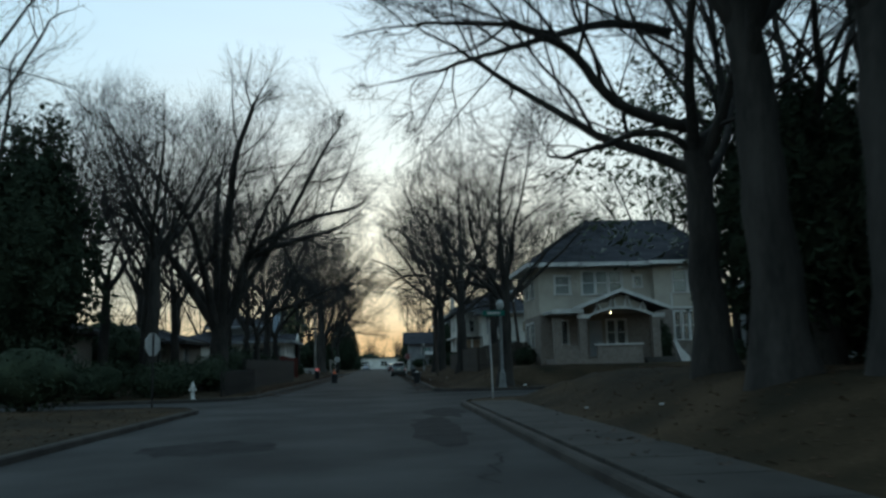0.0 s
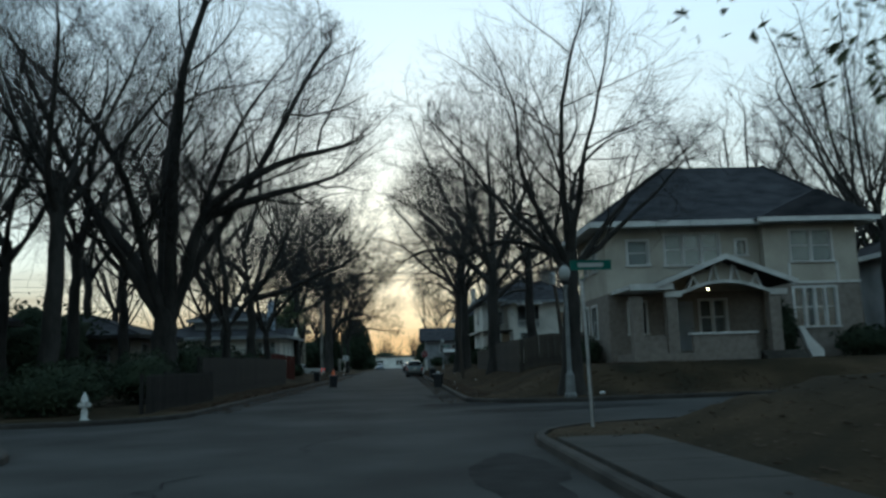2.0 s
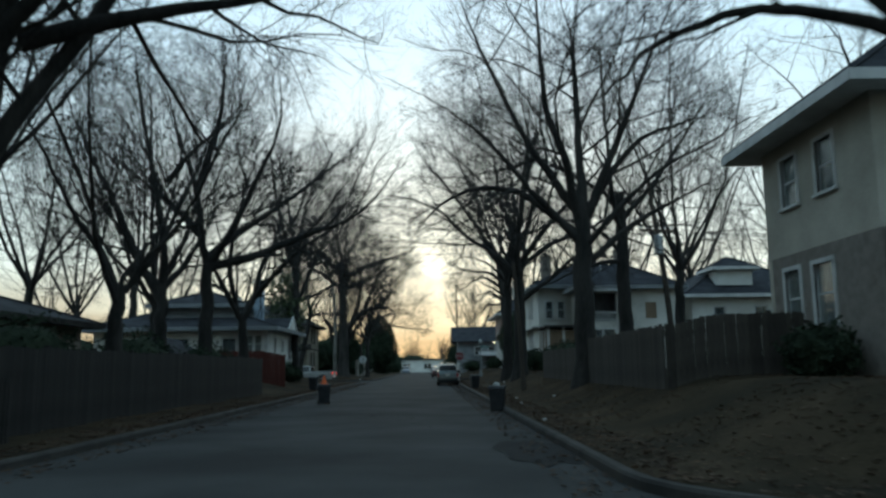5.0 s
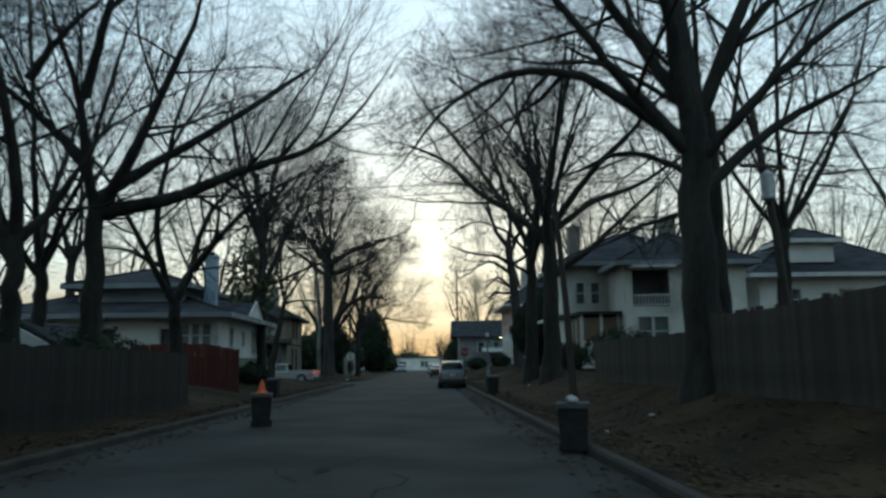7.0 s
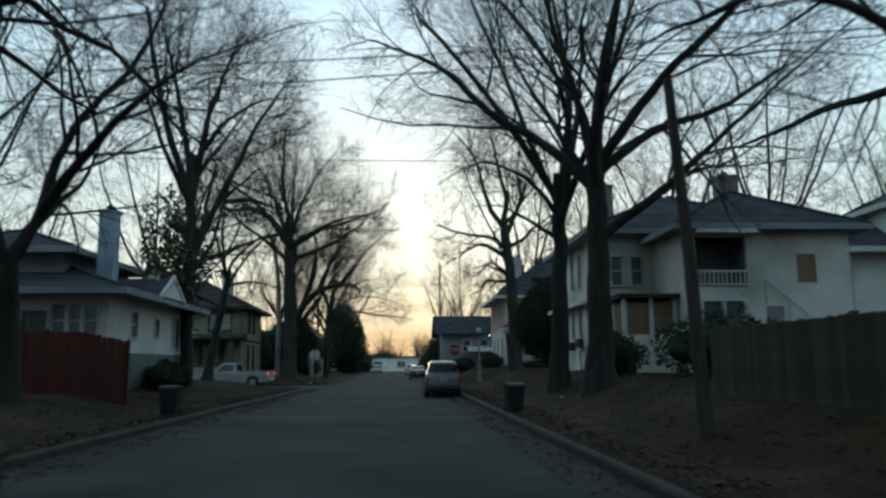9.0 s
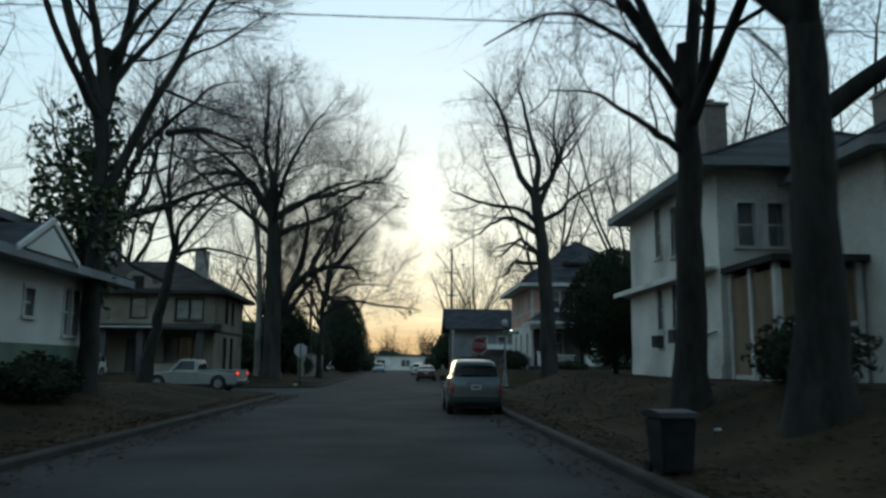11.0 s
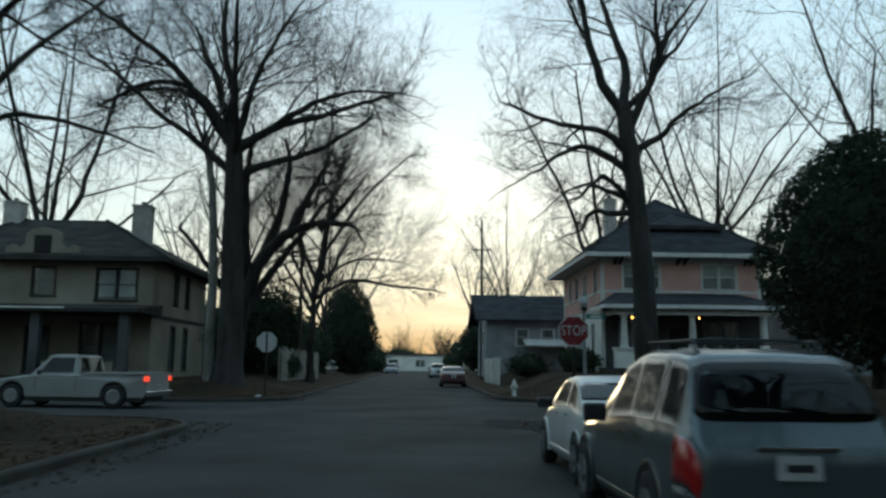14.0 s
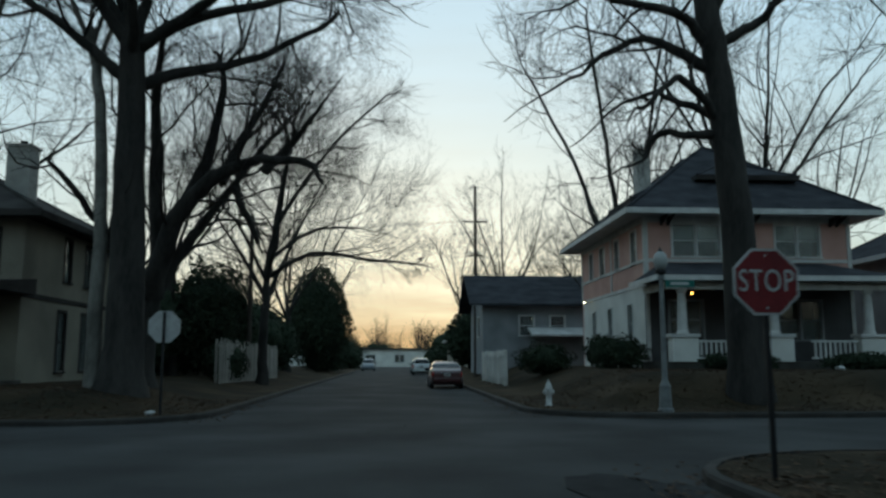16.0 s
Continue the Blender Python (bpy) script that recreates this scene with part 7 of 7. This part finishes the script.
# ---- fences and hedges ----
def board_fence(x0, y0, x1, y1, h, mat, label, picket=False, gap=0.005, wide=0.14, z_off=0.0, top_jitter=0.03, seed=1, tilt=0.35):
    """A fence of separate boards on rails and posts."""
    rng = random.Random(seed)
    ln = math.hypot(x1 - x0, y1 - y0)
    ang = math.degrees(math.atan2(y1 - y0, x1 - x0))
    e = thing("fence", x0, y0, 0.0, ang, label, "fence", "fences")
    c, s = math.cos(radians(ang)), math.sin(radians(ang))

    def gz(u):
        return height(x0 + c * u, y0 + s * u) + z_off

    meshes = []
    for k in range(4):
        hh = h + rng.uniform(-top_jitter, top_jitter)
        b = bmesh.new()
        if picket:
            prism(b, [(0, 0), (wide, 0), (wide, hh - 0.08), (wide / 2, hh), (0, hh - 0.08)], "y", -0.01, 0.01)
        else:
            prism(b, [(0, 0), (wide, 0), (wide, hh - 0.03), (wide - 0.03, hh), (0.03, hh), (0, hh - 0.03)], "y", -0.01, 0.01)
        me_ = bpy.data.meshes.new("board")
        b.to_mesh(me_)
        b.free()
        me_.materials.append(mat)
        meshes.append(me_)
    u, k = 0.0, 0
    while u < ln - wide:
        ob = new("board", meshes[rng.randrange(4)])
        ob.parent = e
        ob.matrix_basis = pose(u, 0, gz(u) - 0.03, 0, rng.uniform(-tilt, tilt), 0)
        u += wide + gap
        k += 1
    u = 0.0
    while u < ln + 0.1:
        part("post", bx(u - 0.05, u + 0.05, 0.08, 0.18, gz(u) - 0.3, gz(u) + h + 0.02), mat, e)
        if u + 2.4 <= ln + 2.3:
            v = min(u + 2.4, ln)
            for zz in (0.3, h - 0.3):
                b = bmesh.new()
                prism(b, [(u, gz(u) + zz), (v, gz(v) + zz), (v, gz(v) + zz + 0.09), (u, gz(u) + zz + 0.09)], "y", 0.012, 0.07)
                part("rail", b, mat, e)
        u += 2.4
    return e


board_fence(6.9, 72.0, 6.9, 62.5, 1.55, WOOD, "weathered grey board fence along the raised verge", seed=2)
board_fence(6.9, 83.0, 6.9, 72.15, 1.3, WOOD, "weathered grey board fence along the raised verge", seed=3)
board_fence(6.95, 62.35, 10.25, 62.2, 1.5, WOOD, "short return of weathered board fence", seed=4)
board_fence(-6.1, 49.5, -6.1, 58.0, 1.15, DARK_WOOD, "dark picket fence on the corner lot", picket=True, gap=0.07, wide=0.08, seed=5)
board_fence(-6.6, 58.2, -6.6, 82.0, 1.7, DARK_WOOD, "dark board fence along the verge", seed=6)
board_fence(-12.2, 92.2, -7.4, 92.2, 1.9, RED_WOOD, "red-stained board fence before the bungalow", seed=7)
board_fence(-7.6, 144.0, -7.4, 160.0, 1.9, GREY_BOARD, "bleached leaning board fence past the crossing", gap=0.05, wide=0.16, top_jitter=0.12, seed=8, tilt=3.5)
board_fence(5.4, 147.5, 5.4, 158.5, 1.7, OFFWHITE, "pale board fence beside the pink house", seed=9)


def leaf_mass(name, x, y, rx, ry, rz, z0, n, size, mat, seed, label, category="hedge", trunk=0.0, shape=2.0, group="", lump=0.18, inner=True):
    """An evergreen of many small leaf tufts over a lumpy form, with a dark inner body of twigs and a stem."""
    rng = np.random.default_rng(seed)
    g = height(x, y)
    e = thing(name, x, y, g, 0, label, category, group)
    d = rng.normal(0, 1, (n, 3))
    d /= np.linalg.norm(d, axis=1)[:, None]
    bump = np.array([1 + lump * noise.noise((v[0] * 2.1 + seed, v[1] * 2.1, v[2] * 2.1)) + lump * 0.6 * noise.noise((v[0] * 5 + seed, v[1] * 5, v[2] * 5)) for v in d])
    rr = (0.72 + 0.3 * rng.random(n) ** 0.6) * bump
    taper = 1.0 - (shape - 2.0) * 0.35 * np.clip(d[:, 2], 0, 1)
    c = d * rr[:, None] * np.array([rx, ry, rz]) * np.stack([taper, taper, np.ones(n)], 1) + np.array([0, 0, z0 + rz])
    a = rng.normal(0, 1, (n, 3))
    a /= np.linalg.norm(a, axis=1)[:, None]
    q = np.cross(a, d) + 0.3 * rng.normal(0, 1, (n, 3))
    q /= np.linalg.norm(q, axis=1)[:, None]
    s = size * rng.uniform(0.6, 1.3, n)[:, None]
    fold = d * s * 0.25
    v = np.stack([c - a * s, c + q * s * 0.45 + fold, c + a * s, c - q * s * 0.45 + fold], 1).reshape(-1, 3)
    v[:, 2] = np.maximum(v[:, 2], 0.02)
    f = np.arange(4 * n).reshape(-1, 4)
    f = np.concatenate([f[:, [0, 1, 2]], f[:, [0, 2, 3]]])
    me_ = bpy.data.meshes.new("leaf_crown")
    me_.from_pydata(v.tolist(), [], f.tolist())
    me_.materials.append(mat)
    ob = new("crown", me_)
    ob.parent = e
    if inner:
        b = bmesh.new()
        bmesh.ops.create_icosphere(b, subdivisions=3, radius=1.0)
        for w in b.verts:
            k = 0.74 * (1 + lump * noise.noise((w.co.x * 2.1 + seed, w.co.y * 2.1, w.co.z * 2.1)))
            t = 1.0 - (shape - 2.0) * 0.35 * max(w.co.z, 0)
            w.co = Vector((w.co.x * rx * k * t, w.co.y * ry * k * t, max(w.co.z * rz * k + z0 + rz, 0.01)))
        part("inner_growth", b, mat, e, smooth=True)
    b = bmesh.new()
    lathe(b, [(0.16, -0.1), (0.12, 0.3), (0.1, z0 + rz)], 8)
    part("stem", b, BARK, e)
    return e


leaf_mass("evergreen_tree", 9.6, 113.4, 2.3, 2.2, 2.5, 0.4, 24000, 0.07, EVERGREEN, 3, "dense dark rounded evergreen on a short trunk", "evergreen tree", shape=2.9, lump=0.06)
leaf_mass("evergreen_tree", -9.3, 104.2, 1.3, 1.3, 2.7, 3.0, 3000, 0.16, MAGNOLIA, 4, "magnolia with large glossy dark leaves", "evergreen tree", lump=0.8, inner=False)
leaf_mass("evergreen_tree", -7.5, 187, 3.2, 4.5, 4.8, 0.2, 9000, 0.2, EVERGREEN, 5, "big dark evergreen leaning over the kerb", "evergreen tree", shape=2.4)
leaf_mass("evergreen_tree", -10.2, 153, 2.3, 3.4, 2.9, 0.1, 6000, 0.16, EVERGREEN, 6, "dark overgrown evergreen thicket", "evergreen tree", lump=0.35)
leaf_mass("evergreen_tree", 6.6, 180, 2.0, 3.0, 2.4, 0.2, 3000, 0.22, EVERGREEN, 7, "dark evergreen beside the far pavement", "evergreen tree")
leaf_mass("evergreen_tree", -15.2, 50.6, 2.9, 2.9, 6.2, 0.2, 12000, 0.2, EVERGREEN, 8, "tall ragged dark evergreen at the lawn's edge", "evergreen tree", shape=2.8, lump=0.5)
leaf_mass("evergreen_tree", 10.4, 34.5, 3.2, 2.6, 2.6, 3.6, 2600, 0.12, MAGNOLIA, 9, "ragged evergreen with sparse leathery leaves", "evergreen tree", lump=0.9, inner=False)
leaf_mass("evergreen_tree", 11.6, 31.5, 2.4, 2.4, 3.2, 0.6, 7000, 0.16, EVERGREEN, 10, "tall ragged dark evergreen behind the street trees", "evergreen tree", shape=2.5, lump=0.7)
leaf_mass("evergreen_tree", 12.4, 25.5, 2.4, 3.0, 3.6, 0.4, 7000, 0.16, EVERGREEN, 13, "tall ragged dark evergreen behind the street trees", "evergreen tree", shape=2.5, lump=0.7)
def shrubs(rows, seed, label):
    for k, (hx, hy, hrx, hry, hrz) in enumerate(rows):
        leaf_mass("shrub", hx, hy, hrx, hry, hrz, -0.1, 1500, 0.09, EVERGREEN, seed + k, label, "shrub", group="shrubs", lump=0.3)


shrubs(((16.9, 57.0, 0.6, 0.6, 1.2), (20.6, 57.4, 1.3, 0.8, 0.7), (9.6, 60.5, 0.6, 1.3, 0.6), (9.2, 141.0, 1.1, 0.9, 0.7), (9.6, 145.5, 0.8, 1.6, 0.8), (12.5, 137.3, 1.4, 0.7, 0.35), (17.2, 137.4, 1.6, 0.7, 0.35), (6.9, 145.8, 1.3, 1.3, 0.75)), 20, "dark clipped evergreen shrub by a house wall")
shrubs(((-9.4, 52.0, 1.6, 1.8, 0.85), (-8.8, 48.9, 1.5, 0.8, 0.7), (-11.6, 49.0, 1.7, 0.9, 0.85), (-14.8, 49.2, 1.9, 0.9, 0.95), (-18.5, 49.4, 2.0, 1.0, 1.0), (-22.5, 49.6, 2.2, 1.0, 1.05), (-8.0, 55.5, 1.2, 2.6, 1.0), (-8.0, 62.0, 0.9, 3.0, 1.15), (-8.2, 70.0, 0.9, 3.6, 1.15), (-8.4, 79, 0.9, 3.0, 1.1), (-9.5, 46.0 - 9, 2.0, 1.2, 1.1), (9.0, 88, 1.4, 2.5, 0.9), (8.0, 94, 0.8, 1.6, 0.7), (-8.2, 99.5, 0.7, 1.8, 0.6), (24.5, 57.0, 2.0, 1.5, 1.3), (-8.0, 147.5, 1.0, 2.0, 1.0)), 31, "dark overgrown evergreen shrub along the fence")


# ---- ground details ----
y = 2.0
for k in range(24):
    b = bmesh.new()
    yy = 2.0 + 1.55 * k
    if yy > 37.5:
        break
    box(b, 3.75, 5.2, yy, yy + 1.52, -0.05, 0.155, 0.012)
    tagged(mesh_ob("pavement", b, PAVING), "square concrete pavement slab beside the kerb", "pavement", "pavement slabs", "structure")


def blotch(cx, cy, rx, ry, seed, mat, z=0.004, name="tar_patch", label="dark uneven tar patch on the asphalt", category="road patch"):
    rng = random.Random(seed)
    b = bmesh.new()
    n = 22
    f = b.faces.new([b.verts.new((cx + rx * (1 + rng.uniform(-0.3, 0.25)) * math.cos(2 * math.pi * k / n), cy + ry * (1 + rng.uniform(-0.3, 0.25)) * math.sin(2 * math.pi * k / n), z)) for k in range(n)])
    return tagged(mesh_ob(name, b, mat), label, category, "road patches", "structure")


for k, (cx, cy, rx, ry) in enumerate(((-1.9, 26.6, 1.1, 1.3), (2.2, 29.5, 0.6, 3.4), (2.75, 35, 0.5, 2.4), (-0.6, 48.5, 0.4, 0.2), (0.4, 49.5, 0.25, 0.15), (3.6, 50.6, 1.9, 1.1), (5.6, 47.2, 2.4, 0.9), (3.0, 56.5, 0.7, 1.8), (-0.3, 66.5, 0.1, 0.35), (2.6, 117.2, 0.7, 1.6))):
    blotch(cx, cy, rx, ry, 50 + k, PATCH, 0.004 + 0.0012 * k)
for k in range(7):
    rng = random.Random(300 + k)
    yy, xx = rng.uniform(18, 128), rng.uniform(-3.8, 2.6)
    pts = [(xx, yy, 0.006)]
    for j in range(9):
        xx, yy = xx + rng.uniform(-0.35, 0.35), yy + rng.uniform(0.1, 0.6)
        pts.append((xx, yy, 0.006))
    b = bmesh.new()
    for p, q in zip(pts, pts[1:]):
        d = Vector((q[1] - p[1], p[0] - q[0], 0)).normalized() * 0.018
        b.faces.new([b.verts.new(Vector(v) + w) for v, w in ((p, -d), (p, d), (q, d), (q, -d))])
    tagged(mesh_ob("tar_seam", b, PATCH), "thin sealed crack across the asphalt", "road crack", "road cracks", "structure")


def litter(seed, n, area, size, mat, name, label):
    """Fallen leaves, each a small bent quad, lying over a stretch of ground."""
    rng = np.random.default_rng(seed)
    vs, fs = [], []
    k = 0
    while k < n:
        x0, x1, y0, y1 = area[int(rng.integers(len(area)))]
        x_, y_ = rng.uniform(x0, x1), rng.uniform(y0, y1)
        d = inside(x_, y_)
        if d < 0 and (rng.random() > 0.35 or d < -1.1):
            continue
        if d < 0.18 and d > -0.02:
            continue
        z_ = (height(x_, y_) if d > 0 else 0.0) + 0.012 + rng.random() * 0.015
        a, s = rng.uniform(0, 6.3), size * rng.uniform(0.6, 1.3)
        cs, sn = math.cos(a) * s, math.sin(a) * s
        t = rng.uniform(-0.4, 0.4, 2) * s
        i = len(vs)
        vs += [(x_ - cs, y_ - sn, z_), (x_ + sn * 0.6, y_ - cs * 0.6, z_ + abs(t[0])), (x_ + cs, y_ + sn, z_), (x_ - sn * 0.6, y_ + cs * 0.6, z_ + abs(t[1]))]
        fs += [(i, i + 1, i + 2), (i, i + 2, i + 3)]
        k += 1
    me_ = bpy.data.meshes.new(name)
    me_.from_pydata(vs, [], fs)
    me_.materials.append(mat)
    return tagged(new(name, me_), label, "fallen leaves", kind="stuff")


litter(1, 32000, [(2.6, 9, 98, 120), (3.0, 9, 60, 98), (3, 14, 128, 138), (-9, -3.4, 60, 97), (-12, -4, 97, 121), (-16, -4, 127, 136)], 0.048, LEAVES, "fallen_leaves", "brown fallen leaves strewn over verges and road edges")
litter(3, 14000, [(2.75, 3.5, 50, 118), (-4.6, -3.8, 50, 117), (3.7, 4.6, 52, 118), (-5.6, -4.8, 50, 117)], 0.05, LEAVES, "fallen_leaves", "brown fallen leaves heaped along the gutters")
litter(2, 9000, [(3.6, 13, 18, 40), (4, 14, 50, 58), (-14, -4.7, 20, 40)], 0.048, LEAVES, "fallen_leaves", "brown fallen leaves strewn over the lawns")
for k, (lx, ly, s) in enumerate(((15.5, 136.0, 0.16), (-5.9, 128.6, 0.12), (7.9, 51.3, 0.1), (5.7, 72.1, 0.06), (5.6, 30.2, 0.05), (6.2, 27.0, 0.05), (4.3, 70.0, 0.05), (4.6, 74.3, 0.05), (5.9, 93.0, 0.06), (3.9, 62.0, 0.05))):
    b = bmesh.new()
    bmesh.ops.create_icosphere(b, subdivisions=2, radius=s)
    for v in b.verts:
        v.co = v.co * (1 + 0.4 * noise.noise(v.co * 9 + Vector((k, 0, 0))))
        v.co.z = v.co.z * 0.55 + s * 0.4
    o = mesh_ob("litter", b, SIGN_WHITE)
    o.location = (lx, ly, height(lx, ly))
    tagged(o, "crumpled scrap of white litter on the ground", "litter", "scraps of litter")


# ---- woods behind the houses ----
def grove(positions, seed):
    """Background trees: a few grown forms, copied and turned."""
    forms = []
    for k in range(4):
        f = 3.4 + 0.6 * k
        forms.append(bare_tree(0.0, -80.0 - 12 * k, [(0, 0.3), (0.1, f * 0.6), (0.2, f)], 0.24, (0, 7.6, 4.4, 13.6, f - 0.2), seed + k, extra=6 + k % 2, kids=(5, 5, 2), density=0.95, label="bare winter tree among the houses", group="background trees"))
    for k, spot in enumerate(positions):
        x_, y_ = spot[:2]
        m = pose(x_, y_, height(x_, y_) - 0.4, 0, 0, (k * 77) % 360) @ Matrix.Scale(spot[2] if len(spot) > 2 else 1.15, 4)
        if k < 4:
            forms[k].matrix_basis = m
        else:
            copy_thing(forms[k % 4], m)


tall = [(17, 166, 2.0), (22.5, 158, 1.9), (25, 138, 1.75), (29, 126, 1.7), (-22, 146, 1.8), (33, 76, 1.6), (27, 84, 1.5), (-24, 112, 1.5), (20, 31, 1.8), (14, 38, 1.5), (-21, 56, 1.5)]
spots = [(14.5, 163.0), (17.5, 119.5), (24.0, 122.5), (-11.5, 151), (-8.5, 172), (9.2, 176), (-8, 200), (8.2, 204), (24, 76), (29, 70), (32, 62), (-21, 66), (-25, 62), (-25, 104), (32, 130), (27, 158), (-27, 158), (31, 112)]
spots += [(17, 31), (12, 19), (11.5, 30.5), (25.5, 66), (24, 61), (-13.5, 62.5), (-31, 76), (-22, 116), (-34, 120), (-14, 48 - 10), (-24, 44 - 6), (-34, 58), (26, 94), (38, 86), (40, 104), (14, 84), (35, 144), (44, 134), (20, 160), (31, 178), (18, 184), (-20, 170), (-34, 148), (-15, 196), (-22, 206), (20, 204), (-12, 232), (14, 236), (-24, 250), (22, 256), (-40, 92), (-46, 70), (16, 36 - 2), (20, 44 - 10), (27, 52), (30, 40 - 2), (15, 20), (24, 14), (-12, 24), (-20, 33)]
spots += [(-13, 68), (-17, 74), (-12.5, 84), (-20, 86), (-14, 57), (-18, 62.5)]
grove(spots + tall, 400)


def far_wood(seed, label, x0, x1, y0, y1, n):
    """A distant belt of bare trees, joined: stems with fans of twigs."""
    rng = np.random.default_rng(seed)
    w = Wood()
    for k in range(n):
        x_, y_ = rng.uniform(x0, x1), rng.uniform(y0, y1)
        h_ = rng.uniform(8, 14)
        w.limb([(x_, y_, -0.2), (x_, y_, h_ * 0.35)], (0.25, 0.18), 5)
        for j in range(14):
            a, sp = rng.uniform(0, 6.3), rng.uniform(0.8, 4.0)
            p0 = np.array([x_, y_, h_ * rng.uniform(0.06, 0.4)])
            p2 = p0 + np.array([math.cos(a) * sp, math.sin(a) * sp, h_ * rng.uniform(0.3, 0.62)])
            w.limb([p0, (p0 + p2) / 2 + rng.normal(0, 0.3, 3), p2], (0.09, 0.055, 0.02), 3)
            for i in range(9):
                f = rng.uniform(0.3, 1.0)
                q0 = p0 + (p2 - p0) * f
                q1 = q0 + rng.normal(0, 1.0, 3) + np.array([0, 0, 0.7])
                w.limb([q0, q1], (0.03, 0.012), 3)
    return tagged(new("far_wood", w.mesh("far_wood", TWIG)), label, "woodland", kind="stuff")


# the one at (15.5, 25) is raised, out of view, to block sky light
for k, (bx_, by_, brx, bry, brz) in enumerate(((17, 36, 3.5, 2.5, 2.6), (23.5, 36.5, 3.5, 2.5, 3.2), (15.5, 25, 3.0, 6.0, 4.5), (26, 57.5, 2.6, 2.2, 3.0), (29.5, 66, 2.5, 3.0, 3.6), (-24, 47.8 - 10, 3.5, 2.0, 2.6), (-30, 52, 3, 3, 4.0))):
    leaf_mass("thicket", bx_, by_, brx, bry, brz, -0.3, 5000, 0.2, EVERGREEN, 800 + k, "tall dark evergreen thicket under the trees", "thicket", group="thickets", lump=0.6)
far_wood(1, "distant belt of bare trees behind the houses", -75, -40, 20, 250, 40)
far_wood(2, "distant belt of bare trees behind the houses", 42, 80, 20, 250, 40)
far_wood(3, "distant belt of bare trees beyond the street's end", -80, 80, 290, 330, 60)


def thicket_row(x0, y0, x1, y1, n, r, h, seed, size=0.35):
    """A ragged row of evergreen clumps between two points."""
    rng = random.Random(seed)
    for k in range(n):
        f = (k + rng.uniform(0.2, 0.8)) / n
        s_ = rng.uniform(0.7, 1.25)
        leaf_mass("thicket", x0 + (x1 - x0) * f + rng.uniform(-1, 1), y0 + (y1 - y0) * f + rng.uniform(-1, 1), r * s_, r * s_ * rng.uniform(0.8, 1.2), h * s_, -0.3, 700, size, EVERGREEN, seed + k, "dark evergreen thicket and undergrowth", "thicket", group="thickets", lump=0.5)


thicket_row(-75, 300, 0, 300, 9, 6, 3.0, 700)
thicket_row(2, 300, 80, 300, 9, 6, 3.2, 720)
thicket_row(-60, 20, -60, 215, 16, 5, 3.0, 740)
thicket_row(64, 10, 64, 220, 16, 5, 3.2, 760)
thicket_row(-9, 238, -9, 256, 3, 3, 2.2, 780, 0.25)
thicket_row(9, 234, 9, 256, 4, 3, 2.4, 785, 0.25)
thicket_row(-14, 162, -14, 176, 3, 3, 2.2, 790, 0.2)
thicket_row(16, 170, 16, 184, 3, 3, 2.4, 795, 0.2)
thicket_row(-6.6, 189, -6.6, 204, 4, 1.6, 1.5, 800, 0.2)
thicket_row(6.6, 215, 6.6, 238, 5, 1.6, 1.7, 806, 0.2)
thicket_row(-6.6, 223, -6.6, 250, 5, 1.6, 1.7, 812, 0.2)
# added row beside the start, out of view, keeps sky light off the lawn
thicket_row(13.6, 6, 13.6, 34, 6, 2.8, 3.6, 830, 0.22)
thicket_row(-16, 62, -20, 82, 6, 2.6, 2.0, 840, 0.2)
thicket_row(-19, 50, -26, 56, 4, 2.6, 2.0, 850, 0.2)
thicket_row(-9.6, 159, -9.8, 176, 4, 2.2, 2.6, 860, 0.18)
thicket_row(-13, 146, -14, 160, 3, 2.4, 2.2, 870, 0.18)
